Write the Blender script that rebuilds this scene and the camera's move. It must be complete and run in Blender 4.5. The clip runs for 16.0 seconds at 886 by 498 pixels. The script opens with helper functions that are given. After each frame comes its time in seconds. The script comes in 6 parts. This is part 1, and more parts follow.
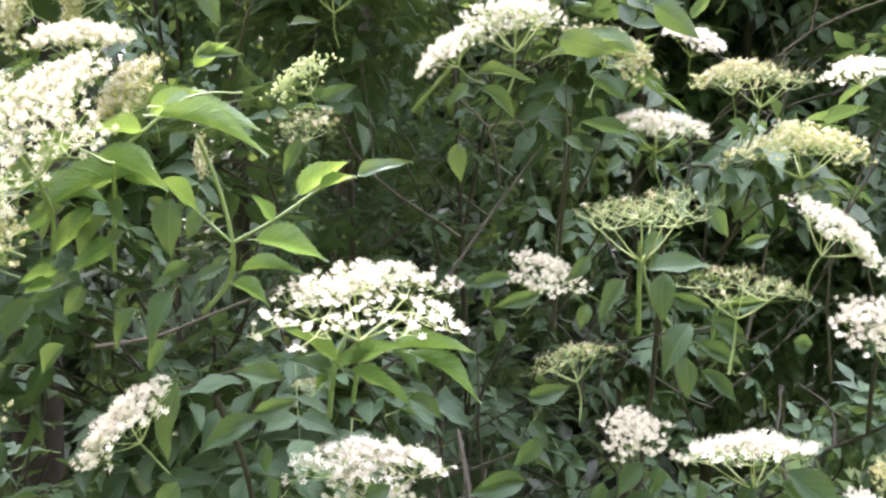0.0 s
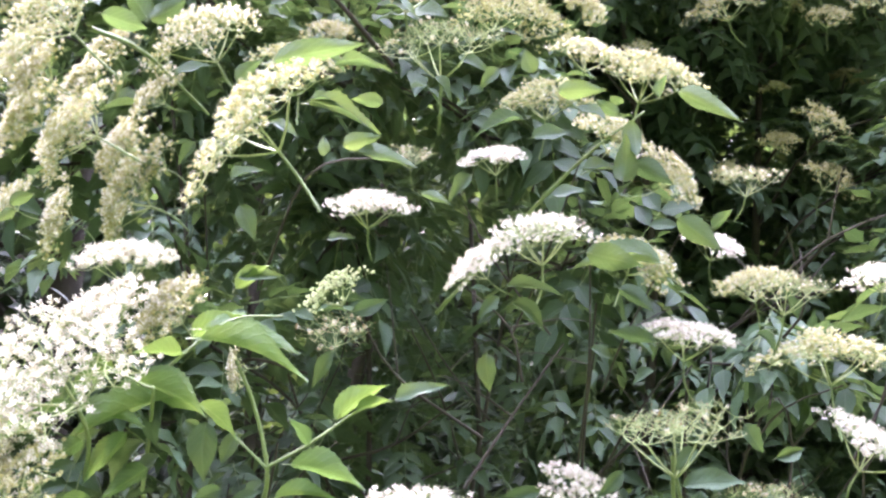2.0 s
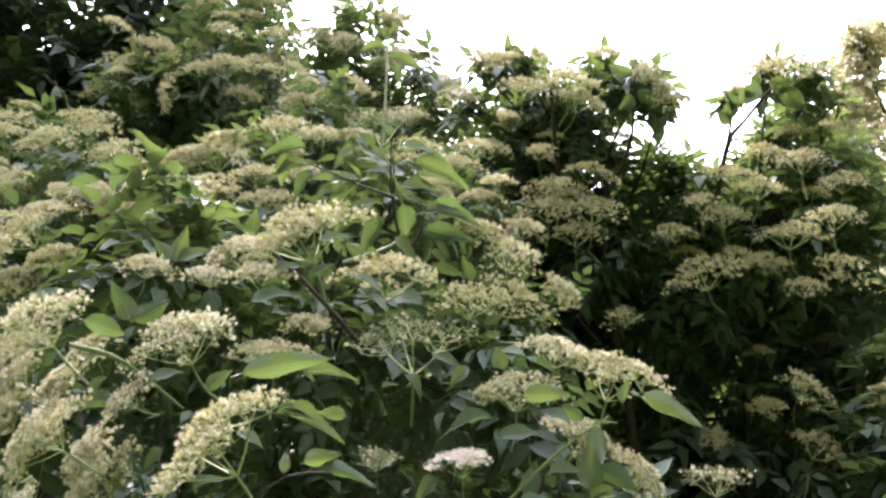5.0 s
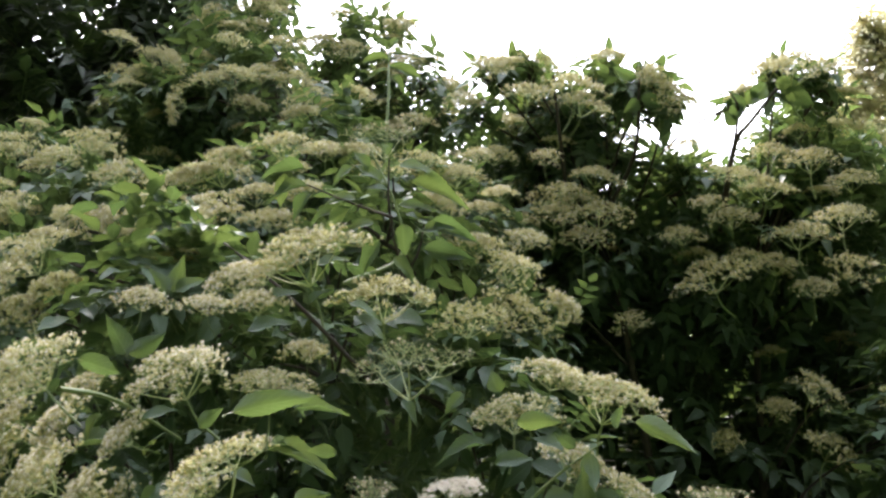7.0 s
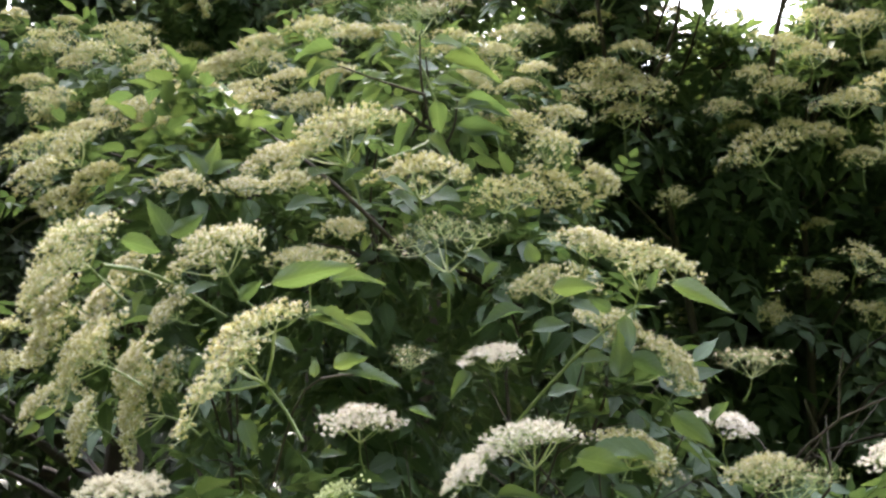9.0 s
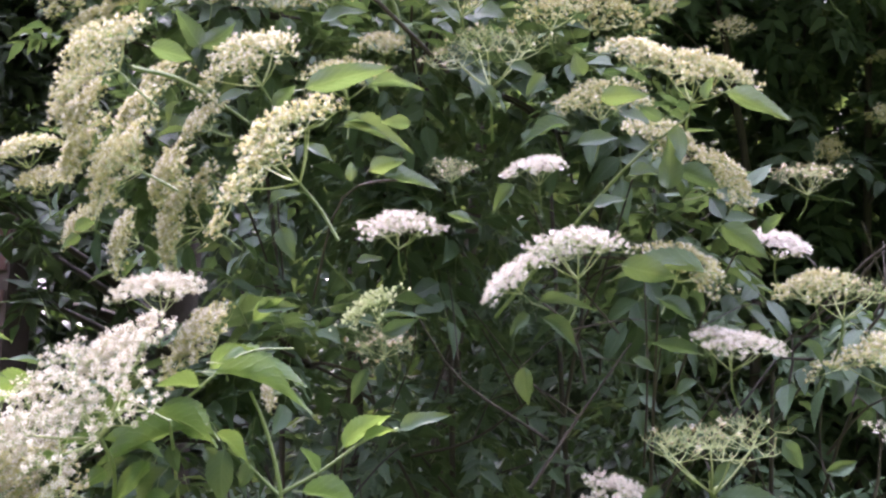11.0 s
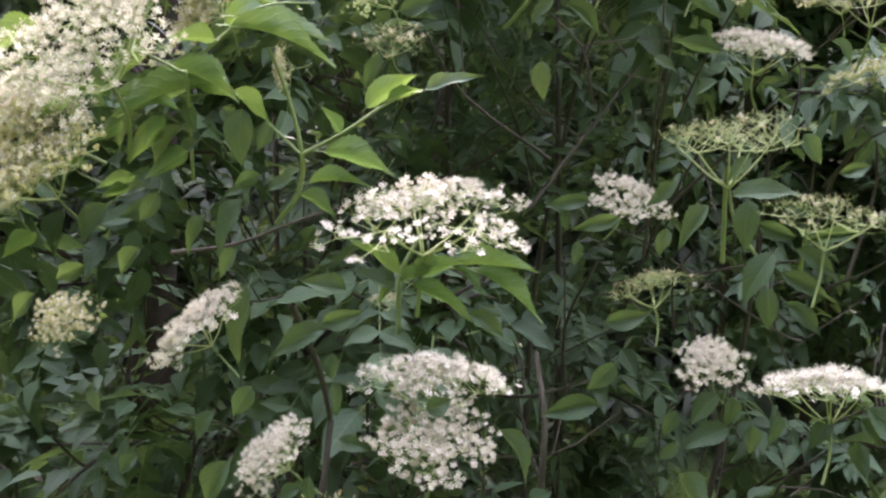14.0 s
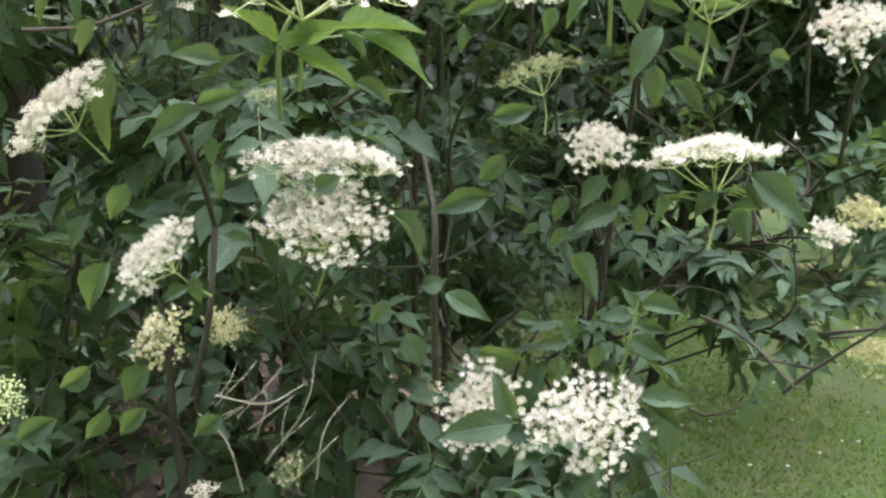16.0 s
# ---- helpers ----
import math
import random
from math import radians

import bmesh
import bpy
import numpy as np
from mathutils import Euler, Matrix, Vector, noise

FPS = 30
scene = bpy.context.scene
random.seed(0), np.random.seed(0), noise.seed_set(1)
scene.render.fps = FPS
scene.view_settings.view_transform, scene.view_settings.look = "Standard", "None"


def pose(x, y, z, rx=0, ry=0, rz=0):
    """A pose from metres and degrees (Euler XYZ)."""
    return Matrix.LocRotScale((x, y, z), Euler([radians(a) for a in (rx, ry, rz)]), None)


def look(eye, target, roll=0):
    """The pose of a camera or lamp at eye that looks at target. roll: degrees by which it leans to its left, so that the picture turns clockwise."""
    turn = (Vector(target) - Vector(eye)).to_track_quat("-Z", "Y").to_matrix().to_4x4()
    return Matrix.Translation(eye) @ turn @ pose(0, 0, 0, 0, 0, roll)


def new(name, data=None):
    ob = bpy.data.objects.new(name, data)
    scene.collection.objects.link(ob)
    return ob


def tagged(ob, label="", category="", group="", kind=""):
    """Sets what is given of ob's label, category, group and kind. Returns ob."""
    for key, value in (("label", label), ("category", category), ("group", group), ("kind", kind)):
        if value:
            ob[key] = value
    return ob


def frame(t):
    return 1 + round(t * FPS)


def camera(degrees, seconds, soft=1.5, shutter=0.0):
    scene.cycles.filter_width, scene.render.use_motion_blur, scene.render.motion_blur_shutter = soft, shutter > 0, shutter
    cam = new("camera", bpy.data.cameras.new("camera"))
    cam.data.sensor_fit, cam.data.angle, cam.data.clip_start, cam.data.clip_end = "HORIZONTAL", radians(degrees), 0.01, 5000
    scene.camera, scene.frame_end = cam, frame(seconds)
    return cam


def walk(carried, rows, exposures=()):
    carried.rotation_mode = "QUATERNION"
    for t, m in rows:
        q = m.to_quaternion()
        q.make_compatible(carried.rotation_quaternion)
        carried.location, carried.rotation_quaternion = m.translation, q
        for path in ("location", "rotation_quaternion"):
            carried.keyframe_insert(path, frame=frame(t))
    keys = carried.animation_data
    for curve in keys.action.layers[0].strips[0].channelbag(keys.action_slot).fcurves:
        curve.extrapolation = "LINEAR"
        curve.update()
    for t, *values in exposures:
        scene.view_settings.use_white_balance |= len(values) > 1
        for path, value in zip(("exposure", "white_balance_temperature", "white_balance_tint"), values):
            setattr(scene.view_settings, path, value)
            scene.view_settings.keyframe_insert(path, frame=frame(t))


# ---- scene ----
cam = camera(50.0, 16.0, soft=2.4)
PATH = [
    (0, (0.0000, 0.0000, 1.5000), (0.0000, 1.9988, 1.5698), -0.00),
    (0.5, (-0.0033, -0.0081, 1.4784), (-0.0088, 1.9793, 1.7032), 0.40),
    (1, (0.0320, -0.0028, 1.4608), (-0.0169, 1.9666, 1.8062), 0.83),
    (1.5, (0.0120, -0.0115, 1.4970), (-0.0438, 1.9460, 1.9031), 0.03),
    (2, (-0.0229, -0.0075, 1.5351), (-0.0399, 1.9442, 1.9716), 0.41),
    (2.5, (0.0285, -0.0184, 1.5268), (-0.0321, 1.9223, 2.0062), 0.43),
    (3, (0.0180, -0.0354, 1.5919), (0.0174, 1.8692, 2.2022), -1.22),
    (3.5, (-0.0485, -0.0614, 1.6453), (0.0152, 1.8146, 2.3357), 0.74),
    (4, (0.0051, -0.0610, 1.5963), (0.0268, 1.7693, 2.4021), 1.09),
    (4.5, (0.0310, -0.0564, 1.5524), (0.0112, 1.7354, 2.4407), 0.33),
    (5, (0.0159, -0.0616, 1.6046), (-0.0076, 1.7258, 2.5015), 1.43),
    (5.2, (0.0146, -0.0695, 1.6211), (-0.0141, 1.7168, 2.5201), 1.02),
    (7.5, (0.0645, -0.0863, 1.6453), (-0.0139, 1.7158, 2.5090), 0.48),
    (8, (0.0757, -0.0781, 1.6339), (-0.0411, 1.7410, 2.4569), -0.32),
    (8.5, (0.0820, -0.0784, 1.6241), (-0.0814, 1.7676, 2.3762), -0.04),
    (9, (0.0683, -0.0763, 1.6186), (-0.0958, 1.7996, 2.2924), -0.06),
    (9.2, (0.0653, -0.0683, 1.6120), (-0.0953, 1.8218, 2.2459), -0.05),
    (11.3, (0.0745, -0.0197, 1.5680), (-0.2140, 1.9318, 1.8974), 0.76),
    (11.5, (0.0781, -0.0165, 1.5608), (-0.2159, 1.9406, 1.8498), 0.84),
    (12, (0.0734, -0.0068, 1.5471), (-0.2112, 1.9615, 1.7593), 0.86),
    (12.5, (0.0617, -0.0063, 1.5348), (-0.2424, 1.9617, 1.7206), 1.02),
    (13, (0.0538, -0.0055, 1.5346), (-0.2680, 1.9652, 1.6476), 0.79),
    (13.5, (0.0437, -0.0017, 1.5131), (-0.2456, 1.9772, 1.5290), 1.25),
    (14, (0.0321, 0.0074, 1.4942), (-0.1922, 1.9926, 1.4028), 1.87),
    (14.5, (0.0385, 0.0179, 1.4475), (-0.1210, 2.0031, 1.2643), 1.39),
    (15, (0.0233, 0.0263, 1.4447), (-0.0516, 2.0066, 1.1744), 1.16),
    (15.5, (-0.0003, 0.0268, 1.4281), (-0.0003, 2.0022, 1.1155), 1.20),
    (16, (0.0269, 0.0281, 1.4306), (0.0548, 1.9886, 1.0363), 0.26),
]
walk(cam, [(t, look(eye, target, roll)) for t, eye, target, roll in PATH],
     [(0, 3.60, 6450, 25), (1, 3.72, 6250, 28), (2.5, 3.56, 5850, 43), (3.5, 3.33, 5900, 52), (4, 3.09, 5950, 48), (4.5, 2.81, 6100, 39), (5, 2.55, 6450, 28), (7.5, 2.08, 6500, 19), (9, 2.56, 6600, 18), (11.3, 2.99, 5950, 44), (12.5, 3.06, 6150, 36), (13, 2.98, 6250, 35), (14, 2.82, 6400, 28), (16, 3.30, 6550, 18)])

# ---- light: a hazy bright sky, and the sun high behind the bushes ----
SUN_UP, SUN_AZ = 54.0, -30.0          # degrees above the horizon, and from straight ahead (minus: to the left)
sun_way = Vector((math.sin(radians(SUN_AZ)) * math.cos(radians(SUN_UP)), math.cos(radians(SUN_AZ)) * math.cos(radians(SUN_UP)), math.sin(radians(SUN_UP))))
sun = new("sun", bpy.data.lights.new("sun", "SUN"))
sun.data.energy, sun.data.angle, sun.data.color = 2.5, radians(6.0), (1.0, 0.95, 0.86)
sun.matrix_world = look(sun_way * 30, (0, 0, 0))

world = bpy.data.worlds.new("hazy_sky")
scene.world = world
world.use_nodes = True
wn, wl = world.node_tree.nodes, world.node_tree.links
wn.clear()
sky = wn.new("ShaderNodeTexSky")
sky.sky_type, sky.sun_disc = "NISHITA", False
sky.sun_elevation, sky.sun_rotation = radians(SUN_UP), radians(SUN_AZ)
sky.air_density, sky.dust_density, sky.ozone_density = 1.0, 3.0, 1.0
wc = wn.new("ShaderNodeTexCoord")
cloud = wn.new("ShaderNodeTexNoise")
cloud.inputs["Scale"].default_value, cloud.inputs["Detail"].default_value, cloud.inputs["Roughness"].default_value = 2.2, 5.0, 0.55
cover = wn.new("ShaderNodeMapRange")
cover.inputs["From Min"].default_value, cover.inputs["From Max"].default_value = 0.30, 0.55
cover.inputs["To Min"].default_value, cover.inputs["To Max"].default_value = 0.45, 0.92
haze = wn.new("ShaderNodeMix")
haze.data_type = "RGBA"
haze.inputs["B"].default_value = (12.0, 12.8, 14.0, 1.0)
back = wn.new("ShaderNodeBackground")
back.inputs["Strength"].default_value = 0.15
wout = wn.new("ShaderNodeOutputWorld")
wl.new(wc.outputs["Generated"], cloud.inputs["Vector"])
wl.new(cloud.outputs["Fac"], cover.inputs["Value"])
wl.new(cover.outputs["Result"], haze.inputs["Factor"])
wl.new(sky.outputs["Color"], haze.inputs["A"])
wl.new(haze.outputs["Result"], back.inputs["Color"])
wl.new(back.outputs["Background"], wout.inputs["Surface"])


# ---- materials ----
def nodes_of(name):
    m = bpy.data.materials.new(name)
    m.use_nodes = True
    n, l = m.node_tree.nodes, m.node_tree.links
    n.clear()
    return m, n, l, n.new("ShaderNodeOutputMaterial")


def sock(l, node, key, value):
    if hasattr(value, "node"):
        l.new(value, node.inputs[key])
    else:
        node.inputs[key].default_value = value


def math_node(n, l, op, a, b=0.0, c=0.0):
    m = n.new("ShaderNodeMath")
    m.operation = op
    for i, value in enumerate((a, b, c)):
        sock(l, m, i, value)
    return m.outputs[0]


def mixed(n, l, fac, a, b):
    m = n.new("ShaderNodeMix")
    m.data_type = "RGBA"
    sock(l, m, "Factor", fac)
    sock(l, m, "A", a if hasattr(a, "node") else (*a, 1.0))
    sock(l, m, "B", b if hasattr(b, "node") else (*b, 1.0))
    return m.outputs["Result"]


def noise_fac(n, l, scale, detail=4.0, rough=0.6):
    co = n.new("ShaderNodeTexCoord")
    t = n.new("ShaderNodeTexNoise")
    t.inputs["Scale"].default_value, t.inputs["Detail"].default_value, t.inputs["Roughness"].default_value = scale, detail, rough
    l.new(co.outputs["Object"], t.inputs["Vector"])
    return t.outputs["Fac"]


def random_fac(n, l):
    """One random number for each separate piece: each object, and each island of a joined mesh."""
    info, geo = n.new("ShaderNodeObjectInfo"), n.new("ShaderNodeNewGeometry")
    return math_node(n, l, "FRACT", math_node(n, l, "ADD", info.outputs["Random"], geo.outputs["Random Per Island"]))


def leaf_material(name, dark, light, through_light, clear=0.38, rough=0.42, gloss=0.5):
    m, n, l, out = nodes_of(name)
    rnd = random_fac(n, l)
    uv = n.new("ShaderNodeTexCoord")
    sep = n.new("ShaderNodeSeparateXYZ")
    l.new(uv.outputs["UV"], sep.inputs[0])
    across = math_node(n, l, "ABSOLUTE", math_node(n, l, "SUBTRACT", sep.outputs["X"], 0.5))
    wave = math_node(n, l, "SINE", math_node(n, l, "MULTIPLY", math_node(n, l, "SUBTRACT", math_node(n, l, "MULTIPLY", sep.outputs["Y"], 8.0), math_node(n, l, "MULTIPLY", across, 5.0)), 6.283))
    vein = math_node(n, l, "POWER", math_node(n, l, "MULTIPLY_ADD", wave, 0.5, 0.5), 10.0)
    rib = n.new("ShaderNodeMapRange")
    rib.inputs["From Min"].default_value, rib.inputs["From Max"].default_value = 0.015, 0.05
    rib.inputs["To Min"].default_value, rib.inputs["To Max"].default_value = 1.0, 0.0
    l.new(across, rib.inputs["Value"])
    lines = math_node(n, l, "MAXIMUM", math_node(n, l, "MULTIPLY", vein, 0.45), rib.outputs[0])
    grain = noise_fac(n, l, 45.0, 6.0, 0.7)
    base = mixed(n, l, math_node(n, l, "MULTIPLY_ADD", grain, 0.5, math_node(n, l, "MULTIPLY", rnd, 0.75)), dark, light)
    base = mixed(n, l, math_node(n, l, "MULTIPLY", lines, 0.5), base, (light[0] * 1.7, light[1] * 1.4, light[2] * 1.5))
    bump = n.new("ShaderNodeBump")
    bump.inputs["Strength"].default_value, bump.inputs["Distance"].default_value = 0.5, 0.002
    l.new(math_node(n, l, "SUBTRACT", math_node(n, l, "MULTIPLY", grain, 0.5), lines), bump.inputs["Height"])
    p = n.new("ShaderNodeBsdfPrincipled")
    sock(l, p, "Base Color", base)
    sock(l, p, "Roughness", math_node(n, l, "MULTIPLY_ADD", grain, 0.25, rough - 0.1))
    p.inputs["Specular IOR Level"].default_value = gloss
    l.new(bump.outputs[0], p.inputs["Normal"])
    t = n.new("ShaderNodeBsdfTranslucent")
    sock(l, t, "Color", mixed(n, l, rnd, through_light, (through_light[0] * 1.35, through_light[1] * 1.15, through_light[2])))
    mix = n.new("ShaderNodeMixShader")
    mix.inputs[0].default_value = clear
    l.new(p.outputs[0], mix.inputs[1])
    l.new(t.outputs[0], mix.inputs[2])
    l.new(mix.outputs[0], out.inputs["Surface"])
    return m


def petal_material(name, a, b, clear=0.3, spread=1.0):
    m, n, l, out = nodes_of(name)
    rnd = random_fac(n, l)
    base = mixed(n, l, math_node(n, l, "MULTIPLY", rnd, spread), a, b)
    p = n.new("ShaderNodeBsdfPrincipled")
    sock(l, p, "Base Color", base)
    p.inputs["Roughness"].default_value = 0.7
    p.inputs["Specular IOR Level"].default_value = 0.2
    t = n.new("ShaderNodeBsdfTranslucent")
    sock(l, t, "Color", base)
    mix = n.new("ShaderNodeMixShader")
    mix.inputs[0].default_value = clear
    l.new(p.outputs[0], mix.inputs[1])
    l.new(t.outputs[0], mix.inputs[2])
    l.new(mix.outputs[0], out.inputs["Surface"])
    return m


def rough_material(name, a, b, scale, rough=0.85, depth=0.004, scale2=None):
    m, n, l, out = nodes_of(name)
    big, small = noise_fac(n, l, scale), noise_fac(n, l, scale2 or scale * 9, 5.0, 0.7)
    fac = math_node(n, l, "ADD", math_node(n, l, "MULTIPLY", big, 0.6), math_node(n, l, "MULTIPLY", small, 0.4))
    ramp = n.new("ShaderNodeMapRange")
    ramp.inputs["From Min"].default_value, ramp.inputs["From Max"].default_value = 0.35, 0.65
    l.new(fac, ramp.inputs["Value"])
    rnd = random_fac(n, l)
    base = mixed(n, l, math_node(n, l, "ADD", math_node(n, l, "MULTIPLY", ramp.outputs[0], 0.7), math_node(n, l, "MULTIPLY", rnd, 0.3)), a, b)
    bump = n.new("ShaderNodeBump")
    bump.inputs["Strength"].default_value, bump.inputs["Distance"].default_value = 0.6, depth
    l.new(small, bump.inputs["Height"])
    p = n.new("ShaderNodeBsdfPrincipled")
    sock(l, p, "Base Color", base)
    p.inputs["Roughness"].default_value = rough
    l.new(bump.outputs[0], p.inputs["Normal"])
    l.new(p.outputs[0], out.inputs["Surface"])
    return m


elder_leaf = leaf_material("elder_leaf", (0.020, 0.042, 0.025), (0.054, 0.098, 0.050), (0.15, 0.24, 0.06), 0.25, 0.56, 0.38)
# Lighter elder_leaf for the near shoots: sun from behind put into the green.
sunlit_leaf = leaf_material("sunlit_leaf", (0.050, 0.100, 0.030), (0.10, 0.18, 0.05), (0.17, 0.28, 0.06), 0.34, 0.42, 0.5)
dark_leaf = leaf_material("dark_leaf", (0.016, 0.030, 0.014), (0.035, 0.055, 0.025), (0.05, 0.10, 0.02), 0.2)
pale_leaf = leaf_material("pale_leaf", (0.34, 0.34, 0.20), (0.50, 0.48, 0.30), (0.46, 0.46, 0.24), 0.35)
white_petal = petal_material("white_petal", (0.69, 0.645, 0.60), (0.49, 0.425, 0.365), 0.3)
ivory_petal = petal_material("ivory_petal", (0.50, 0.475, 0.365), (0.41, 0.365, 0.255), 0.3)
cream_petal = petal_material("cream_petal", (0.49, 0.465, 0.235), (0.39, 0.36, 0.145), 0.36)
spent_petal = petal_material("spent_petal", (0.50, 0.45, 0.28), (0.24, 0.17, 0.08), 0.2)
bud_skin = petal_material("bud_skin", (0.74, 0.74, 0.50), (0.55, 0.62, 0.30), 0.25)
anther = petal_material("anther", (0.70, 0.67, 0.58), (0.62, 0.57, 0.45), 0.3)
ovary = petal_material("ovary", (0.30, 0.30, 0.12), (0.42, 0.34, 0.16), 0.1)
green_stem = rough_material("green_stem", (0.10, 0.16, 0.05), (0.20, 0.25, 0.09), 40.0, 0.55, 0.001)
flower_stem = rough_material("flower_stem", (0.22, 0.30, 0.10), (0.38, 0.41, 0.18), 40.0, 0.55, 0.001)
bark = rough_material("bark", (0.020, 0.016, 0.012), (0.062, 0.050, 0.036), 14.0, 0.9, 0.004)
dry_stem = rough_material("dry_stem", (0.15, 0.13, 0.10), (0.26, 0.23, 0.18), 30.0, 0.85, 0.001)
def lawn_material():
    """Turf with worn patches, and bare brown earth under the near bush and the tree behind it."""
    m, n, l, out = nodes_of("lawn_ground")
    big, mid, fine = noise_fac(n, l, 1.2), noise_fac(n, l, 9.0, 6.0, 0.7), noise_fac(n, l, 90.0, 4.0, 0.7)
    turf = mixed(n, l, mid, (0.034, 0.070, 0.012), (0.070, 0.100, 0.024))
    turf = mixed(n, l, math_node(n, l, "MULTIPLY", fine, 0.5), turf, (0.07, 0.12, 0.03))
    worn = n.new("ShaderNodeMapRange")
    worn.inputs["From Min"].default_value, worn.inputs["From Max"].default_value = 0.50, 0.64
    l.new(math_node(n, l, "ADD", math_node(n, l, "MULTIPLY", big, 0.7), math_node(n, l, "MULTIPLY", mid, 0.3)), worn.inputs["Value"])
    turf = mixed(n, l, math_node(n, l, "MULTIPLY", worn.outputs[0], 0.7), turf, (0.13, 0.10, 0.06))
    co = n.new("ShaderNodeTexCoord")
    where = n.new("ShaderNodeMapping")
    where.inputs["Location"].default_value = (0.75 / 1.5, -2.1 / 1.6, 0)
    where.inputs["Scale"].default_value = (1 / 1.5, 1 / 1.6, 0.0)
    l.new(co.outputs["Object"], where.inputs["Vector"])
    length = n.new("ShaderNodeVectorMath")
    length.operation = "LENGTH"
    l.new(where.outputs[0], length.inputs[0])
    behind = n.new("ShaderNodeMapping")
    behind.inputs["Location"].default_value = (1.7 / 1.9, -4.0 / 2.3, 0)
    behind.inputs["Scale"].default_value = (1 / 1.9, 1 / 2.3, 0.0)
    l.new(co.outputs["Object"], behind.inputs["Vector"])
    length2 = n.new("ShaderNodeVectorMath")
    length2.operation = "LENGTH"
    l.new(behind.outputs[0], length2.inputs[0])
    bare = n.new("ShaderNodeMapRange")
    bare.inputs["From Min"].default_value, bare.inputs["From Max"].default_value = 1.35, 1.65
    bare.inputs["To Min"].default_value, bare.inputs["To Max"].default_value = 1.0, 0.0
    l.new(math_node(n, l, "ADD", math_node(n, l, "MINIMUM", length.outputs["Value"], length2.outputs["Value"]), mid), bare.inputs["Value"])
    base = mixed(n, l, bare.outputs[0], turf, mixed(n, l, fine, (0.016, 0.012, 0.008), (0.046, 0.033, 0.022)))
    bump = n.new("ShaderNodeBump")
    bump.inputs["Strength"].default_value, bump.inputs["Distance"].default_value = 0.6, 0.01
    l.new(fine, bump.inputs["Height"])
    p = n.new("ShaderNodeBsdfPrincipled")
    sock(l, p, "Base Color", base)
    p.inputs["Roughness"].default_value = 0.95
    l.new(bump.outputs[0], p.inputs["Normal"])
    l.new(p.outputs[0], out.inputs["Surface"])
    return m


soil = lawn_material()
grass_mat = leaf_material("grass_blade", (0.065, 0.130, 0.022), (0.14, 0.20, 0.05), (0.22, 0.34, 0.06), 0.45, 0.6, 0.25)
litter_mat = rough_material("dead_leaf", (0.030, 0.020, 0.011), (0.095, 0.066, 0.036), 25.0, 0.8, 0.002)
# for the added ring that closes the garden and blocks skylight
ring_mat = rough_material("woods", (0.012, 0.022, 0.010), (0.040, 0.060, 0.026), 2.0, 0.9, 0.05, 9.0)
brick_mat = rough_material("red_brick", (0.045, 0.022, 0.018), (0.085, 0.040, 0.032), 9.0, 0.9, 0.003)
mortar_mat = rough_material("mortar", (0.035, 0.024, 0.020), (0.07, 0.048, 0.04), 20.0, 0.95, 0.003)


# ---- mesh helpers ----
def mesh_from(name, verts, faces, mats, uvs=None, slots=None, smooth=True):
    me = bpy.data.meshes.new(name)
    me.from_pydata([tuple(v) for v in verts], [], [tuple(f) for f in faces])
    for m in mats:
        me.materials.append(m)
    if uvs is not None:
        layer = me.uv_layers.new(name="UVMap")
        loops = np.empty(len(me.loops), dtype=np.int32)
        me.loops.foreach_get("vertex_index", loops)
        layer.data.foreach_set("uv", np.asarray(uvs, dtype=np.float32)[loops].ravel())
    if slots is not None:
        me.polygons.foreach_set("material_index", np.asarray(slots, dtype=np.int32))
    if smooth:
        me.polygons.foreach_set("use_smooth", np.ones(len(me.polygons), dtype=bool))
    me.update()
    return me


def part(name, me, parent, m=None, label=""):
    ob = new(name, me)
    ob.parent = parent
    if m is not None:
        ob.matrix_basis = m
    return tagged(ob, label=label)


class Shape:
    """Vertices, faces, uvs and material slots, gathered piece by piece."""

    def __init__(self):
        self.v, self.f, self.uv, self.s = [], [], [], []

    def add(self, v, f, slot=0, uv=None):
        k = len(self.v)
        self.v.extend(v)
        self.uv.extend(uv if uv is not None else [(0.5, 0.5)] * len(v))
        self.f.extend([[i + k for i in g] for g in f])
        self.s.extend([slot] * len(f))

    def tube(self, pts, r0, r1, sides=5, slot=0):
        pts = [Vector(p) for p in pts]
        v, f = [], []
        side = None
        for i, p in enumerate(pts):
            way = (pts[min(i + 1, len(pts) - 1)] - pts[max(i - 1, 0)]).normalized()
            side = way.orthogonal().normalized() if side is None else (side - way * side.dot(way)).normalized()
            up = way.cross(side)
            r = r0 + (r1 - r0) * i / (len(pts) - 1)
            for j in range(sides):
                a = 2 * math.pi * j / sides
                v.append(tuple(p + (side * math.cos(a) + up * math.sin(a)) * r))
        for i in range(len(pts) - 1):
            for j in range(sides):
                a, b = i * sides + j, i * sides + (j + 1) % sides
                f.append((a, b, b + sides, a + sides))
        self.add(v, f, slot)

    def mesh(self, name, mats, smooth=True):
        return mesh_from(name, self.v, self.f, mats, self.uv, self.s, smooth)


def axes(p, x, y, z, sx=1.0, sy=1.0, sz=1.0):
    m = Matrix.Identity(4)
    for i in range(3):
        m[i][0], m[i][1], m[i][2], m[i][3] = x[i] * sx, y[i] * sy, z[i] * sz, p[i]
    return m


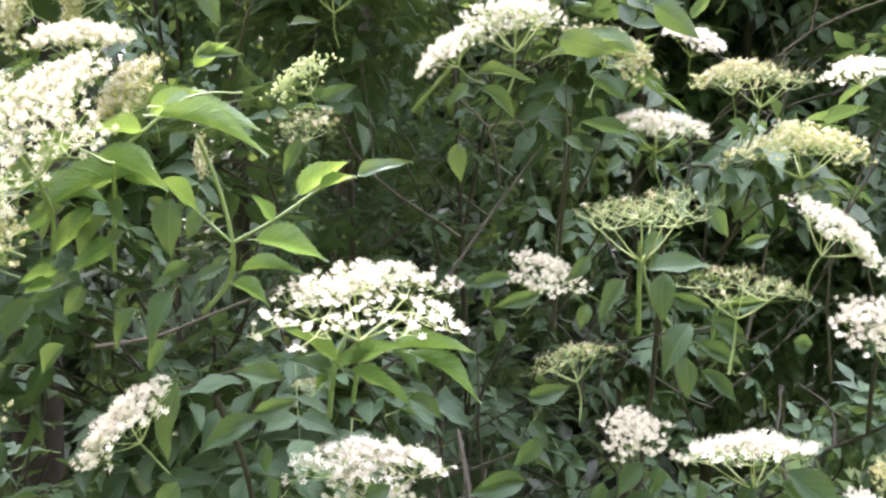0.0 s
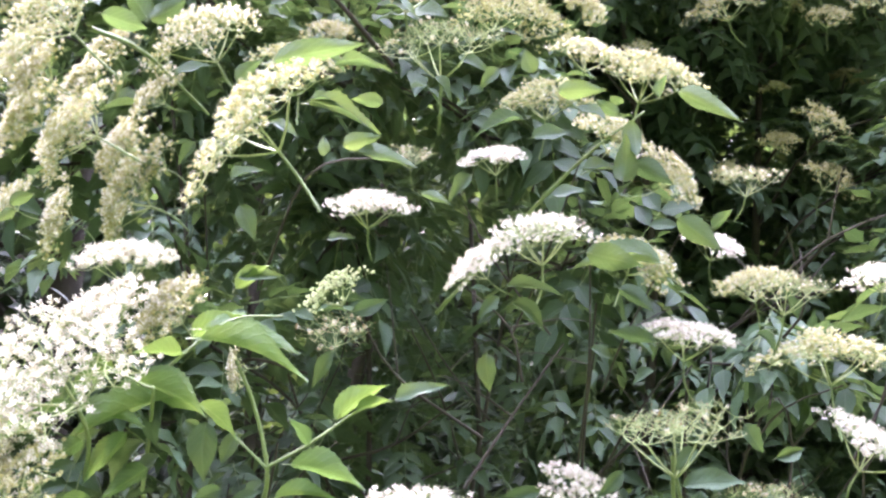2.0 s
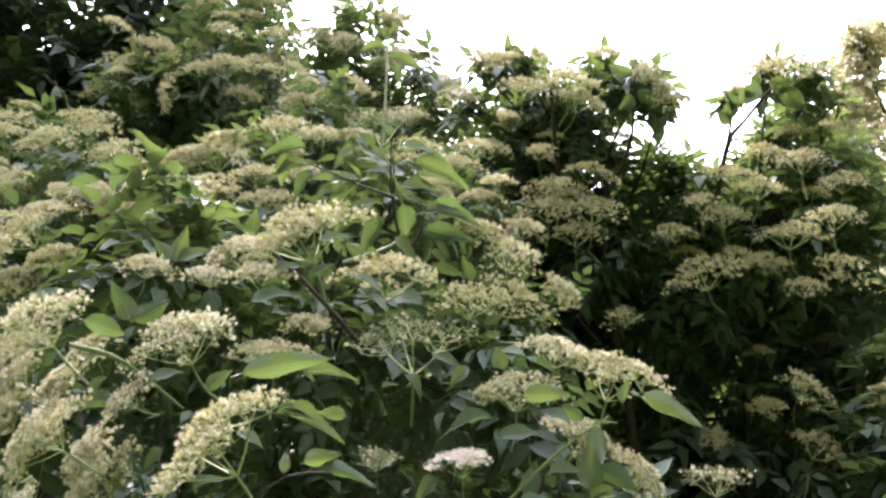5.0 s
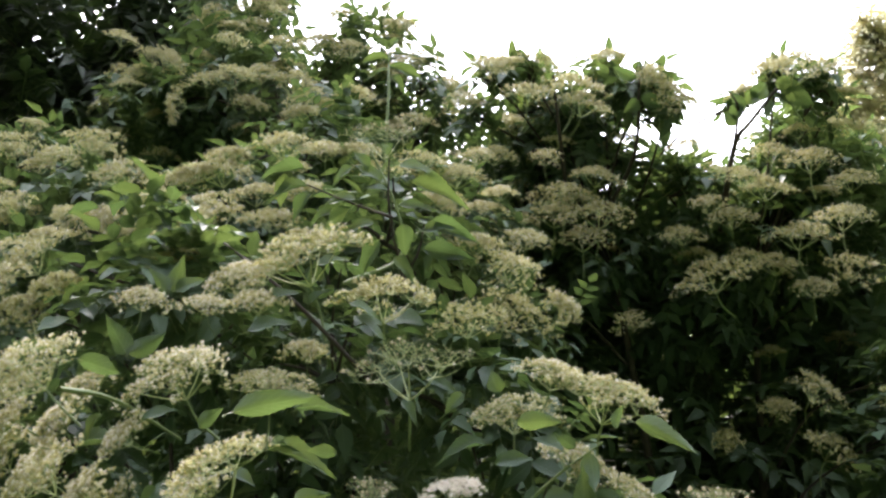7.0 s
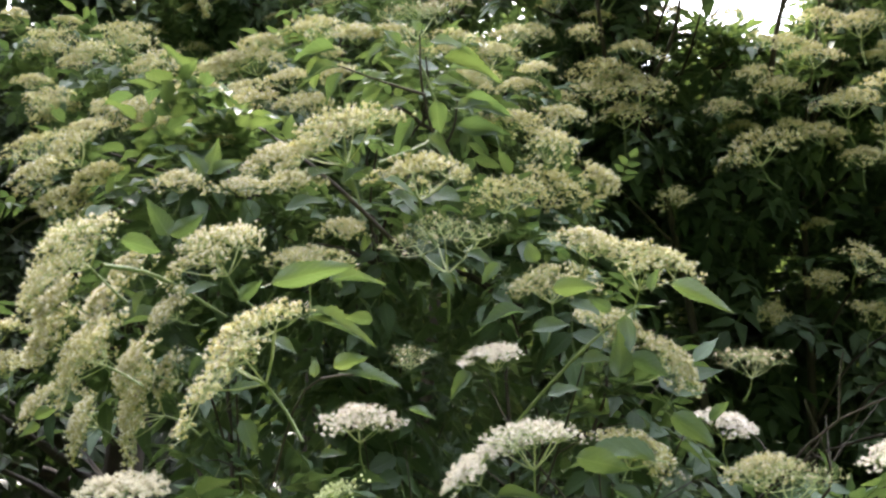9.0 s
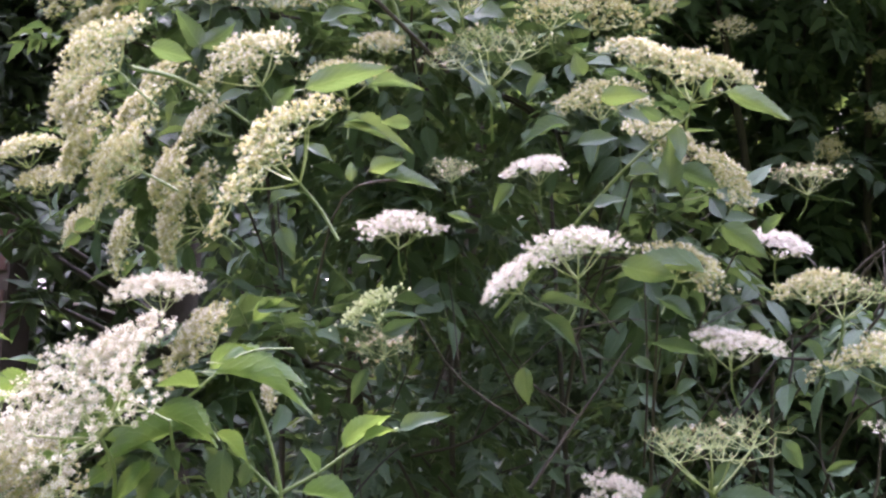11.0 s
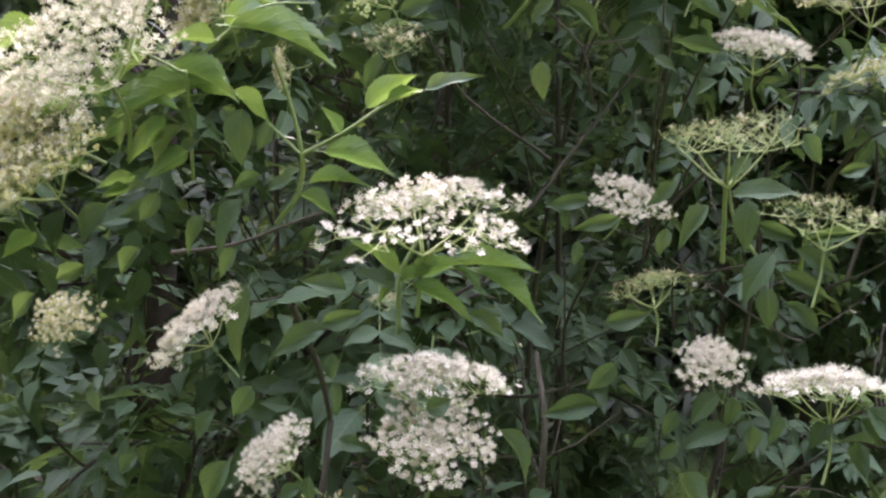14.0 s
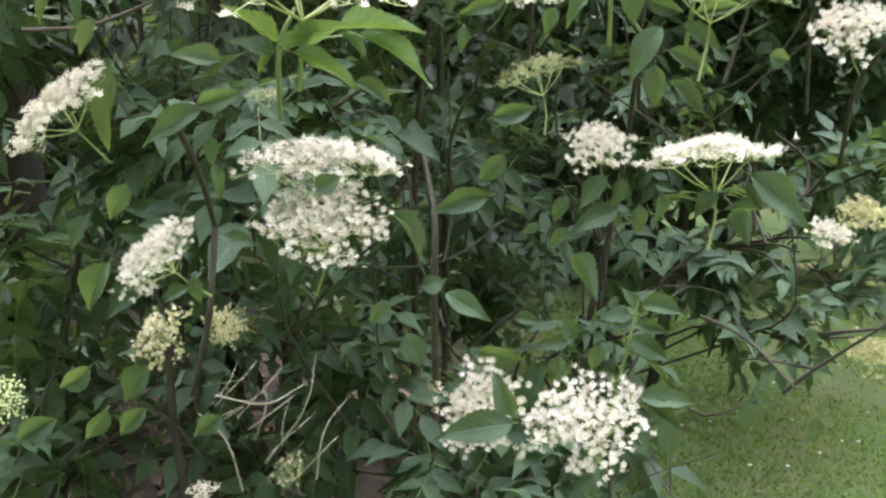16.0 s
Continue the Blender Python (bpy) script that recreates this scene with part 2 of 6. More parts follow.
def bent(pts, steps=4):
    """A smooth line through the points."""
    pts = [Vector(p) for p in pts]
    full = [pts[0] * 2 - pts[1], *pts, pts[-1] * 2 - pts[-2]]
    made = []
    for i in range(1, len(full) - 2):
        a, b, c, d = full[i - 1:i + 3]
        for k in range(steps):
            t = k / steps
            made.append(0.5 * (2 * b + (c - a) * t + (2 * a - 5 * b + 4 * c - d) * t * t + (3 * b - a - 3 * c + d) * t ** 3))
    return made + [pts[-1]]


# ---- leaves ----
def leaflet(stations, rng, teeth=0.0, droop=0.14, fold=0.16, side_bend=0.05):
    """One leaflet, 1 long along y and about 1 wide, its upper face towards z."""
    v, uv, f = [], [], []
    bend, ripple = rng.uniform(-side_bend, side_bend), rng.uniform(0, 6.28)
    for i in range(stations + 1):
        s = i / stations
        w = 0.5 * (s / 0.36) ** 0.78 * ((1 - s) / 0.64) ** 1.38
        if 0 < i < stations:
            w *= 1.0 + (teeth if i % 2 else -teeth)
        cx, cz = bend * math.sin(math.pi * s), -droop * s * s
        for k, x in ((0, -1), (1, -0.5), (2, 0), (3, 0.5), (4, 1)):
            z = cz + fold * w * abs(x) + 0.035 * math.sin(ripple + 11 * s + 2 * x) * abs(x)
            v.append((cx + w * x, s, z))
            uv.append((0.5 + 0.5 * x, s))
    for i in range(stations):
        for k in range(4):
            a = i * 5 + k
            f.append((a, a + 1, a + 6, a + 5))
    return v, f, uv


def plain_leaflet(rng, rows):
    """A leaflet of few faces, for the leaves farther in."""
    v, uv, f = [], [], []
    bend, droop, fold = rng.uniform(-0.08, 0.08), rng.uniform(0.1, 0.34), rng.uniform(0.04, 0.26)
    for s, w in rows:
        z = -droop * s * s
        for x in (-1, 0, 1):
            v.append((bend * math.sin(3.14 * s) + w * x, s, z + fold * w * abs(x)))
            uv.append((0.5 + 0.5 * x, s))
    for i in range(len(rows) - 1):
        for k in range(2):
            a = i * 3 + k
            f.append((a, a + 1, a + 4, a + 3))
    return v, f, uv


leaf_rng = random.Random(5)
LEAVES, SUNLIT = [], []
for i in range(6):
    lv, lf, luv = leaflet(24, leaf_rng, 0.055, leaf_rng.uniform(0.14, 0.46), leaf_rng.uniform(0.2, 0.6), 0.09)
    sh = Shape()
    sh.add(lv, lf, 0, luv)
    sh.tube([(0, -0.12, -0.02), (0, -0.04, 0.0), (0, 0.1, -0.004)], 0.014, 0.01, 4, 1)
    LEAVES.append(sh.mesh("leaf", [elder_leaf, green_stem]))
    SUNLIT.append(sh.mesh("leaf", [sunlit_leaf, green_stem]))


def leaf(bush, base, tip, normal, width, sunlit=False):
    b, e, nrm = Vector(base), Vector(tip), Vector(normal).normalized()
    way = e - b
    ln = way.length
    y = way / ln
    z = (nrm - y * nrm.dot(y)).normalized()
    x = y.cross(z)
    # the fold and the droop take up a little of the length
    return part("leaf", (SUNLIT if sunlit else LEAVES)[leaf_rng.randrange(6)], bush, axes(b, x, y, z, width, ln, ln * 0.8))


def twig(bush, pts, r0, r1, mat):
    sh = Shape()
    sh.tube(bent(pts), r0, r1, 6)
    return part("twig", sh.mesh("twig", [mat]), bush)


FEW = ((0.0, 0.03), (0.28, 0.47), (0.62, 0.30), (1.0, 0.0))
MORE = ((0.0, 0.03), (0.16, 0.36), (0.36, 0.49), (0.66, 0.29), (0.86, 0.09), (1.0, 0.0))


def compound_leaf(rng, plain, pairs=3, size=1.0):
    """An elder leaf: a stalk with pairs of leaflets and one at the end, along y, its upper face towards z."""
    sh = Shape()
    stalk = 0.035 * size
    step = 0.036 * size
    end = stalk + step * pairs
    line = [(0, y, -0.9 * y * y) for y in np.linspace(0, end, 2 if plain else 4)]
    sh.tube(line, 0.0014 * size, 0.0007 * size, 3, 1)
    spots = [(end, 0.0)]
    for i in range(pairs):
        spots += [(stalk + step * i, s * rng.uniform(48, 68)) for s in (-1, 1)]
    for y, turn in spots:
        ln = size * rng.uniform(0.060, 0.085) * (0.78 + 0.22 * y / end)
        w = ln * rng.uniform(0.42, 0.54)
        v, f, uv = plain_leaflet(rng, plain) if plain else leaflet(8, rng, 0.03, rng.uniform(0.08, 0.22), 0.2)
        m = pose(0, y, -0.9 * y * y, rng.uniform(-22, 8), rng.uniform(-16, 16), -turn)
        sh.add([tuple(m @ Vector((p[0] * w, p[1] * ln, p[2] * ln))) for p in v], f, 0, uv)
    return sh


spray_rng = random.Random(11)
FINE = [compound_leaf(spray_rng, False).mesh("compound_leaf", [elder_leaf, green_stem]) for _ in range(6)]
PLAIN = [compound_leaf(spray_rng, FEW, 2 + i % 2) for i in range(8)]
ROUND = [compound_leaf(spray_rng, MORE, 2 + i % 2) for i in range(10)]
SMALL = [compound_leaf(spray_rng, FEW, 4, 0.62) for i in range(4)]


def joined(name, templates, mats, places):
    """Many copies of the templates, one after another in one mesh."""
    vs, fs, uvs, ss, k = [], [], [], [], 0
    for i, sh in enumerate(templates):
        mine = np.array([p for j, p in enumerate(places) if j % len(templates) == i])
        if not len(mine):
            continue
        v = np.array(sh.v)
        moved = np.einsum("nij,vj->nvi", mine[:, :, :3], v) + mine[:, None, :, 3]
        vs.append(moved.reshape(-1, 3))
        uvs.append(np.tile(np.array(sh.uv), (len(mine), 1)))
        f = np.array(sh.f)
        fs.append((f[None] + (np.arange(len(mine)) * len(v))[:, None, None] + k).reshape(-1, f.shape[1]))
        ss.append(np.tile(np.array(sh.s), len(mine)))
        k += len(mine) * len(v)
    v, f, uv, s = np.concatenate(vs), np.concatenate(fs), np.concatenate(uvs), np.concatenate(ss)
    me = bpy.data.meshes.new(name)
    me.vertices.add(len(v))
    me.vertices.foreach_set("co", v.astype(np.float32).ravel())
    me.loops.add(f.size)
    me.loops.foreach_set("vertex_index", f.astype(np.int32).ravel())
    me.polygons.add(len(f))
    me.polygons.foreach_set("loop_start", (np.arange(len(f)) * f.shape[1]).astype(np.int32))
    for m in mats:
        me.materials.append(m)
    me.polygons.foreach_set("material_index", s.astype(np.int32))
    me.polygons.foreach_set("use_smooth", np.ones(len(f), dtype=bool))
    layer = me.uv_layers.new(name="UVMap")
    layer.data.foreach_set("uv", uv[f.ravel()].astype(np.float32).ravel())
    me.update(calc_edges=True)
    return me


LOBES = {}


def lobe(bush, centre, radius, fullness):
    LOBES.setdefault(bush.name, []).append((Vector(centre), radius, fullness))


def sprays(lobes, per_area, rng, scale=1.0, inner=0.45):
    """Poses of leaf sprays over rounded clumps: they point outwards and hang a little."""
    made = []
    for c, r, full in lobes:
        for _ in range(max(6, int(per_area * full * r * r))):
            d = Vector((rng.gauss(0, 1), rng.gauss(0, 1), rng.gauss(0.25, 1))).normalized()
            p = c + d * r * rng.uniform(inner, 1.05)
            y = (d + Vector((rng.uniform(-.7, .7), rng.uniform(-.7, .7), rng.uniform(-.95, .08)))).normalized()
            z = Vector((rng.uniform(-.5, .5), rng.uniform(-.5, .5), 1.0)) + d * 0.5
            z = (z - y * z.dot(y)).normalized()
            s = scale * rng.uniform(0.75, 1.2)
            made.append(axes(p - y * 0.1 * s, y.cross(z), y, z, s, s, s))
    return made


# ---- umbels ----
DOME = {"cream": 0.30, "full": 0.24, "spent": 0.12, "bud": 0.25, "ivory": 0.24}


def cyme(kind, rng, coarse, true_radius):
    """An elder's flower head, 1 in radius round the origin and facing z, on a stalk below: rays fork twice and
    end in small knots of florets with gaps between. Florets keep their true size whatever the head's radius."""
    stalks, flowers = Shape(), Shape()
    dome, spent = DOME[kind], kind == "spent"
    size = (0.0024 if not coarse else 0.0034) / true_radius
    thin = 0.72 if spent else 0.85
    foot = Vector((0, 0, -0.66))
    stalks.tube(bent([(0.22, -0.12, -1.35), (0.05, -0.02, -1.0), tuple(foot)], 3), 0.020, 0.018, 5, 1)
    arms = 5
    twist = rng.uniform(0, 6.28)
    knots = 2 if true_radius < 0.045 else 3 if true_radius < 0.07 or spent or coarse else 4
    loose = 0.0041 / true_radius
    for a in range(arms + 1):
        if a == arms:
            hub, span, forks, lift = Vector((rng.uniform(-.07, .07), rng.uniform(-.07, .07), -0.22)), 0.33, 5, 0.02
        else:
            ang, reach = twist + 2 * math.pi * a / arms + rng.uniform(-.22, .22), rng.uniform(0.78, 1.12)
            hub = Vector((math.cos(ang) * 0.52 * reach, math.sin(ang) * 0.52 * reach, -0.30 + rng.uniform(-.05, .05)))
            span, forks, lift = 0.40 * reach, 6, rng.uniform(-0.15, 0.05)
        stalks.tube(bent([foot, foot.lerp(hub, 0.5) + Vector((0, 0, -0.03)), hub], 2), 0.017 * thin, 0.011 * thin, 4)
        for b in range(forks):
            if rng.random() < 0.06:
                continue
            th = 2 * math.pi * b / forks + rng.uniform(-.3, .3)
            rad = span * (0.40 if b % 3 == 0 else 0.80) * rng.uniform(0.8, 1.12)
            q = hub + Vector((math.cos(th) * rad, math.sin(th) * rad, 0))
            rr = math.hypot(q.x, q.y)
            q.z = -0.13 + lift - dome * rr * rr + rng.uniform(-.04, .03)
            stalks.tube([hub, hub.lerp(q, 0.55) + Vector((0, 0, -0.02)), q], 0.0095 * thin, 0.006 * thin, 3)
            for c in range(knots):
                tc = 2 * math.pi * c / knots + rng.uniform(-.5, .5)
                wide = rng.uniform(0.06, 0.17)
                k = q + Vector((math.cos(tc) * wide, math.sin(tc) * wide, 0))
                rk = math.hypot(k.x, k.y)
                k.z = -0.03 + lift - dome * rk * rk - 0.4 * (k - hub).length_squared + rng.uniform(-.03, .03)
                if not coarse or spent:
                    stalks.tube([q, k], 0.006 * thin, 0.0045 * thin, 3)
                for _ in range(rng.randint(3, 5) + (kind == "cream" and not coarse)):
                    e = k + Vector((rng.gauss(0, loose), rng.gauss(0, loose), rng.uniform(-0.02, 0.10)))
                    if spent or not coarse:
                        stalks.tube([k, e], 0.0042 * thin, 0.0032 * thin, 3)
                    if spent and rng.random() > 0.07:
                        if rng.random() < 0.45:
                            bud(flowers, e, size * rng.uniform(0.22, 0.4))
                        continue
                    flower(flowers, e, rng, kind, coarse, size)
    return stalks, flowers


def bud(sh, e, r):
    v = [(r, 0, 0), (0, r, 0), (-r, 0, 0), (0, -r, 0), (0, 0, r), (0, 0, -r)]
    f = [(0, 1, 4), (1, 2, 4), (2, 3, 4), (3, 0, 4), (1, 0, 5), (2, 1, 5), (3, 2, 5), (0, 3, 5)]
    sh.add([tuple(e + Vector(p)) for p in v], f, 0)


def flower(sh, e, rng, kind, coarse, size):
    """One floret: five rounded petals and long pale stamens, or a closed bud."""
    if kind == "bud" or (kind == "cream" and rng.random() < 0.35):
        bud(sh, e, size * rng.uniform(0.55, 0.75))
        return
    tilt = Matrix.Translation(e) @ pose(0, 0, 0, rng.uniform(-50, 50), rng.uniform(-50, 50), rng.uniform(0, 72))
    r = size * rng.uniform(0.85, 1.2)
    cup = r * rng.uniform(-0.25, 0.25)
    v, f = [(0, 0, -0.1 * r)], []
    for i in range(5):
        a = 2 * math.pi * i / 5
        if coarse:
            v += [(math.cos(a + d) * r, math.sin(a + d) * r, cup) for d in (-0.42, 0.42)]
            f.append((0, 2 * i + 1, 2 * i + 2))
        else:
            v += [(math.cos(a + d) * r * q, math.sin(a + d) * r * q, cup * q) for d, q in ((-0.44, 0.76), (0.0, 1.08), (0.44, 0.76))]
            f.append((0, 3 * i + 1, 3 * i + 2, 3 * i + 3))
    sh.add([tuple(tilt @ Vector(p)) for p in v], f, 0)
    if not coarse:
        sh.add([tuple(tilt @ Vector((math.cos(a) * r * 0.30, math.sin(a) * r * 0.30, r * 0.12))) for a in (0, 2.1, 4.2)], [(0, 1, 2)], 2)
    for i in range(2 if coarse else 5):
        a = 2 * math.pi * (i + 0.5) / 5
        c = Vector((math.cos(a) * r * 0.75, math.sin(a) * r * 0.75, r * 0.95))
        w = r * 0.17
        sh.add([tuple(tilt @ p) for p in (c + Vector((w, 0, 0.3 * w)), c + Vector((-w * .5, w, w)), c + Vector((-w * .5, -w, w)), Vector((0, 0, 0)))], [(0, 1, 2), (0, 1, 3)] if kind == "full" and not coarse else [(0, 1, 3)], 1)


HEADS = {}
head_rng = random.Random(3)
HEAD_SIZES = (0.036, 0.052, 0.078)
PETALS = {"full": white_petal, "cream": cream_petal, "spent": spent_petal, "bud": bud_skin, "ivory": ivory_petal}


def head_meshes(kind, coarse, radius):
    """The shared meshes of heads of about this size: stalks and florets."""
    near = min(HEAD_SIZES, key=lambda r: abs(r - radius))
    made = HEADS.setdefault((kind, coarse, near), [])
    if len(made) < 4:
        st, fl = cyme(kind, head_rng, coarse, near)
        made.append((st.mesh("umbel", [flower_stem, green_stem]), fl.mesh("blossom", [PETALS[kind], anther, ovary], False)))
        return made[-1]
    return made[head_rng.randrange(4)]


UMBEL_LABEL = {"ivory": "broad head of ivory elder flowers", "full": "flat head of white elder flowers", "cream": "cream flower head, half in bud", "spent": "faded flower head of bare yellow-green stalks", "bud": "flower head in pale green bud"}


def umbel(bush, kind, centre, normal, radius, flat=1.0):
    z = Vector(normal).normalized()
    x = z.orthogonal().normalized()
    turn = head_rng.uniform(0, 6.28)
    x = (x * math.cos(turn) + z.cross(x) * math.sin(turn)).normalized()
    stalks, florets = head_meshes(kind, centre[1] > 1.3, radius)
    ob = part("umbel", stalks, bush, axes(centre, x, z.cross(x), z, radius * 1.1, radius * 1.1, radius * 1.1 * flat), UMBEL_LABEL[kind])
    tagged(part("blossom", florets, ob), kind="stuff")
    return ob


# ---- ground ----
def ground_sheet():
    xs = np.concatenate([[-400, -120, -40, -15], np.linspace(-6, 6, 49), [15, 40, 120, 400]])
    ys = np.concatenate([[-400, -120, -40, -12], np.linspace(-4, 10, 57), [15, 40, 120, 400]])
    v = [(x, y, 0.03 * noise.noise((x * 0.7, y * 0.7, 3.0)) + 0.012 * noise.noise((x * 4, y * 4, 9.0)) if abs(x) < 7 and -5 < y < 11 else 0.0) for y in ys for x in xs]
    w = len(xs)
    f = [(j * w + i, j * w + i + 1, (j + 1) * w + i + 1, (j + 1) * w + i) for j in range(len(ys) - 1) for i in range(w - 1)]
    return mesh_from("ground", v, f, [soil])


ground = tagged(new("ground", ground_sheet()), "uneven green lawn with worn brown patches", "ground", kind="structure")


def under_bush(x, y):
    """Below 1 where the near bush keeps the earth bare."""
    return min(math.hypot((x + 0.75) / 1.5, (y - 2.1) / 1.6), math.hypot((x + 1.7) / 1.9, (y - 4.0) / 2.3))


def grass():
    rng = random.Random(21)
    v, f, uv = [], [], []
    for _ in range(64000):
        x, y = rng.uniform(0.2, 3.2), 2.2 + 3.4 * rng.random() ** 1.3
        worn = noise.noise((x * 1.3, y * 1.3, 5.0))
        if worn > 0.28 and rng.random() < 0.8:
            continue
        z = 0.03 * noise.noise((x * 0.7, y * 0.7, 3.0)) - 0.01
        if under_bush(x, y) < 1.0 + 0.25 * noise.noise((x * 3, y * 3, 1.0)):
            continue
        a, h, w = rng.uniform(0, 6.28), rng.uniform(0.012, 0.03), rng.uniform(0.0025, 0.006)
        lean = Vector((math.cos(a + 1.6), math.sin(a + 1.6), 0)) * h * rng.uniform(0.1, 0.8)
        side = Vector((math.cos(a), math.sin(a), 0)) * w
        p = Vector((x, y, z))
        k = len(v)
        mid = p + lean * 0.35 + Vector((0, 0, h * 0.6))
        v += [p - side, p + side, mid + side * 0.8, mid - side * 0.8, p + lean + Vector((0, 0, h))]
        uv += [(0.3, 0), (0.7, 0), (0.7, 0.6), (0.3, 0.6), (0.5, 1)]
        f += [(k, k + 1, k + 2, k + 3), (k + 3, k + 2, k + 4)]
    return mesh_from("grass", v, f, [grass_mat], uv)


tagged(new("grass", grass()), "short mown green grass with thin patches", "grass", kind="stuff")


def fallen_petals():
    rng = random.Random(8)
    sh = Shape()
    for _ in range(110):
        x, y = rng.uniform(0.2, 3.6), rng.uniform(2.2, 5.2)
        c = Vector((x, y, 0.05 + 0.03 * noise.noise((x * 0.7, y * 0.7, 3.0))))
        r = rng.uniform(0.005, 0.010)
        v = [c + Vector((0, 0, 0.006))] + [c + Vector((math.cos(a) * r, math.sin(a) * r, 0)) for a in (0, 1.26, 2.51, 3.77, 5.03)]
        sh.add([tuple(p) for p in v], [(0, i, i % 5 + 1) for i in range(1, 6)], 0)
    return sh.mesh("daisies", [white_petal], False)


tagged(new("daisies", fallen_petals()), "small white daisies scattered in the lawn", "flowers", kind="stuff")


def leaf_litter():
    rng = random.Random(77)
    v, f, uv = [], [], []
    for _ in range(2600):
        x, y = rng.uniform(-2.6, 0.5), rng.uniform(1.5, 4.8)
        if under_bush(x, y) > 1.05:
            continue
        c = Vector((x, y, 0.012 + 0.03 * noise.noise((x * 0.7, y * 0.7, 3.0)) + rng.uniform(0, 0.02)))
        m = Matrix.Translation(c) @ pose(0, 0, 0, rng.uniform(-35, 35), rng.uniform(-35, 35), rng.uniform(0, 360))
        ln, w, curl, k = rng.uniform(0.03, 0.08), rng.uniform(0.012, 0.026), rng.uniform(0.002, 0.018), len(v)
        v += [tuple(m @ Vector(p)) for p in ((0, -ln / 2, curl), (-w, 0, curl), (0, 0, 0), (w, 0, curl * 0.5), (0, ln / 2, curl))]
        uv += [(0.5, 0), (0, 0.5), (0.5, 0.5), (1, 0.5), (0.5, 1)]
        f += [(k, k + 2, k + 1), (k, k + 3, k + 2), (k + 1, k + 2, k + 4), (k + 2, k + 3, k + 4)]
    return mesh_from("leaf_litter", v, f, [litter_mat], uv)


tagged(new("leaf_litter", leaf_litter()), "dry brown leaf litter on bare earth under the bush", "leaf litter", kind="stuff")


# ---- the bushes and trees, each rooted in the ground ----
def plant(name, place, label, category):
    ob = new(name)
    ob.location = place
    return tagged(ob, label, category)


near_bush = plant("elder_bush", (0, 0, 0), "elder bush in full flower, white and cream umbels", "bush")
right_bush = plant("elder_bush", (0, 0, 0), "dark shaded elder bush with cream umbels beyond a gap", "bush")
rear_bush = plant("elder_bush", (0, 0, 0), "tall elder bush with cream umbels before a dark tree", "bush")
dark_tree = plant("tree", (0, 0, 0), "tall dark tree in deep shade behind the elder", "tree")
pale_tree = plant("tree", (0, 0, 0), "pale yellow-green tree against the white sky", "tree")


# large limbs of leaves of the near bush
lobe(near_bush, (-0.489, 1.472, 2.308), 0.20, 1.0)
lobe(near_bush, (-0.226, 1.588, 2.211), 0.21, 1.0)
lobe(near_bush, (0.032, 1.728, 2.181), 0.19, 1.0)
lobe(near_bush, (-0.566, 2.112, 2.825), 0.22, 1.0)
lobe(near_bush, (-0.148, 2.007, 2.752), 0.18, 1.0)
lobe(near_bush, (-0.940, 2.100, 2.800), 0.21, 1.0)
lobe(near_bush, (-0.961, 1.820, 2.443), 0.15, 1.0)
lobe(near_bush, (0.200, 1.677, 2.074), 0.12, 1.0)
lobe(near_bush, (0.029, 2.329, 2.916), 0.18, 1.0)
lobe(near_bush, (0.127, 2.171, 2.551), 0.12, 1.0)
lobe(near_bush, (-0.660, 1.525, 2.045), 0.17, 1.0)
lobe(near_bush, (-0.402, 2.406, 3.171), 0.23, 1.0)
lobe(near_bush, (-1.339, 2.365, 3.128), 0.19, 1.0)
lobe(near_bush, (-0.179, 2.069, 2.490), 0.15, 0.9)
lobe(near_bush, (-0.047, 2.209, 2.686), 0.13, 0.9)
lobe(near_bush, (-0.565, 1.972, 2.407), 0.16, 0.7)
lobe(near_bush, (-0.388, 2.107, 2.620), 0.14, 0.8)
lobe(near_bush, (-0.111, 1.665, 2.542), 0.13, 0.8)
lobe(near_bush, (-0.383, 1.414, 1.702), 0.16, 1.0)
lobe(near_bush, (-0.222, 1.656, 1.936), 0.20, 1.0)
lobe(near_bush, (0.227, 1.757, 1.900), 0.20, 1.0)
lobe(near_bush, (0.580, 1.764, 1.710), 0.16, 1.0)
lobe(near_bush, (-0.166, 1.377, 1.321), 0.15, 1.0)
lobe(near_bush, (-0.557, 1.369, 1.565), 0.15, 1.0)
lobe(near_bush, (-0.655, 1.485, 1.466), 0.18, 1.0)
lobe(near_bush, (-0.353, 1.492, 1.277), 0.20, 1.0)
lobe(near_bush, (0.124, 2.219, 1.096), 0.24, 0.5)
lobe(near_bush, (-0.219, 1.719, 0.888), 0.24, 0.8)
lobe(near_bush, (-0.730, 1.633, 0.952), 0.19, 1.0)
lobe(near_bush, (-0.605, 1.598, 0.772), 0.18, 1.0)
lobe(near_bush, (-0.116, 1.665, 0.884), 0.22, 1.0)
lobe(near_bush, (0.428, 2.094, 1.030), 0.19, 0.5)
lobe(near_bush, (0.741, 2.093, 1.043), 0.16, 0.5)
lobe(near_bush, (-0.288, 1.625, 0.674), 0.19, 1.0)
lobe(near_bush, (0.027, 1.483, 0.751), 0.17, 1.0)
lobe(near_bush, (0.250, 1.480, 0.752), 0.12, 1.0)
lobe(near_bush, (0.994, 2.260, 1.135), 0.20, 0.7)
lobe(near_bush, (0.835, 1.999, 0.837), 0.11, 1.0)
lobe(near_bush, (0.160, 1.793, 0.783), 0.18, 1.0)
lobe(near_bush, (0.347, 1.808, 0.871), 0.15, 1.0)
lobe(near_bush, (0.627, 2.030, 0.980), 0.18, 0.6)
lobe(near_bush, (0.221, 1.718, 0.664), 0.15, 1.0)
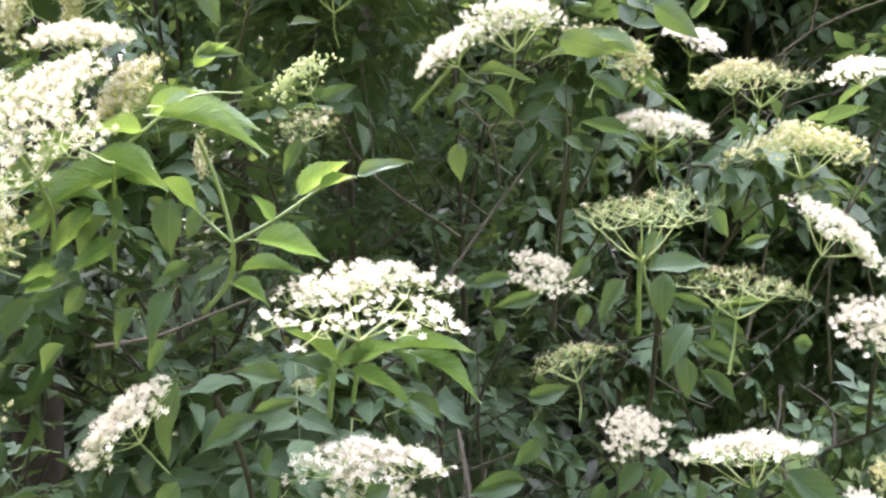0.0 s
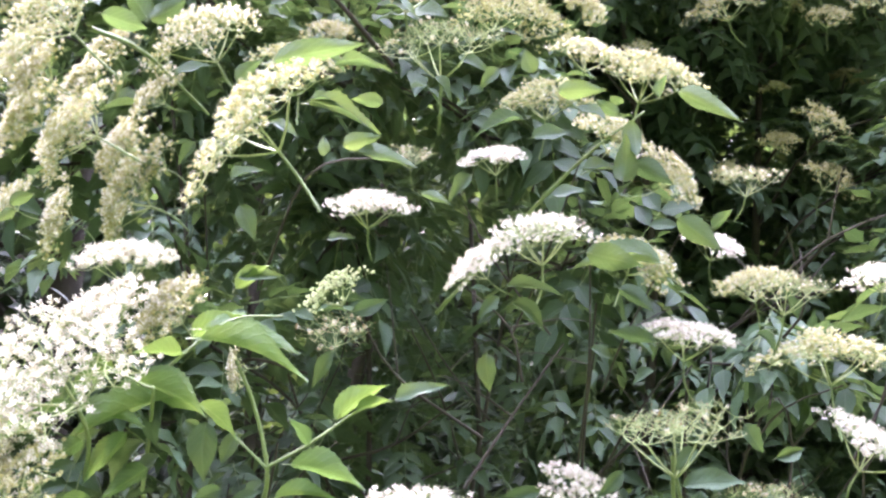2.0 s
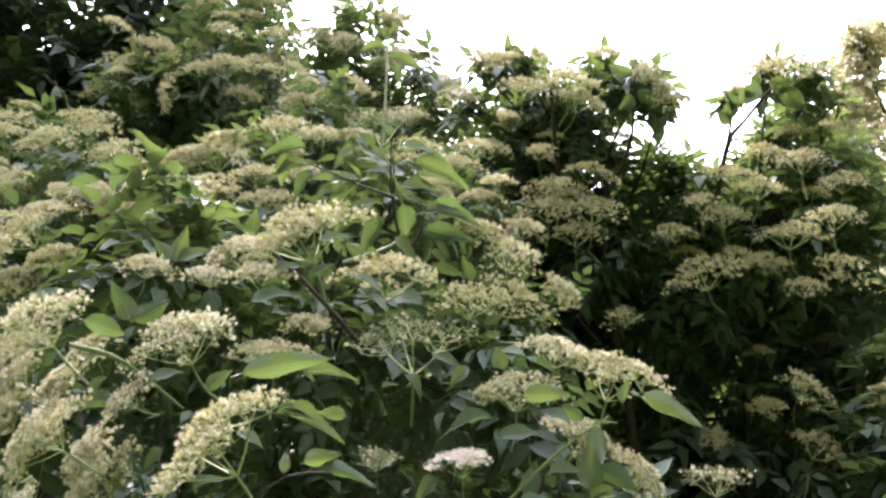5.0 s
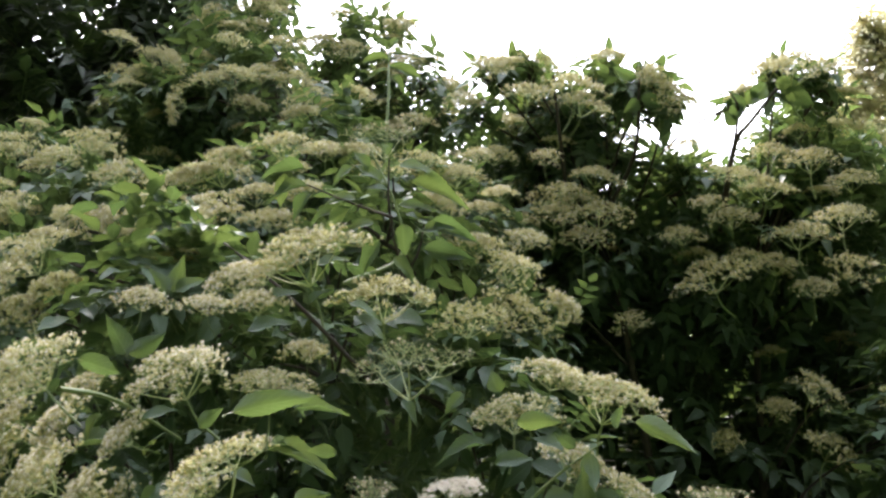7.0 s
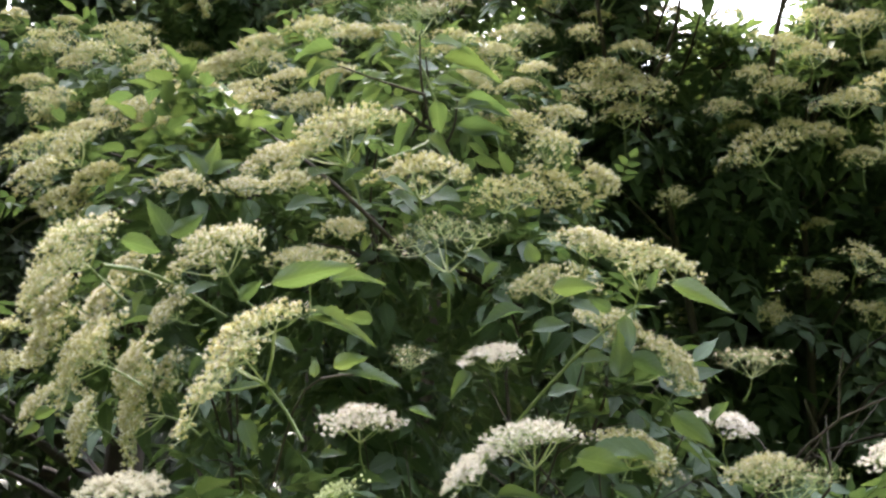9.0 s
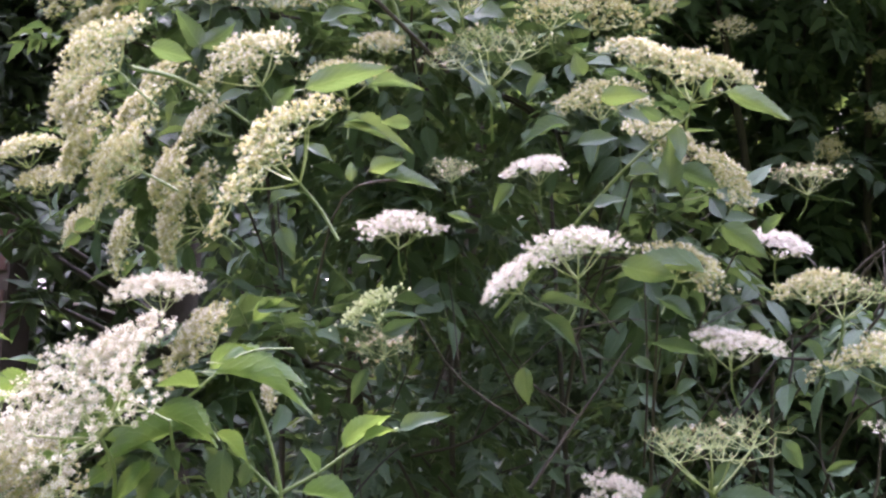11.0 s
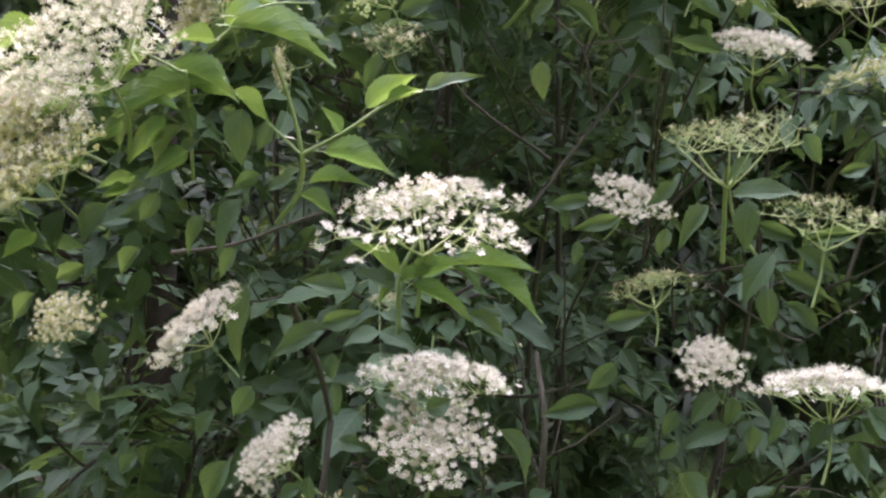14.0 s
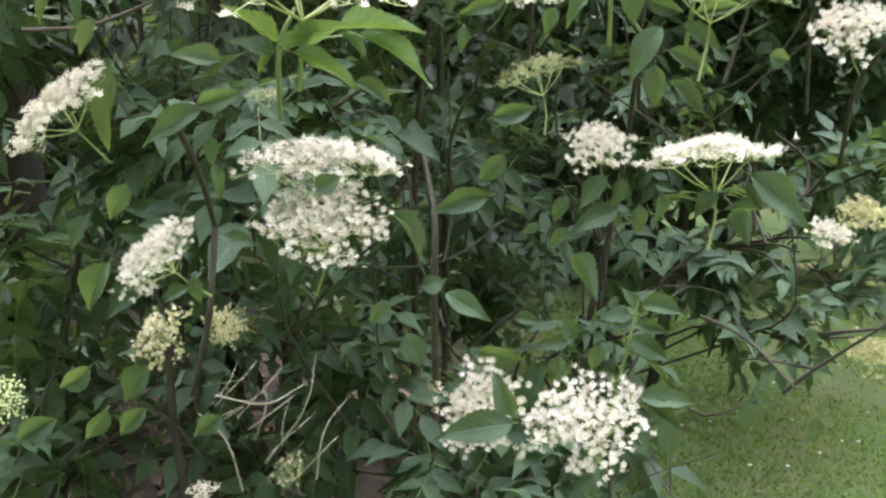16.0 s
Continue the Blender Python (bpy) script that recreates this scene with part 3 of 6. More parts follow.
lobe(near_bush, (0.363, 1.630, 0.747), 0.08, 1.0)
lobe(near_bush, (0.692, 2.059, 0.871), 0.11, 1.0)
lobe(near_bush, (1.021, 2.210, 0.885), 0.13, 0.6)
lobe(near_bush, (-0.786, 1.374, 1.348), 0.13, 1.0)
lobe(near_bush, (-0.686, 1.178, 1.433), 0.09, 1.0)
lobe(near_bush, (-1.196, 2.117, 0.877), 0.17, 1.0)
lobe(near_bush, (-1.178, 2.046, 0.906), 0.18, 1.0)

lobe(near_bush, (-0.560, 1.360, 0.800), 0.15, 1.0)
lobe(near_bush, (-0.340, 1.300, 0.640), 0.14, 1.0)
lobe(near_bush, (-0.620, 1.420, 1.120), 0.14, 0.8)

# umbels of the near bush
umbel(near_bush, "full", (-0.060, 0.708, 1.507), (0.050, -0.150, 0.985), 0.087, 0.82)
umbel(near_bush, "full", (0.117, 1.067, 1.519), (0.184, -0.555, 0.812), 0.048)
umbel(near_bush, "spent", (0.199, 0.975, 1.587), (-0.107, -0.110, 0.988), 0.093)
umbel(near_bush, "spent", (0.291, 0.929, 1.512), (0.048, -0.158, 0.986), 0.068)
umbel(near_bush, "full", (0.251, 1.084, 1.690), (0.110, -0.213, 0.971), 0.057)
umbel(near_bush, "full", (0.070, 0.987, 1.790), (-0.107, -0.119, 0.987), 0.068)
umbel(near_bush, "full", (-0.003, 0.979, 1.747), (-0.623, -0.325, 0.712), 0.042)
umbel(near_bush, "full", (-0.105, 0.906, 1.794), (0.057, -0.428, 0.902), 0.047)
umbel(near_bush, "full", (0.029, 1.090, 1.904), (-0.084, -0.376, 0.923), 0.043)
umbel(near_bush, "cream", (0.214, 1.130, 1.794), (0.519, -0.091, 0.850), 0.057)
umbel(near_bush, "full", (0.359, 1.329, 1.854), (0.208, -0.285, 0.936), 0.050)
umbel(near_bush, "spent", (0.387, 1.139, 1.763), (-0.012, -0.331, 0.944), 0.072)
umbel(near_bush, "cream", (0.358, 1.188, 1.773), (-0.264, -0.339, 0.903), 0.054)
umbel(near_bush, "cream", (0.454, 1.194, 1.696), (0.000, -0.035, 0.999), 0.089)
umbel(near_bush, "full", (0.425, 0.995, 1.561), (0.519, -0.369, 0.771), 0.059)
umbel(near_bush, "full", (0.428, 0.948, 1.468), (-0.242, -0.563, 0.790), 0.042)
umbel(near_bush, "full", (0.572, 1.287, 1.801), (-0.160, -0.395, 0.905), 0.050)
umbel(near_bush, "bud", (-0.152, 0.963, 1.718), (-0.544, -0.048, 0.838), 0.043)
umbel(near_bush, "spent", (-0.156, 1.091, 1.689), (0.099, -0.720, 0.687), 0.043)
umbel(near_bush, "full", (-0.244, 0.713, 1.401), (-0.488, -0.408, 0.771), 0.041)
umbel(near_bush, "full", (-0.057, 0.806, 1.359), (0.048, -0.142, 0.989), 0.064)
umbel(near_bush, "full", (-0.055, 0.758, 1.313), (0.056, -0.561, 0.826), 0.055)
umbel(near_bush, "full", (-0.231, 0.882, 1.260), (-0.530, -0.437, 0.727), 0.051)
umbel(near_bush, "cream", (-0.257, 0.970, 1.154), (-0.542, -0.612, 0.576), 0.034)
umbel(near_bush, "full", (0.200, 0.996, 1.351), (-0.104, -0.384, 0.917), 0.040)
umbel(near_bush, "full", (0.275, 0.865, 1.360), (-0.101, 0.083, 0.991), 0.064)
umbel(near_bush, "full", (0.157, 0.775, 1.136), (-0.136, -0.701, 0.700), 0.056)
umbel(near_bush, "full", (0.073, 0.856, 1.118), (-0.090, -0.826, 0.557), 0.043)
umbel(near_bush, "bud", (-0.278, 0.676, 1.192), (0.378, -0.760, 0.529), 0.019)
umbel(near_bush, "full", (0.576, 1.298, 1.205), (0.063, -0.393, 0.917), 0.033)
umbel(near_bush, "cream", (0.759, 1.595, 1.189), (0.024, -0.430, 0.903), 0.052)
umbel(near_bush, "cream", (0.821, 1.644, 0.926), (-0.228, -0.305, 0.925), 0.051)
umbel(near_bush, "spent", (0.134, 1.031, 1.428), (-0.289, 0.060, 0.955), 0.051)
umbel(near_bush, "cream", (-0.488, 0.969, 1.363), (0.044, -0.734, 0.677), 0.039)
umbel(near_bush, "spent", (-0.138, 0.992, 1.398), (-0.122, -0.123, 0.985), 0.024)
umbel(near_bush, "ivory", (-0.299, 0.624, 1.612), (-0.248, -0.685, 0.685), 0.080)
umbel(near_bush, "cream", (-0.329, 0.622, 1.519), (-0.419, -0.509, 0.752), 0.053)
umbel(near_bush, "cream", (-0.351, 0.645, 1.552), (-0.321, -0.592, 0.739), 0.046)
umbel(near_bush, "cream", (-0.342, 0.681, 1.534), (-0.401, -0.546, 0.736), 0.033)
umbel(near_bush, "cream", (-0.361, 0.640, 1.496), (-0.348, -0.600, 0.721), 0.035)
umbel(near_bush, "ivory", (-0.357, 0.672, 1.577), (-0.217, -0.644, 0.733), 0.062)
umbel(near_bush, "cream", (-0.377, 0.663, 1.545), (-0.427, -0.461, 0.778), 0.052)
umbel(near_bush, "ivory", (-0.288, 0.678, 1.649), (-0.359, -0.527, 0.770), 0.042)
umbel(near_bush, "cream", (-0.472, 0.893, 1.949), (-0.512, -0.728, 0.457), 0.054)
umbel(near_bush, "ivory", (-0.302, 0.783, 1.712), (-0.038, -0.340, 0.940), 0.044)
umbel(near_bush, "cream", (-0.271, 0.789, 1.669), (-0.509, -0.608, 0.609), 0.043)
umbel(near_bush, "cream", (-0.405, 1.009, 1.820), (-0.895, -0.428, 0.127), 0.064)
umbel(near_bush, "cream", (-0.508, 1.094, 1.823), (-0.760, -0.608, 0.230), 0.044)
umbel(near_bush, "cream", (-0.611, 1.175, 1.867), (-0.626, -0.618, 0.476), 0.043)
umbel(near_bush, "cream", (-0.465, 0.990, 1.895), (-0.627, -0.710, 0.319), 0.055)
umbel(near_bush, "cream", (-0.389, 0.956, 1.863), (-0.616, -0.726, 0.304), 0.035)
umbel(near_bush, "cream", (-0.636, 1.065, 1.942), (-0.321, -0.354, 0.878), 0.051)
umbel(near_bush, "cream", (-0.605, 1.071, 1.901), (-0.073, -0.593, 0.802), 0.042)
umbel(near_bush, "cream", (-0.228, 0.875, 1.618), (-0.928, -0.373, -0.003), 0.023)
umbel(near_bush, "cream", (0.194, 1.143, 1.958), (0.418, -0.469, 0.778), 0.056)
umbel(near_bush, "cream", (0.277, 1.169, 1.906), (0.734, -0.410, 0.541), 0.052)
umbel(near_bush, "spent", (0.378, 1.226, 1.923), (-0.023, -0.538, 0.842), 0.052)
umbel(near_bush, "cream", (-0.310, 0.980, 2.027), (-0.269, -0.589, 0.762), 0.079)
umbel(near_bush, "cream", (-0.223, 1.139, 2.060), (0.032, -0.410, 0.911), 0.067)
umbel(near_bush, "cream", (-0.209, 0.766, 1.842), (-0.589, -0.364, 0.721), 0.081)
umbel(near_bush, "spent", (-0.073, 1.058, 1.894), (-0.021, -0.611, 0.791), 0.034)
umbel(near_bush, "cream", (-0.418, 0.830, 1.974), (-0.409, -0.724, 0.556), 0.066)
umbel(near_bush, "cream", (-0.394, 0.835, 1.852), (-0.779, -0.488, 0.393), 0.056)
umbel(near_bush, "cream", (-0.359, 0.893, 1.849), (-0.687, -0.667, 0.289), 0.034)
umbel(near_bush, "cream", (-0.477, 0.921, 1.890), (-0.646, -0.668, 0.368), 0.043)
umbel(near_bush, "cream", (-0.364, 0.999, 1.858), (-0.820, -0.547, 0.168), 0.034)
umbel(near_bush, "cream", (-0.093, 1.329, 2.286), (0.043, -0.504, 0.863), 0.102)
umbel(near_bush, "cream", (0.134, 1.631, 2.470), (0.190, -0.644, 0.741), 0.085)
umbel(near_bush, "cream", (0.135, 1.709, 2.404), (0.298, -0.808, 0.508), 0.101)
umbel(near_bush, "cream", (0.044, 1.391, 2.261), (0.036, -0.633, 0.773), 0.075)
umbel(near_bush, "spent", (-0.042, 1.181, 2.112), (-0.046, -0.506, 0.861), 0.105)
umbel(near_bush, "cream", (0.231, 1.580, 2.353), (0.458, -0.795, 0.398), 0.043)
umbel(near_bush, "cream", (0.244, 1.168, 2.059), (0.259, -0.463, 0.848), 0.085)
umbel(near_bush, "cream", (0.169, 1.201, 2.096), (0.189, -0.536, 0.823), 0.056)
umbel(near_bush, "cream", (0.109, 1.267, 2.063), (-0.057, -0.533, 0.844), 0.072)
umbel(near_bush, "cream", (-0.236, 1.240, 2.316), (-0.378, -0.474, 0.795), 0.114)
umbel(near_bush, "cream", (-0.321, 1.254, 2.271), (-0.228, -0.658, 0.717), 0.062)
umbel(near_bush, "cream", (-0.684, 1.550, 2.528), (0.050, -0.882, 0.469), 0.056)
umbel(near_bush, "cream", (-0.863, 1.814, 2.898), (0.144, -0.635, 0.759), 0.083)
umbel(near_bush, "cream", (-1.053, 1.808, 2.874), (0.302, -0.816, 0.492), 0.071)
umbel(near_bush, "cream", (-0.992, 1.911, 2.911), (0.117, -0.570, 0.813), 0.079)
umbel(near_bush, "cream", (-0.770, 1.764, 2.773), (-0.074, -0.738, 0.670), 0.083)
umbel(near_bush, "cream", (-0.554, 1.860, 2.843), (-0.018, -0.534, 0.846), 0.095)
umbel(near_bush, "cream", (-0.679, 1.911, 2.836), (0.075, -0.526, 0.847), 0.081)
umbel(near_bush, "cream", (-0.497, 1.647, 2.601), (-0.227, -0.413, 0.882), 0.090)
umbel(near_bush, "cream", (-0.350, 1.568, 2.539), (0.134, -0.779, 0.613), 0.059)
umbel(near_bush, "cream", (-0.541, 1.722, 2.666), (-0.262, -0.569, 0.780), 0.051)
umbel(near_bush, "cream", (-0.919, 1.613, 2.604), (0.034, -0.701, 0.712), 0.066)
umbel(near_bush, "cream", (-0.750, 1.396, 2.374), (-0.449, -0.700, 0.556), 0.079)
umbel(near_bush, "cream", (-0.707, 1.345, 2.251), (-0.035, -0.814, 0.580), 0.055)
umbel(near_bush, "cream", (-0.808, 1.389, 2.383), (-0.247, -0.759, 0.602), 0.065)
umbel(near_bush, "cream", (-0.386, 1.757, 2.849), (0.072, -0.573, 0.816), 0.091)
umbel(near_bush, "spent", (-0.151, 1.764, 2.872), (0.051, -0.570, 0.820), 0.106)
umbel(near_bush, "cream", (-0.016, 1.658, 2.637), (0.044, -0.644, 0.764), 0.048)
umbel(near_bush, "cream", (0.113, 1.836, 2.750), (0.029, -0.577, 0.816), 0.046)
umbel(near_bush, "cream", (0.011, 1.982, 2.895), (0.038, -0.589, 0.807), 0.079)
umbel(near_bush, "cream", (-0.396, 1.081, 2.156), (0.159, -0.697, 0.699), 0.040)
umbel(near_bush, "spent", (-0.137, 1.058, 0.966), (-0.315, -0.347, 0.883), 0.028)
umbel(near_bush, "cream", (-0.220, 1.135, 1.112), (-0.009, -0.918, 0.396), 0.027)
umbel(near_bush, "full", (-0.187, 0.867, 1.030), (0.141, -0.432, 0.891), 0.013)
umbel(near_bush, "cream", (-0.611, 1.627, 2.621), (-0.056, -0.629, 0.776), 0.055)
umbel(near_bush, "cream", (-0.789, 1.632, 2.583), (0.088, -0.683, 0.725), 0.052)
umbel(near_bush, "cream", (-0.754, 1.473, 2.452), (-0.142, -0.715, 0.685), 0.050)
umbel(near_bush, "cream", (-0.746, 1.324, 2.295), (-0.236, -0.768, 0.596), 0.055)
umbel(near_bush, "cream", (-0.650, 1.334, 2.289), (-0.152, -0.798, 0.583), 0.044)
umbel(near_bush, "cream", (-0.476, 1.414, 2.381), (-0.049, -0.650, 0.758), 0.050)
umbel(near_bush, "cream", (-0.409, 1.633, 2.638), (-0.092, -0.594, 0.799), 0.062)
umbel(near_bush, "cream", (-0.320, 1.722, 2.697), (-0.013, -0.605, 0.796), 0.054)
umbel(near_bush, "cream", (-0.305, 1.857, 2.886), (0.068, -0.596, 0.800), 0.063)
umbel(near_bush, "cream", (-0.230, 1.862, 2.886), (0.061, -0.597, 0.800), 0.063)
umbel(near_bush, "cream", (-0.067, 1.791, 2.820), (0.048, -0.620, 0.783), 0.068)
umbel(near_bush, "cream", (0.062, 2.052, 2.992), (0.033, -0.604, 0.796), 0.065)
umbel(near_bush, "cream", (0.060, 1.655, 2.530), (0.117, -0.675, 0.728), 0.057)
umbel(near_bush, "cream", (-0.264, 1.182, 2.195), (-0.042, -0.722, 0.690), 0.043)
umbel(near_bush, "cream", (-0.338, 1.181, 2.188), (0.054, -0.707, 0.705), 0.039)
umbel(near_bush, "cream", (-0.417, 0.987, 1.998), (-0.413, -0.733, 0.541), 0.034)
umbel(near_bush, "cream", (-0.357, 0.967, 1.930), (-0.619, -0.673, 0.404), 0.034)
umbel(near_bush, "cream", (-0.440, 0.859, 1.911), (-0.594, -0.688, 0.418), 0.041)
umbel(near_bush, "cream", (-0.431, 0.955, 1.944), (-0.546, -0.695, 0.467), 0.036)
umbel(near_bush, "cream", (-0.190, 1.217, 2.130), (0.084, -0.647, 0.758), 0.039)
umbel(near_bush, "cream", (0.079, 1.849, 2.715), (0.031, -0.644, 0.764), 0.053)
umbel(near_bush, "cream", (0.183, 1.881, 2.655), (0.177, -0.708, 0.684), 0.061)
umbel(near_bush, "cream", (-0.635, 1.566, 2.510), (-0.029, -0.664, 0.748), 0.049)
umbel(near_bush, "cream", (-1.050, 1.766, 2.737), (0.054, -0.722, 0.690), 0.046)

# leaves and shoots of the near bush
leaf(near_bush, (-0.079, 0.715, 1.440), (-0.118, 0.720, 1.469), (0.177, 0.729, 0.661), 0.019, True)
leaf(near_bush, (-0.070, 0.715, 1.434), (-0.019, 0.720, 1.414), (0.025, 0.757, 0.653), 0.018, True)
leaf(near_bush, (-0.070, 0.715, 1.438), (-0.034, 0.719, 1.460), (0.144, 0.729, 0.669), 0.021, True)
leaf(near_bush, (-0.038, 0.715, 1.450), (0.021, 0.721, 1.460), (-0.055, 0.706, 0.706), 0.018, True)
leaf(near_bush, (-0.023, 0.715, 1.446), (0.033, 0.721, 1.420), (0.176, 0.680, 0.711), 0.018, True)
leaf(near_bush, (-0.038, 0.715, 1.448), (-0.013, 0.718, 1.430), (0.064, 0.688, 0.723), 0.011, True)
leaf(near_bush, (-0.079, 0.715, 1.435), (-0.054, 0.718, 1.454), (-0.027, 0.743, 0.669), 0.013, True)
leaf(near_bush, (-0.083, 0.715, 1.435), (-0.098, 0.713, 1.421), (0.013, -0.697, 0.717), 0.010, True)
leaf(near_bush, (-0.084, 0.715, 1.430), (-0.113, 0.712, 1.448), (-0.124, -0.624, 0.771), 0.017)
leaf(near_bush, (-0.026, 0.715, 1.413), (0.003, 0.712, 1.399), (-0.017, -0.809, 0.588), 0.014)
leaf(near_bush, (-0.152, 0.715, 1.508), (-0.104, 0.720, 1.517), (0.061, 0.708, 0.703), 0.015, True)
leaf(near_bush, (-0.158, 0.715, 1.499), (-0.127, 0.718, 1.487), (-0.094, 0.780, 0.619), 0.017, True)
leaf(near_bush, (-0.121, 0.715, 1.427), (-0.156, 0.711, 1.438), (0.173, -0.844, 0.508), 0.018)
leaf(near_bush, (-0.408, 0.950, 2.012), (-0.354, 0.956, 1.998), (0.145, 0.805, 0.575), 0.026)
leaf(near_bush, (-0.423, 0.930, 2.017), (-0.481, 0.936, 2.031), (0.151, 0.719, 0.679), 0.015)
leaf(near_bush, (-0.391, 1.050, 2.054), (-0.419, 1.056, 2.106), (-0.065, 0.846, 0.530), 0.029)
leaf(near_bush, (-0.388, 1.050, 2.054), (-0.346, 1.055, 2.086), (0.099, 0.805, 0.585), 0.026)
leaf(near_bush, (-0.382, 1.150, 2.187), (-0.373, 1.155, 2.240), (-0.156, 0.729, 0.666), 0.027)
leaf(near_bush, (-0.375, 1.150, 2.187), (-0.335, 1.145, 2.211), (0.396, -0.819, 0.414), 0.024)
leaf(near_bush, (-0.389, 1.150, 2.183), (-0.414, 1.155, 2.222), (-0.116, 0.760, 0.640), 0.022)
leaf(near_bush, (-0.207, 0.900, 1.934), (-0.114, 0.910, 1.963), (-0.288, 0.803, 0.522), 0.028)
leaf(near_bush, (-0.164, 0.950, 1.969), (-0.135, 0.947, 1.951), (-0.291, -0.604, 0.742), 0.017)
leaf(near_bush, (-0.149, 0.950, 1.951), (-0.090, 0.944, 1.958), (0.080, -0.727, 0.682), 0.018)
leaf(near_bush, (-0.250, 0.930, 1.925), (-0.227, 0.933, 1.951), (-0.181, 0.818, 0.546), 0.017)
leaf(near_bush, (-0.322, 0.950, 1.939), (-0.283, 0.946, 1.958), (-0.438, -0.777, 0.453), 0.022)
leaf(near_bush, (-0.128, 0.870, 1.833), (-0.093, 0.874, 1.848), (0.094, 0.771, 0.629), 0.019)
leaf(near_bush, (-0.115, 0.870, 1.827), (-0.055, 0.876, 1.821), (-0.137, 0.741, 0.658), 0.016)
leaf(near_bush, (-0.147, 0.870, 1.823), (-0.148, 0.867, 1.845), (0.053, -0.823, 0.566), 0.011)
leaf(near_bush, (-0.175, 0.950, 1.907), (-0.097, 0.942, 1.890), (0.009, -0.741, 0.671), 0.028)
leaf(near_bush, (-0.175, 0.950, 1.912), (-0.138, 0.946, 1.917), (-0.075, -0.709, 0.701), 0.017)
leaf(near_bush, (-0.415, 1.000, 1.920), (-0.341, 0.992, 1.942), (-0.334, -0.634, 0.697), 0.036)
leaf(near_bush, (-0.266, 1.150, 2.123), (-0.198, 1.142, 2.141), (0.119, -0.818, 0.562), 0.030)
leaf(near_bush, (-0.261, 1.200, 2.189), (-0.203, 1.194, 2.210), (-0.180, -0.837, 0.516), 0.031)
leaf(near_bush, (-0.189, 1.200, 2.186), (-0.163, 1.196, 2.216), (-0.284, -0.817, 0.502), 0.020)
leaf(near_bush, (-0.204, 1.300, 2.295), (-0.148, 1.294, 2.312), (-0.143, -0.786, 0.601), 0.029)
leaf(near_bush, (-0.117, 1.150, 2.147), (-0.064, 1.144, 2.122), (0.150, -0.608, 0.779), 0.029)
leaf(near_bush, (-0.124, 1.150, 2.167), (-0.075, 1.145, 2.152), (-0.259, -0.605, 0.753), 0.022)
leaf(near_bush, (-0.510, 1.000, 1.808), (-0.483, 1.003, 1.824), (-0.052, 0.782, 0.621), 0.016)
leaf(near_bush, (-0.504, 1.000, 1.802), (-0.526, 1.003, 1.790), (-0.118, 0.767, 0.630), 0.013)
leaf(near_bush, (-0.053, 0.900, 1.794), (-0.022, 0.903, 1.786), (-0.241, 0.813, 0.531), 0.010)
leaf(near_bush, (-0.361, 1.000, 1.861), (-0.346, 0.996, 1.826), (-0.380, -0.758, 0.530), 0.019)
leaf(near_bush, (-0.256, 0.950, 1.822), (-0.224, 0.946, 1.842), (-0.114, -0.771, 0.627), 0.019)
leaf(near_bush, (-0.243, 0.950, 1.795), (-0.225, 0.946, 1.758), (-0.072, -0.799, 0.597), 0.021)
leaf(near_bush, (-0.145, 0.900, 1.747), (-0.118, 0.897, 1.754), (-0.040, -0.823, 0.566), 0.012)
leaf(near_bush, (-0.381, 0.980, 1.955), (-0.400, 0.977, 1.926), (-0.149, -0.783, 0.604), 0.017)
leaf(near_bush, (-0.300, 0.970, 1.870), (-0.320, 0.967, 1.848), (0.344, -0.779, 0.524), 0.015)
leaf(near_bush, (-0.212, 0.930, 1.880), (-0.179, 0.926, 1.866), (-0.272, -0.614, 0.740), 0.018)
leaf(near_bush, (0.106, 1.080, 1.975), (0.164, 1.086, 1.983), (-0.136, 0.828, 0.544), 0.025)
leaf(near_bush, (0.177, 1.070, 1.942), (0.152, 1.073, 1.963), (-0.239, 0.744, 0.624), 0.016)
leaf(near_bush, (0.255, 1.090, 1.980), (0.332, 1.098, 1.953), (-0.100, 0.712, 0.695), 0.026)
leaf(near_bush, (0.231, 1.090, 1.973), (0.239, 1.093, 2.003), (-0.196, 0.778, 0.597), 0.015)
leaf(near_bush, (0.195, 1.080, 1.939), (0.195, 1.085, 1.889), (-0.087, 0.713, 0.696), 0.025)
leaf(near_bush, (0.197, 1.100, 1.889), (0.248, 1.106, 1.869), (0.119, 0.811, 0.573), 0.028)
leaf(near_bush, (0.163, 1.080, 1.940), (0.123, 1.075, 1.965), (-0.180, -0.665, 0.725), 0.024)
leaf(near_bush, (0.069, 1.150, 1.966), (-0.000, 1.143, 1.955), (0.354, -0.659, 0.663), 0.028)
leaf(near_bush, (0.080, 1.150, 1.941), (0.132, 1.145, 1.953), (0.299, -0.854, 0.425), 0.026)
leaf(near_bush, (0.139, 1.120, 1.888), (0.188, 1.115, 1.897), (-0.288, -0.717, 0.635), 0.025)
leaf(near_bush, (0.121, 0.980, 1.753), (0.182, 0.986, 1.742), (-0.156, 0.827, 0.540), 0.031)
leaf(near_bush, (0.236, 1.050, 1.809), (0.288, 1.056, 1.775), (-0.072, 0.799, 0.597), 0.029)
leaf(near_bush, (0.147, 1.000, 1.750), (0.191, 0.995, 1.768), (-0.041, -0.657, 0.753), 0.022)
leaf(near_bush, (-0.093, 0.900, 1.890), (-0.124, 0.903, 1.897), (0.085, 0.786, 0.612), 0.016)
leaf(near_bush, (-0.091, 1.300, 2.193), (-0.145, 1.294, 2.207), (-0.326, -0.597, 0.732), 0.028)
leaf(near_bush, (-0.046, 1.150, 2.024), (-0.019, 1.146, 1.995), (0.234, -0.728, 0.645), 0.020)
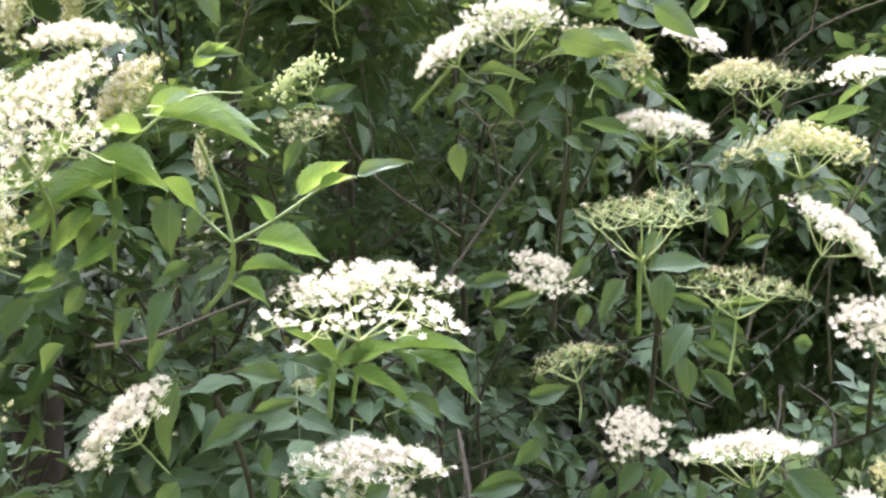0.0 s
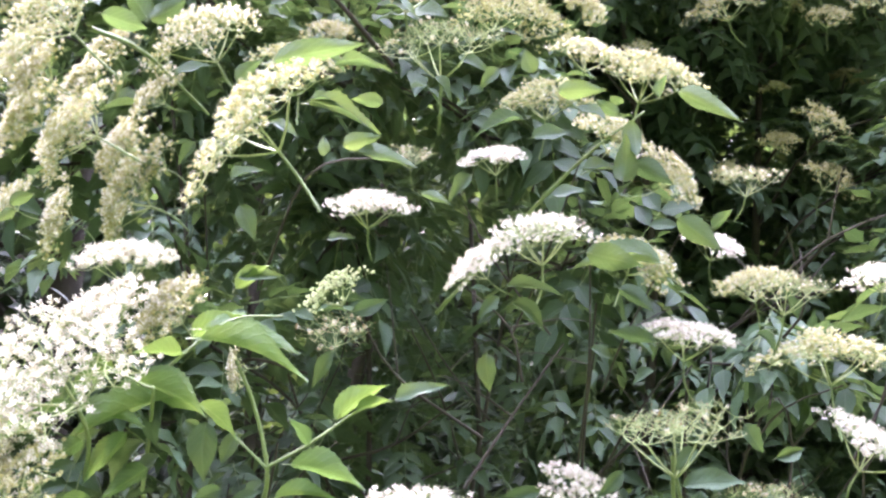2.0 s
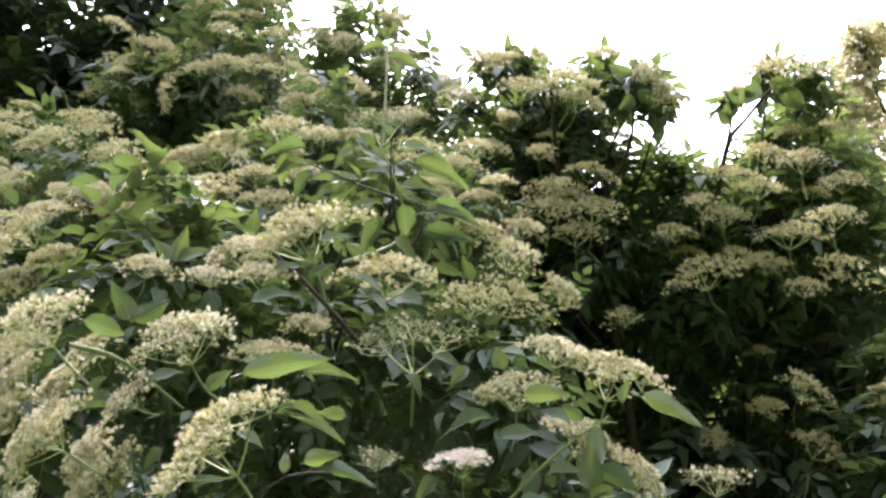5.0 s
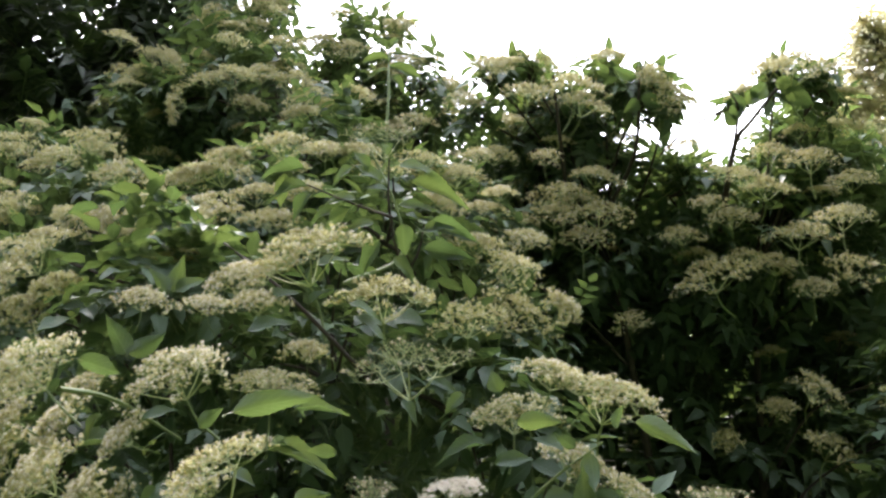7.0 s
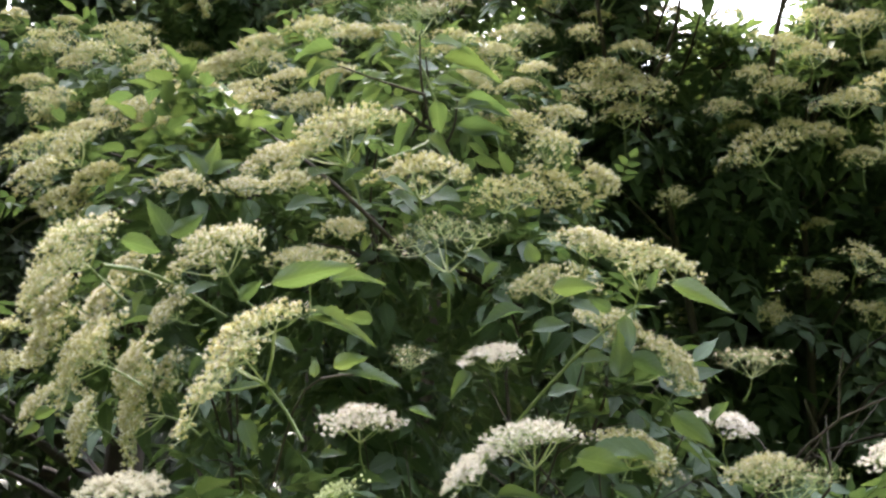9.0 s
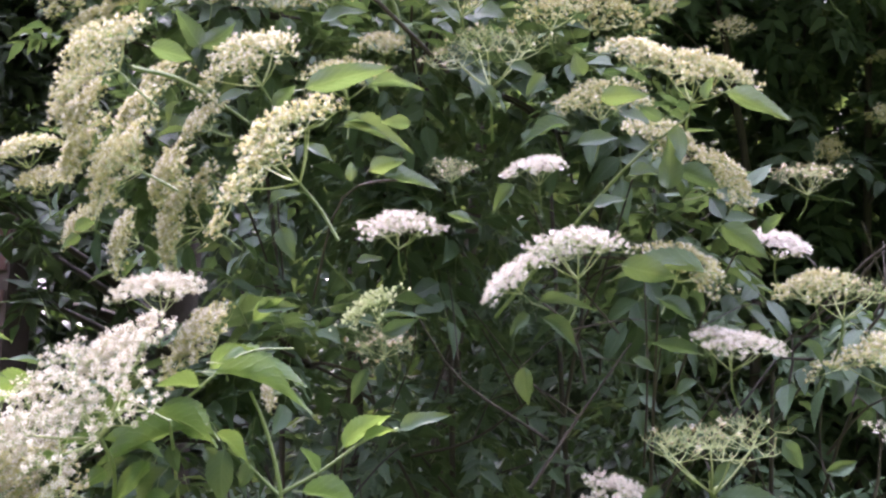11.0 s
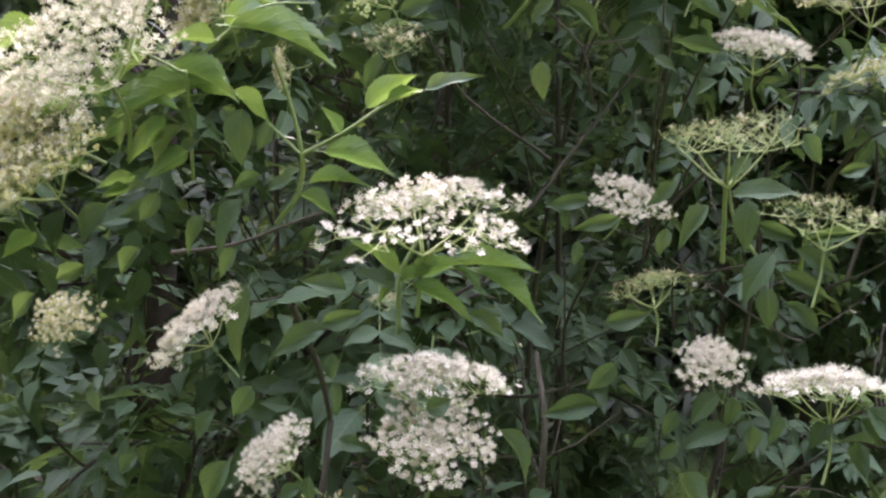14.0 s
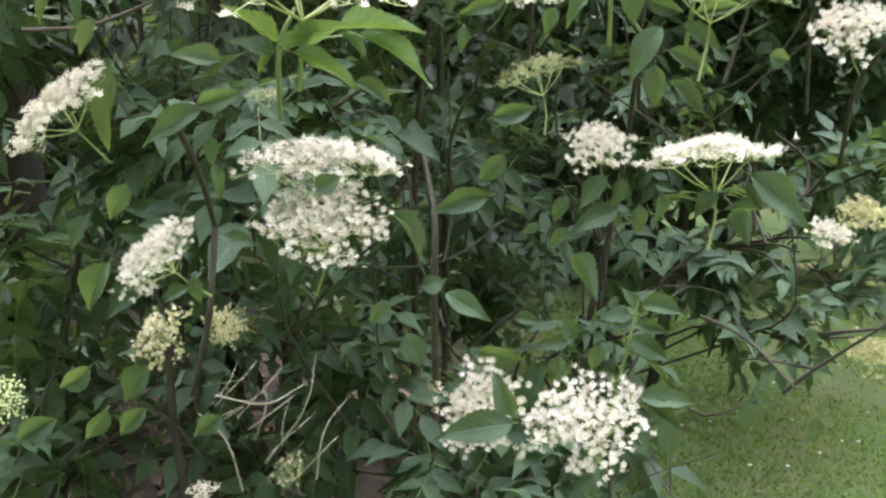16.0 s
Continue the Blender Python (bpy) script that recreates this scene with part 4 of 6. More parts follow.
leaf(near_bush, (0.038, 1.150, 2.036), (0.012, 1.146, 2.008), (0.352, -0.771, 0.531), 0.019)
leaf(near_bush, (-0.075, 1.120, 1.994), (-0.054, 1.117, 2.003), (-0.191, -0.809, 0.556), 0.011)
leaf(near_bush, (-0.014, 1.200, 2.075), (0.030, 1.195, 2.060), (-0.359, -0.790, 0.496), 0.023)
leaf(near_bush, (0.001, 1.100, 1.875), (-0.029, 1.096, 1.846), (-0.030, -0.902, 0.430), 0.021)
leaf(near_bush, (0.094, 1.050, 1.834), (0.134, 1.046, 1.845), (-0.351, -0.777, 0.522), 0.020)
leaf(near_bush, (-0.285, 0.660, 1.564), (-0.313, 0.663, 1.572), (0.100, 0.731, 0.675), 0.014, True)
leaf(near_bush, (-0.254, 0.700, 1.595), (-0.201, 0.706, 1.579), (-0.114, 0.790, 0.603), 0.022, True)
leaf(near_bush, (-0.295, 0.690, 1.570), (-0.242, 0.695, 1.567), (0.029, 0.821, 0.570), 0.019, True)
leaf(near_bush, (-0.320, 0.650, 1.538), (-0.360, 0.654, 1.519), (0.129, 0.791, 0.599), 0.019, True)
leaf(near_bush, (-0.243, 0.700, 1.529), (-0.276, 0.704, 1.513), (-0.024, 0.816, 0.578), 0.017, True)
leaf(near_bush, (-0.276, 0.640, 1.486), (-0.296, 0.636, 1.463), (0.200, -0.807, 0.555), 0.015)
leaf(near_bush, (-0.309, 0.640, 1.481), (-0.321, 0.636, 1.452), (0.002, -0.824, 0.567), 0.016)
leaf(near_bush, (-0.318, 0.620, 1.467), (-0.343, 0.623, 1.450), (-0.134, 0.728, 0.672), 0.015, True)
leaf(near_bush, (-0.164, 0.730, 1.519), (-0.181, 0.727, 1.504), (-0.135, -0.817, 0.561), 0.011)
leaf(near_bush, (-0.238, 0.710, 1.538), (-0.261, 0.709, 1.519), (-0.412, -0.801, 0.434), 0.015)
leaf(near_bush, (-0.257, 0.690, 1.554), (-0.275, 0.693, 1.534), (-0.243, 0.708, 0.664), 0.013, True)
leaf(near_bush, (-0.283, 0.690, 1.501), (-0.306, 0.692, 1.493), (0.171, 0.761, 0.626), 0.011, True)
leaf(near_bush, (-0.195, 0.730, 1.514), (-0.219, 0.729, 1.503), (0.147, -0.988, -0.042), 0.013)
leaf(near_bush, (-0.303, 0.660, 1.511), (-0.321, 0.662, 1.524), (0.047, 0.760, 0.649), 0.011, True)
leaf(near_bush, (-0.269, 0.680, 1.607), (-0.301, 0.684, 1.583), (-0.102, 0.732, 0.673), 0.020, True)
leaf(near_bush, (-0.223, 0.700, 1.613), (-0.258, 0.704, 1.619), (0.159, 0.699, 0.697), 0.018, True)
leaf(near_bush, (-0.248, 0.710, 1.567), (-0.241, 0.709, 1.544), (0.055, -0.975, 0.215), 0.012)
leaf(near_bush, (-0.281, 0.670, 1.548), (-0.304, 0.673, 1.535), (0.190, 0.794, 0.577), 0.013, True)
leaf(near_bush, (-0.223, 0.720, 1.564), (-0.206, 0.719, 1.543), (-0.156, -0.854, 0.496), 0.013)
leaf(near_bush, (-0.306, 0.640, 1.560), (-0.331, 0.643, 1.550), (-0.197, 0.718, 0.667), 0.013, True)
leaf(near_bush, (-0.187, 0.730, 1.555), (-0.198, 0.729, 1.531), (0.029, -0.998, 0.064), 0.013)
leaf(near_bush, (-0.265, 0.700, 1.497), (-0.280, 0.699, 1.473), (0.359, -0.930, 0.074), 0.014)
leaf(near_bush, (-0.330, 0.650, 1.503), (-0.353, 0.649, 1.490), (-0.305, -0.945, 0.117), 0.014)
leaf(near_bush, (-0.209, 0.720, 1.456), (-0.226, 0.719, 1.433), (-0.045, -0.942, 0.333), 0.014)
leaf(near_bush, (-0.278, 0.700, 1.454), (-0.300, 0.699, 1.432), (-0.102, -0.952, 0.287), 0.016)
leaf(near_bush, (-0.312, 0.680, 1.441), (-0.339, 0.679, 1.427), (0.203, -0.973, -0.111), 0.015)
leaf(near_bush, (-0.352, 0.680, 1.418), (-0.374, 0.679, 1.396), (-0.299, -0.951, -0.079), 0.016)
leaf(near_bush, (-0.128, 0.715, 1.546), (-0.143, 0.718, 1.567), (0.069, 0.749, 0.659), 0.013, True)
leaf(near_bush, (-0.109, 0.715, 1.566), (-0.074, 0.720, 1.596), (0.101, 0.711, 0.696), 0.019, True)
leaf(near_bush, (-0.093, 0.715, 1.572), (-0.069, 0.718, 1.584), (-0.018, 0.807, 0.591), 0.011, True)
leaf(near_bush, (-0.065, 0.715, 1.580), (-0.027, 0.710, 1.598), (-0.078, -0.808, 0.584), 0.015)
leaf(near_bush, (-0.141, 0.715, 1.532), (-0.085, 0.721, 1.525), (0.046, 0.845, 0.533), 0.024, True)
leaf(near_bush, (-0.211, 0.700, 1.623), (-0.124, 0.704, 1.612), (-0.062, 0.694, 0.715), 0.024, True)
leaf(near_bush, (-0.211, 0.705, 1.631), (-0.135, 0.713, 1.626), (-0.218, 0.762, 0.610), 0.022, True)
leaf(near_bush, (-0.221, 0.715, 1.627), (-0.184, 0.719, 1.649), (0.141, 0.705, 0.695), 0.019, True)
leaf(near_bush, (-0.252, 0.690, 1.590), (-0.197, 0.696, 1.574), (0.008, 0.853, 0.521), 0.027, True)
leaf(near_bush, (-0.220, 0.690, 1.581), (-0.304, 0.699, 1.560), (0.111, 0.729, 0.676), 0.028, True)
leaf(near_bush, (-0.211, 0.710, 1.576), (-0.177, 0.714, 1.556), (0.153, 0.764, 0.626), 0.020, True)
leaf(near_bush, (-0.206, 0.715, 1.563), (-0.206, 0.710, 1.519), (0.059, -0.809, 0.584), 0.023)
leaf(near_bush, (-0.250, 0.710, 1.548), (-0.280, 0.704, 1.513), (-0.235, -0.822, 0.518), 0.022)
leaf(near_bush, (-0.192, 0.680, 1.494), (-0.215, 0.675, 1.454), (-0.226, -0.738, 0.636), 0.023)
leaf(near_bush, (-0.223, 0.690, 1.481), (-0.241, 0.686, 1.454), (-0.100, -0.882, 0.460), 0.014)
leaf(near_bush, (-0.308, 0.640, 1.482), (-0.320, 0.636, 1.448), (-0.186, -0.846, 0.500), 0.019)
leaf(near_bush, (-0.281, 0.650, 1.487), (-0.304, 0.646, 1.459), (0.185, -0.723, 0.666), 0.018)
leaf(near_bush, (-0.280, 0.700, 1.556), (-0.301, 0.696, 1.531), (-0.229, -0.842, 0.489), 0.016)
leaf(near_bush, (-0.308, 0.660, 1.549), (-0.365, 0.658, 1.524), (0.434, -0.859, 0.272), 0.018)
leaf(near_bush, (-0.279, 0.690, 1.509), (-0.310, 0.693, 1.501), (0.154, 0.735, 0.660), 0.012, True)
leaf(near_bush, (-0.185, 0.720, 1.502), (-0.163, 0.717, 1.515), (0.150, -0.819, 0.555), 0.012)
leaf(near_bush, (-0.344, 0.660, 1.619), (-0.388, 0.665, 1.595), (-0.261, 0.689, 0.677), 0.021, True)
leaf(near_bush, (-0.261, 0.700, 1.550), (-0.291, 0.704, 1.522), (-0.074, 0.747, 0.661), 0.017, True)
leaf(near_bush, (-0.273, 0.700, 1.501), (-0.302, 0.699, 1.496), (-0.332, -0.821, 0.464), 0.012)
leaf(near_bush, (-0.234, 0.700, 1.594), (-0.258, 0.703, 1.579), (-0.260, 0.717, 0.647), 0.014, True)
leaf(near_bush, (-0.195, 0.740, 1.669), (-0.171, 0.743, 1.691), (-0.037, 0.794, 0.607), 0.014, True)
leaf(near_bush, (-0.193, 0.740, 1.678), (-0.159, 0.739, 1.685), (0.202, -0.908, 0.367), 0.015)
leaf(near_bush, (-0.205, 0.720, 1.502), (-0.223, 0.719, 1.497), (-0.006, -0.885, 0.466), 0.009)
leaf(near_bush, (0.219, 0.940, 1.509), (0.215, 0.934, 1.459), (-0.205, -0.845, 0.495), 0.025)
leaf(near_bush, (0.206, 0.955, 1.513), (0.271, 0.947, 1.525), (0.139, -0.766, 0.627), 0.026)
leaf(near_bush, (0.183, 0.955, 1.502), (0.151, 0.949, 1.464), (-0.200, -0.755, 0.624), 0.021)
leaf(near_bush, (0.145, 0.955, 1.478), (0.137, 0.954, 1.451), (-0.033, -0.991, 0.132), 0.015)
leaf(near_bush, (0.239, 0.920, 1.460), (0.207, 0.913, 1.412), (-0.150, -0.753, 0.640), 0.026)
leaf(near_bush, (0.231, 0.955, 1.487), (0.271, 0.953, 1.473), (-0.240, -0.965, -0.106), 0.018)
leaf(near_bush, (0.268, 0.955, 1.463), (0.311, 0.949, 1.439), (-0.176, -0.856, 0.486), 0.020)
leaf(near_bush, (0.255, 0.955, 1.439), (0.308, 0.953, 1.418), (0.102, -0.977, 0.186), 0.019)
leaf(near_bush, (0.243, 0.955, 1.425), (0.242, 0.953, 1.382), (-0.400, -0.917, -0.010), 0.022)
leaf(near_bush, (0.275, 0.955, 1.471), (0.335, 0.953, 1.483), (0.027, -0.983, 0.179), 0.015)
leaf(near_bush, (0.270, 0.955, 1.574), (0.290, 0.954, 1.545), (-0.253, -0.849, 0.464), 0.018)
leaf(near_bush, (0.070, 1.000, 1.506), (0.022, 0.998, 1.497), (-0.320, -0.943, 0.093), 0.017)
leaf(near_bush, (0.046, 1.000, 1.494), (0.046, 0.999, 1.472), (-0.223, -0.905, 0.362), 0.011)
leaf(near_bush, (0.060, 1.000, 1.462), (0.060, 0.999, 1.435), (0.245, -0.970, 0.009), 0.013)
leaf(near_bush, (0.101, 1.000, 1.487), (0.052, 0.998, 1.473), (0.163, -0.986, 0.035), 0.017)
leaf(near_bush, (0.016, 1.020, 1.649), (0.019, 1.018, 1.607), (-0.143, -0.892, 0.428), 0.021)
leaf(near_bush, (0.040, 0.950, 1.694), (0.076, 0.945, 1.667), (-0.124, -0.816, 0.565), 0.019)
leaf(near_bush, (0.026, 0.950, 1.699), (0.002, 0.949, 1.677), (-0.056, -0.932, 0.357), 0.014)
leaf(near_bush, (0.034, 0.950, 1.710), (0.091, 0.943, 1.713), (-0.221, -0.823, 0.523), 0.015)
leaf(near_bush, (0.215, 1.050, 1.757), (0.111, 1.060, 1.766), (-0.031, 0.741, 0.671), 0.034)
leaf(near_bush, (0.165, 1.040, 1.725), (0.206, 1.045, 1.703), (0.010, 0.764, 0.645), 0.020)
leaf(near_bush, (0.135, 1.060, 1.661), (0.162, 1.056, 1.649), (0.024, -0.844, 0.536), 0.015)
leaf(near_bush, (0.202, 1.050, 1.635), (0.176, 1.046, 1.623), (-0.006, -0.737, 0.676), 0.015)
leaf(near_bush, (0.309, 1.020, 1.674), (0.332, 1.016, 1.652), (0.164, -0.827, 0.538), 0.016)
leaf(near_bush, (0.205, 1.050, 1.666), (0.152, 1.056, 1.685), (0.175, 0.765, 0.620), 0.020)
leaf(near_bush, (0.290, 1.100, 1.810), (0.315, 1.104, 1.836), (-0.127, 0.733, 0.668), 0.018)
leaf(near_bush, (0.182, 1.080, 1.862), (0.186, 1.086, 1.921), (0.165, 0.805, 0.570), 0.029)
leaf(near_bush, (0.155, 1.000, 1.527), (0.128, 0.998, 1.499), (0.114, -0.993, -0.017), 0.016)
leaf(near_bush, (0.224, 0.970, 1.550), (0.201, 0.969, 1.529), (-0.293, -0.877, 0.381), 0.016)
leaf(near_bush, (0.277, 0.950, 1.500), (0.245, 0.949, 1.504), (-0.034, -0.994, 0.102), 0.014)
leaf(near_bush, (0.164, 0.980, 1.295), (0.154, 0.979, 1.265), (0.144, -0.930, 0.338), 0.016)
leaf(near_bush, (0.205, 0.980, 1.314), (0.175, 0.978, 1.282), (-0.302, -0.848, 0.437), 0.022)
leaf(near_bush, (0.218, 0.980, 1.313), (0.218, 0.979, 1.277), (0.334, -0.915, 0.226), 0.018)
leaf(near_bush, (0.218, 0.980, 1.280), (0.167, 0.974, 1.261), (0.116, -0.785, 0.609), 0.025)
leaf(near_bush, (0.240, 0.980, 1.285), (0.241, 0.979, 1.252), (0.087, -0.996, 0.026), 0.017)
leaf(near_bush, (0.261, 0.980, 1.297), (0.263, 0.979, 1.263), (0.399, -0.905, 0.149), 0.017)
leaf(near_bush, (0.167, 0.980, 1.261), (0.148, 0.979, 1.242), (0.233, -0.926, 0.296), 0.014)
leaf(near_bush, (0.138, 0.980, 1.266), (0.121, 0.979, 1.254), (0.067, -0.998, 0.021), 0.011)
leaf(near_bush, (0.166, 0.940, 1.242), (0.199, 0.945, 1.201), (0.172, 0.744, 0.646), 0.027)
leaf(near_bush, (0.090, 1.050, 1.283), (0.026, 1.047, 1.267), (-0.229, -0.951, 0.207), 0.028)
leaf(near_bush, (0.107, 1.050, 1.329), (0.078, 1.048, 1.295), (0.155, -0.987, -0.050), 0.023)
leaf(near_bush, (0.042, 0.920, 1.207), (0.088, 0.914, 1.181), (-0.068, -0.850, 0.522), 0.022)
leaf(near_bush, (0.115, 0.980, 1.166), (0.144, 0.979, 1.162), (0.300, -0.865, 0.402), 0.015)
leaf(near_bush, (0.079, 1.020, 1.120), (0.133, 1.018, 1.101), (-0.448, -0.892, -0.051), 0.029)
leaf(near_bush, (0.212, 0.870, 1.199), (0.181, 0.866, 1.200), (-0.023, -0.753, 0.657), 0.016)
leaf(near_bush, (0.216, 0.870, 1.207), (0.204, 0.869, 1.226), (0.238, -0.968, 0.077), 0.011)
leaf(near_bush, (0.221, 0.870, 1.209), (0.264, 0.865, 1.205), (-0.150, -0.800, 0.581), 0.021)
leaf(near_bush, (0.215, 0.870, 1.190), (0.249, 0.866, 1.186), (0.039, -0.838, 0.545), 0.014)
leaf(near_bush, (0.209, 0.860, 1.181), (0.250, 0.854, 1.160), (-0.248, -0.864, 0.438), 0.020)
leaf(near_bush, (0.186, 0.880, 1.170), (0.181, 0.879, 1.139), (-0.031, -0.993, 0.118), 0.016)
leaf(near_bush, (0.159, 0.900, 1.165), (0.127, 0.899, 1.163), (0.400, -0.890, 0.219), 0.013)
leaf(near_bush, (0.167, 0.900, 1.168), (0.153, 0.899, 1.189), (-0.317, -0.831, 0.456), 0.013)
leaf(near_bush, (0.149, 0.880, 1.157), (0.147, 0.879, 1.128), (-0.363, -0.848, 0.386), 0.015)
leaf(near_bush, (0.208, 0.800, 1.145), (0.257, 0.794, 1.149), (0.088, -0.731, 0.676), 0.021)
leaf(near_bush, (0.212, 0.800, 1.141), (0.249, 0.795, 1.120), (0.207, -0.778, 0.594), 0.016)
leaf(near_bush, (0.102, 0.830, 1.119), (0.080, 0.828, 1.155), (-0.346, -0.938, 0.030), 0.021)
leaf(near_bush, (0.099, 0.800, 1.122), (0.031, 0.792, 1.114), (-0.044, -0.870, 0.490), 0.029)
leaf(near_bush, (0.305, 0.850, 1.332), (0.363, 0.841, 1.286), (-0.022, -0.834, 0.551), 0.031)
leaf(near_bush, (0.280, 0.860, 1.319), (0.261, 0.856, 1.292), (0.085, -0.744, 0.663), 0.016)
leaf(near_bush, (0.301, 0.850, 1.324), (0.321, 0.846, 1.302), (-0.132, -0.755, 0.642), 0.015)
leaf(near_bush, (0.328, 0.870, 1.298), (0.291, 0.874, 1.306), (-0.195, 0.764, 0.615), 0.016)
leaf(near_bush, (0.308, 0.880, 1.296), (0.318, 0.883, 1.263), (-0.125, 0.731, 0.671), 0.017)
leaf(near_bush, (0.370, 1.000, 1.069), (0.371, 0.998, 1.027), (0.012, -0.997, -0.077), 0.021)
leaf(near_bush, (0.379, 1.000, 1.079), (0.403, 0.999, 1.061), (-0.315, -0.831, 0.458), 0.016)
leaf(near_bush, (0.465, 1.040, 1.033), (0.467, 1.039, 0.997), (-0.062, -0.998, -0.015), 0.018)
leaf(near_bush, (0.448, 1.050, 1.135), (0.466, 1.046, 1.107), (0.207, -0.753, 0.624), 0.017)
leaf(near_bush, (0.188, 0.850, 1.151), (0.210, 0.849, 1.126), (0.192, -0.907, 0.374), 0.016)
leaf(near_bush, (-0.253, 0.840, 1.254), (-0.279, 0.834, 1.210), (0.191, -0.733, 0.653), 0.026)
leaf(near_bush, (-0.239, 0.860, 1.321), (-0.257, 0.858, 1.287), (0.263, -0.962, 0.078), 0.020)
leaf(near_bush, (-0.182, 0.860, 1.239), (-0.183, 0.859, 1.209), (-0.246, -0.928, 0.280), 0.016)
leaf(near_bush, (-0.190, 0.860, 1.227), (-0.216, 0.857, 1.216), (0.172, -0.774, 0.610), 0.015)
leaf(near_bush, (-0.141, 0.760, 1.371), (-0.139, 0.757, 1.348), (0.203, -0.725, 0.658), 0.012)
leaf(near_bush, (-0.224, 0.840, 1.161), (-0.252, 0.838, 1.123), (0.159, -0.865, 0.476), 0.024)
leaf(near_bush, (-0.275, 0.840, 1.160), (-0.307, 0.838, 1.136), (0.342, -0.928, 0.149), 0.021)
leaf(near_bush, (-0.335, 0.800, 1.172), (-0.373, 0.795, 1.161), (0.204, -0.812, 0.547), 0.020)
leaf(near_bush, (-0.365, 0.800, 1.322), (-0.358, 0.797, 1.302), (0.072, -0.794, 0.603), 0.011)
leaf(near_bush, (-0.080, 0.800, 1.292), (-0.054, 0.795, 1.260), (0.021, -0.842, 0.539), 0.021)
leaf(near_bush, (-0.157, 0.860, 1.274), (-0.125, 0.859, 1.267), (-0.239, -0.863, 0.444), 0.016)
leaf(near_bush, (-0.174, 0.900, 1.090), (-0.204, 0.898, 1.067), (0.381, -0.834, 0.400), 0.020)
leaf(near_bush, (-0.317, 0.860, 1.103), (-0.365, 0.858, 1.075), (-0.131, -0.989, 0.065), 0.023)
leaf(near_bush, (-0.290, 0.900, 1.285), (-0.314, 0.898, 1.253), (-0.331, -0.897, 0.293), 0.020)
leaf(near_bush, (-0.234, 0.860, 1.113), (-0.265, 0.858, 1.083), (-0.287, -0.955, -0.075), 0.019)
leaf(near_bush, (-0.277, 0.880, 1.104), (-0.299, 0.878, 1.069), (0.457, -0.889, -0.027), 0.020)
leaf(near_bush, (-0.366, 0.900, 1.237), (-0.392, 0.899, 1.215), (0.108, -0.900, 0.421), 0.017)
leaf(near_bush, (-0.305, 0.685, 1.573), (-0.298, 0.684, 1.595), (0.436, -0.884, -0.171), 0.018)
leaf(near_bush, (-0.118, 0.898, 1.675), (-0.081, 0.902, 1.689), (0.175, -0.972, -0.157), 0.016)
leaf(near_bush, (-0.142, 0.948, 1.643), (-0.162, 0.948, 1.606), (0.019, -1.000, -0.020), 0.015)
leaf(near_bush, (0.331, 1.051, 1.541), (0.371, 1.056, 1.554), (0.091, -0.990, 0.105), 0.016)
leaf(near_bush, (-0.320, 0.537, 1.618), (-0.290, 0.541, 1.617), (0.117, -0.732, 0.672), 0.011)
leaf(near_bush, (-0.320, 0.535, 1.639), (-0.289, 0.539, 1.640), (0.097, -0.801, 0.590), 0.012)
leaf(near_bush, (-0.133, 0.731, 1.353), (-0.125, 0.729, 1.326), (0.607, -0.762, 0.225), 0.011)
leaf(near_bush, (-0.151, 0.764, 1.395), (-0.116, 0.767, 1.406), (0.100, -0.995, 0.024), 0.017)
leaf(near_bush, (-0.148, 0.763, 1.392), (-0.198, 0.757, 1.367), (-0.057, -0.938, 0.343), 0.021)
leaf(near_bush, (-0.206, 0.742, 1.425), (-0.221, 0.735, 1.361), (-0.346, -0.919, 0.188), 0.024)
leaf(near_bush, (-0.059, 0.735, 1.335), (-0.039, 0.738, 1.344), (0.065, -0.990, 0.122), 0.017)
leaf(near_bush, (-0.005, 0.807, 1.305), (0.029, 0.806, 1.264), (0.611, -0.588, 0.530), 0.020)
leaf(near_bush, (0.020, 0.902, 1.218), (0.043, 0.904, 1.226), (0.020, -0.968, 0.252), 0.019)
leaf(near_bush, (0.269, 0.990, 1.408), (0.312, 0.990, 1.376), (0.217, -0.935, 0.281), 0.020)
leaf(near_bush, (0.387, 1.052, 1.435), (0.414, 1.054, 1.430), (0.049, -0.997, -0.065), 0.022)
leaf(near_bush, (0.098, 1.123, 1.364), (0.156, 1.129, 1.378), (0.076, -0.991, 0.108), 0.024)
leaf(near_bush, (0.280, 0.970, 1.061), (0.277, 0.961, 1.012), (-0.254, -0.945, 0.204), 0.025)
leaf(near_bush, (0.169, 0.816, 1.046), (0.179, 0.822, 1.076), (-0.224, -0.939, 0.260), 0.017)
leaf(near_bush, (0.003, 0.991, 1.146), (0.018, 0.984, 1.109), (0.049, -0.974, 0.221), 0.028)
leaf(near_bush, (-0.017, 1.046, 1.163), (-0.042, 1.043, 1.144), (-0.022, -0.978, 0.208), 0.023)
leaf(near_bush, (-0.258, 1.412, 2.546), (-0.346, 1.408, 2.542), (0.053, -0.970, 0.238), 0.033)
leaf(near_bush, (-0.294, 1.414, 2.537), (-0.303, 1.440, 2.478), (0.221, -0.880, 0.421), 0.028)
leaf(near_bush, (-0.165, 1.389, 2.537), (-0.209, 1.399, 2.510), (0.140, -0.844, 0.518), 0.026)
leaf(near_bush, (-0.137, 1.376, 2.521), (-0.161, 1.358, 2.558), (0.055, -0.909, 0.413), 0.024)
leaf(near_bush, (-0.081, 1.375, 2.530), (0.001, 1.382, 2.528), (0.051, -0.851, 0.522), 0.035)
leaf(near_bush, (-0.062, 1.389, 2.502), (0.050, 1.407, 2.480), (0.189, -0.963, 0.194), 0.043)
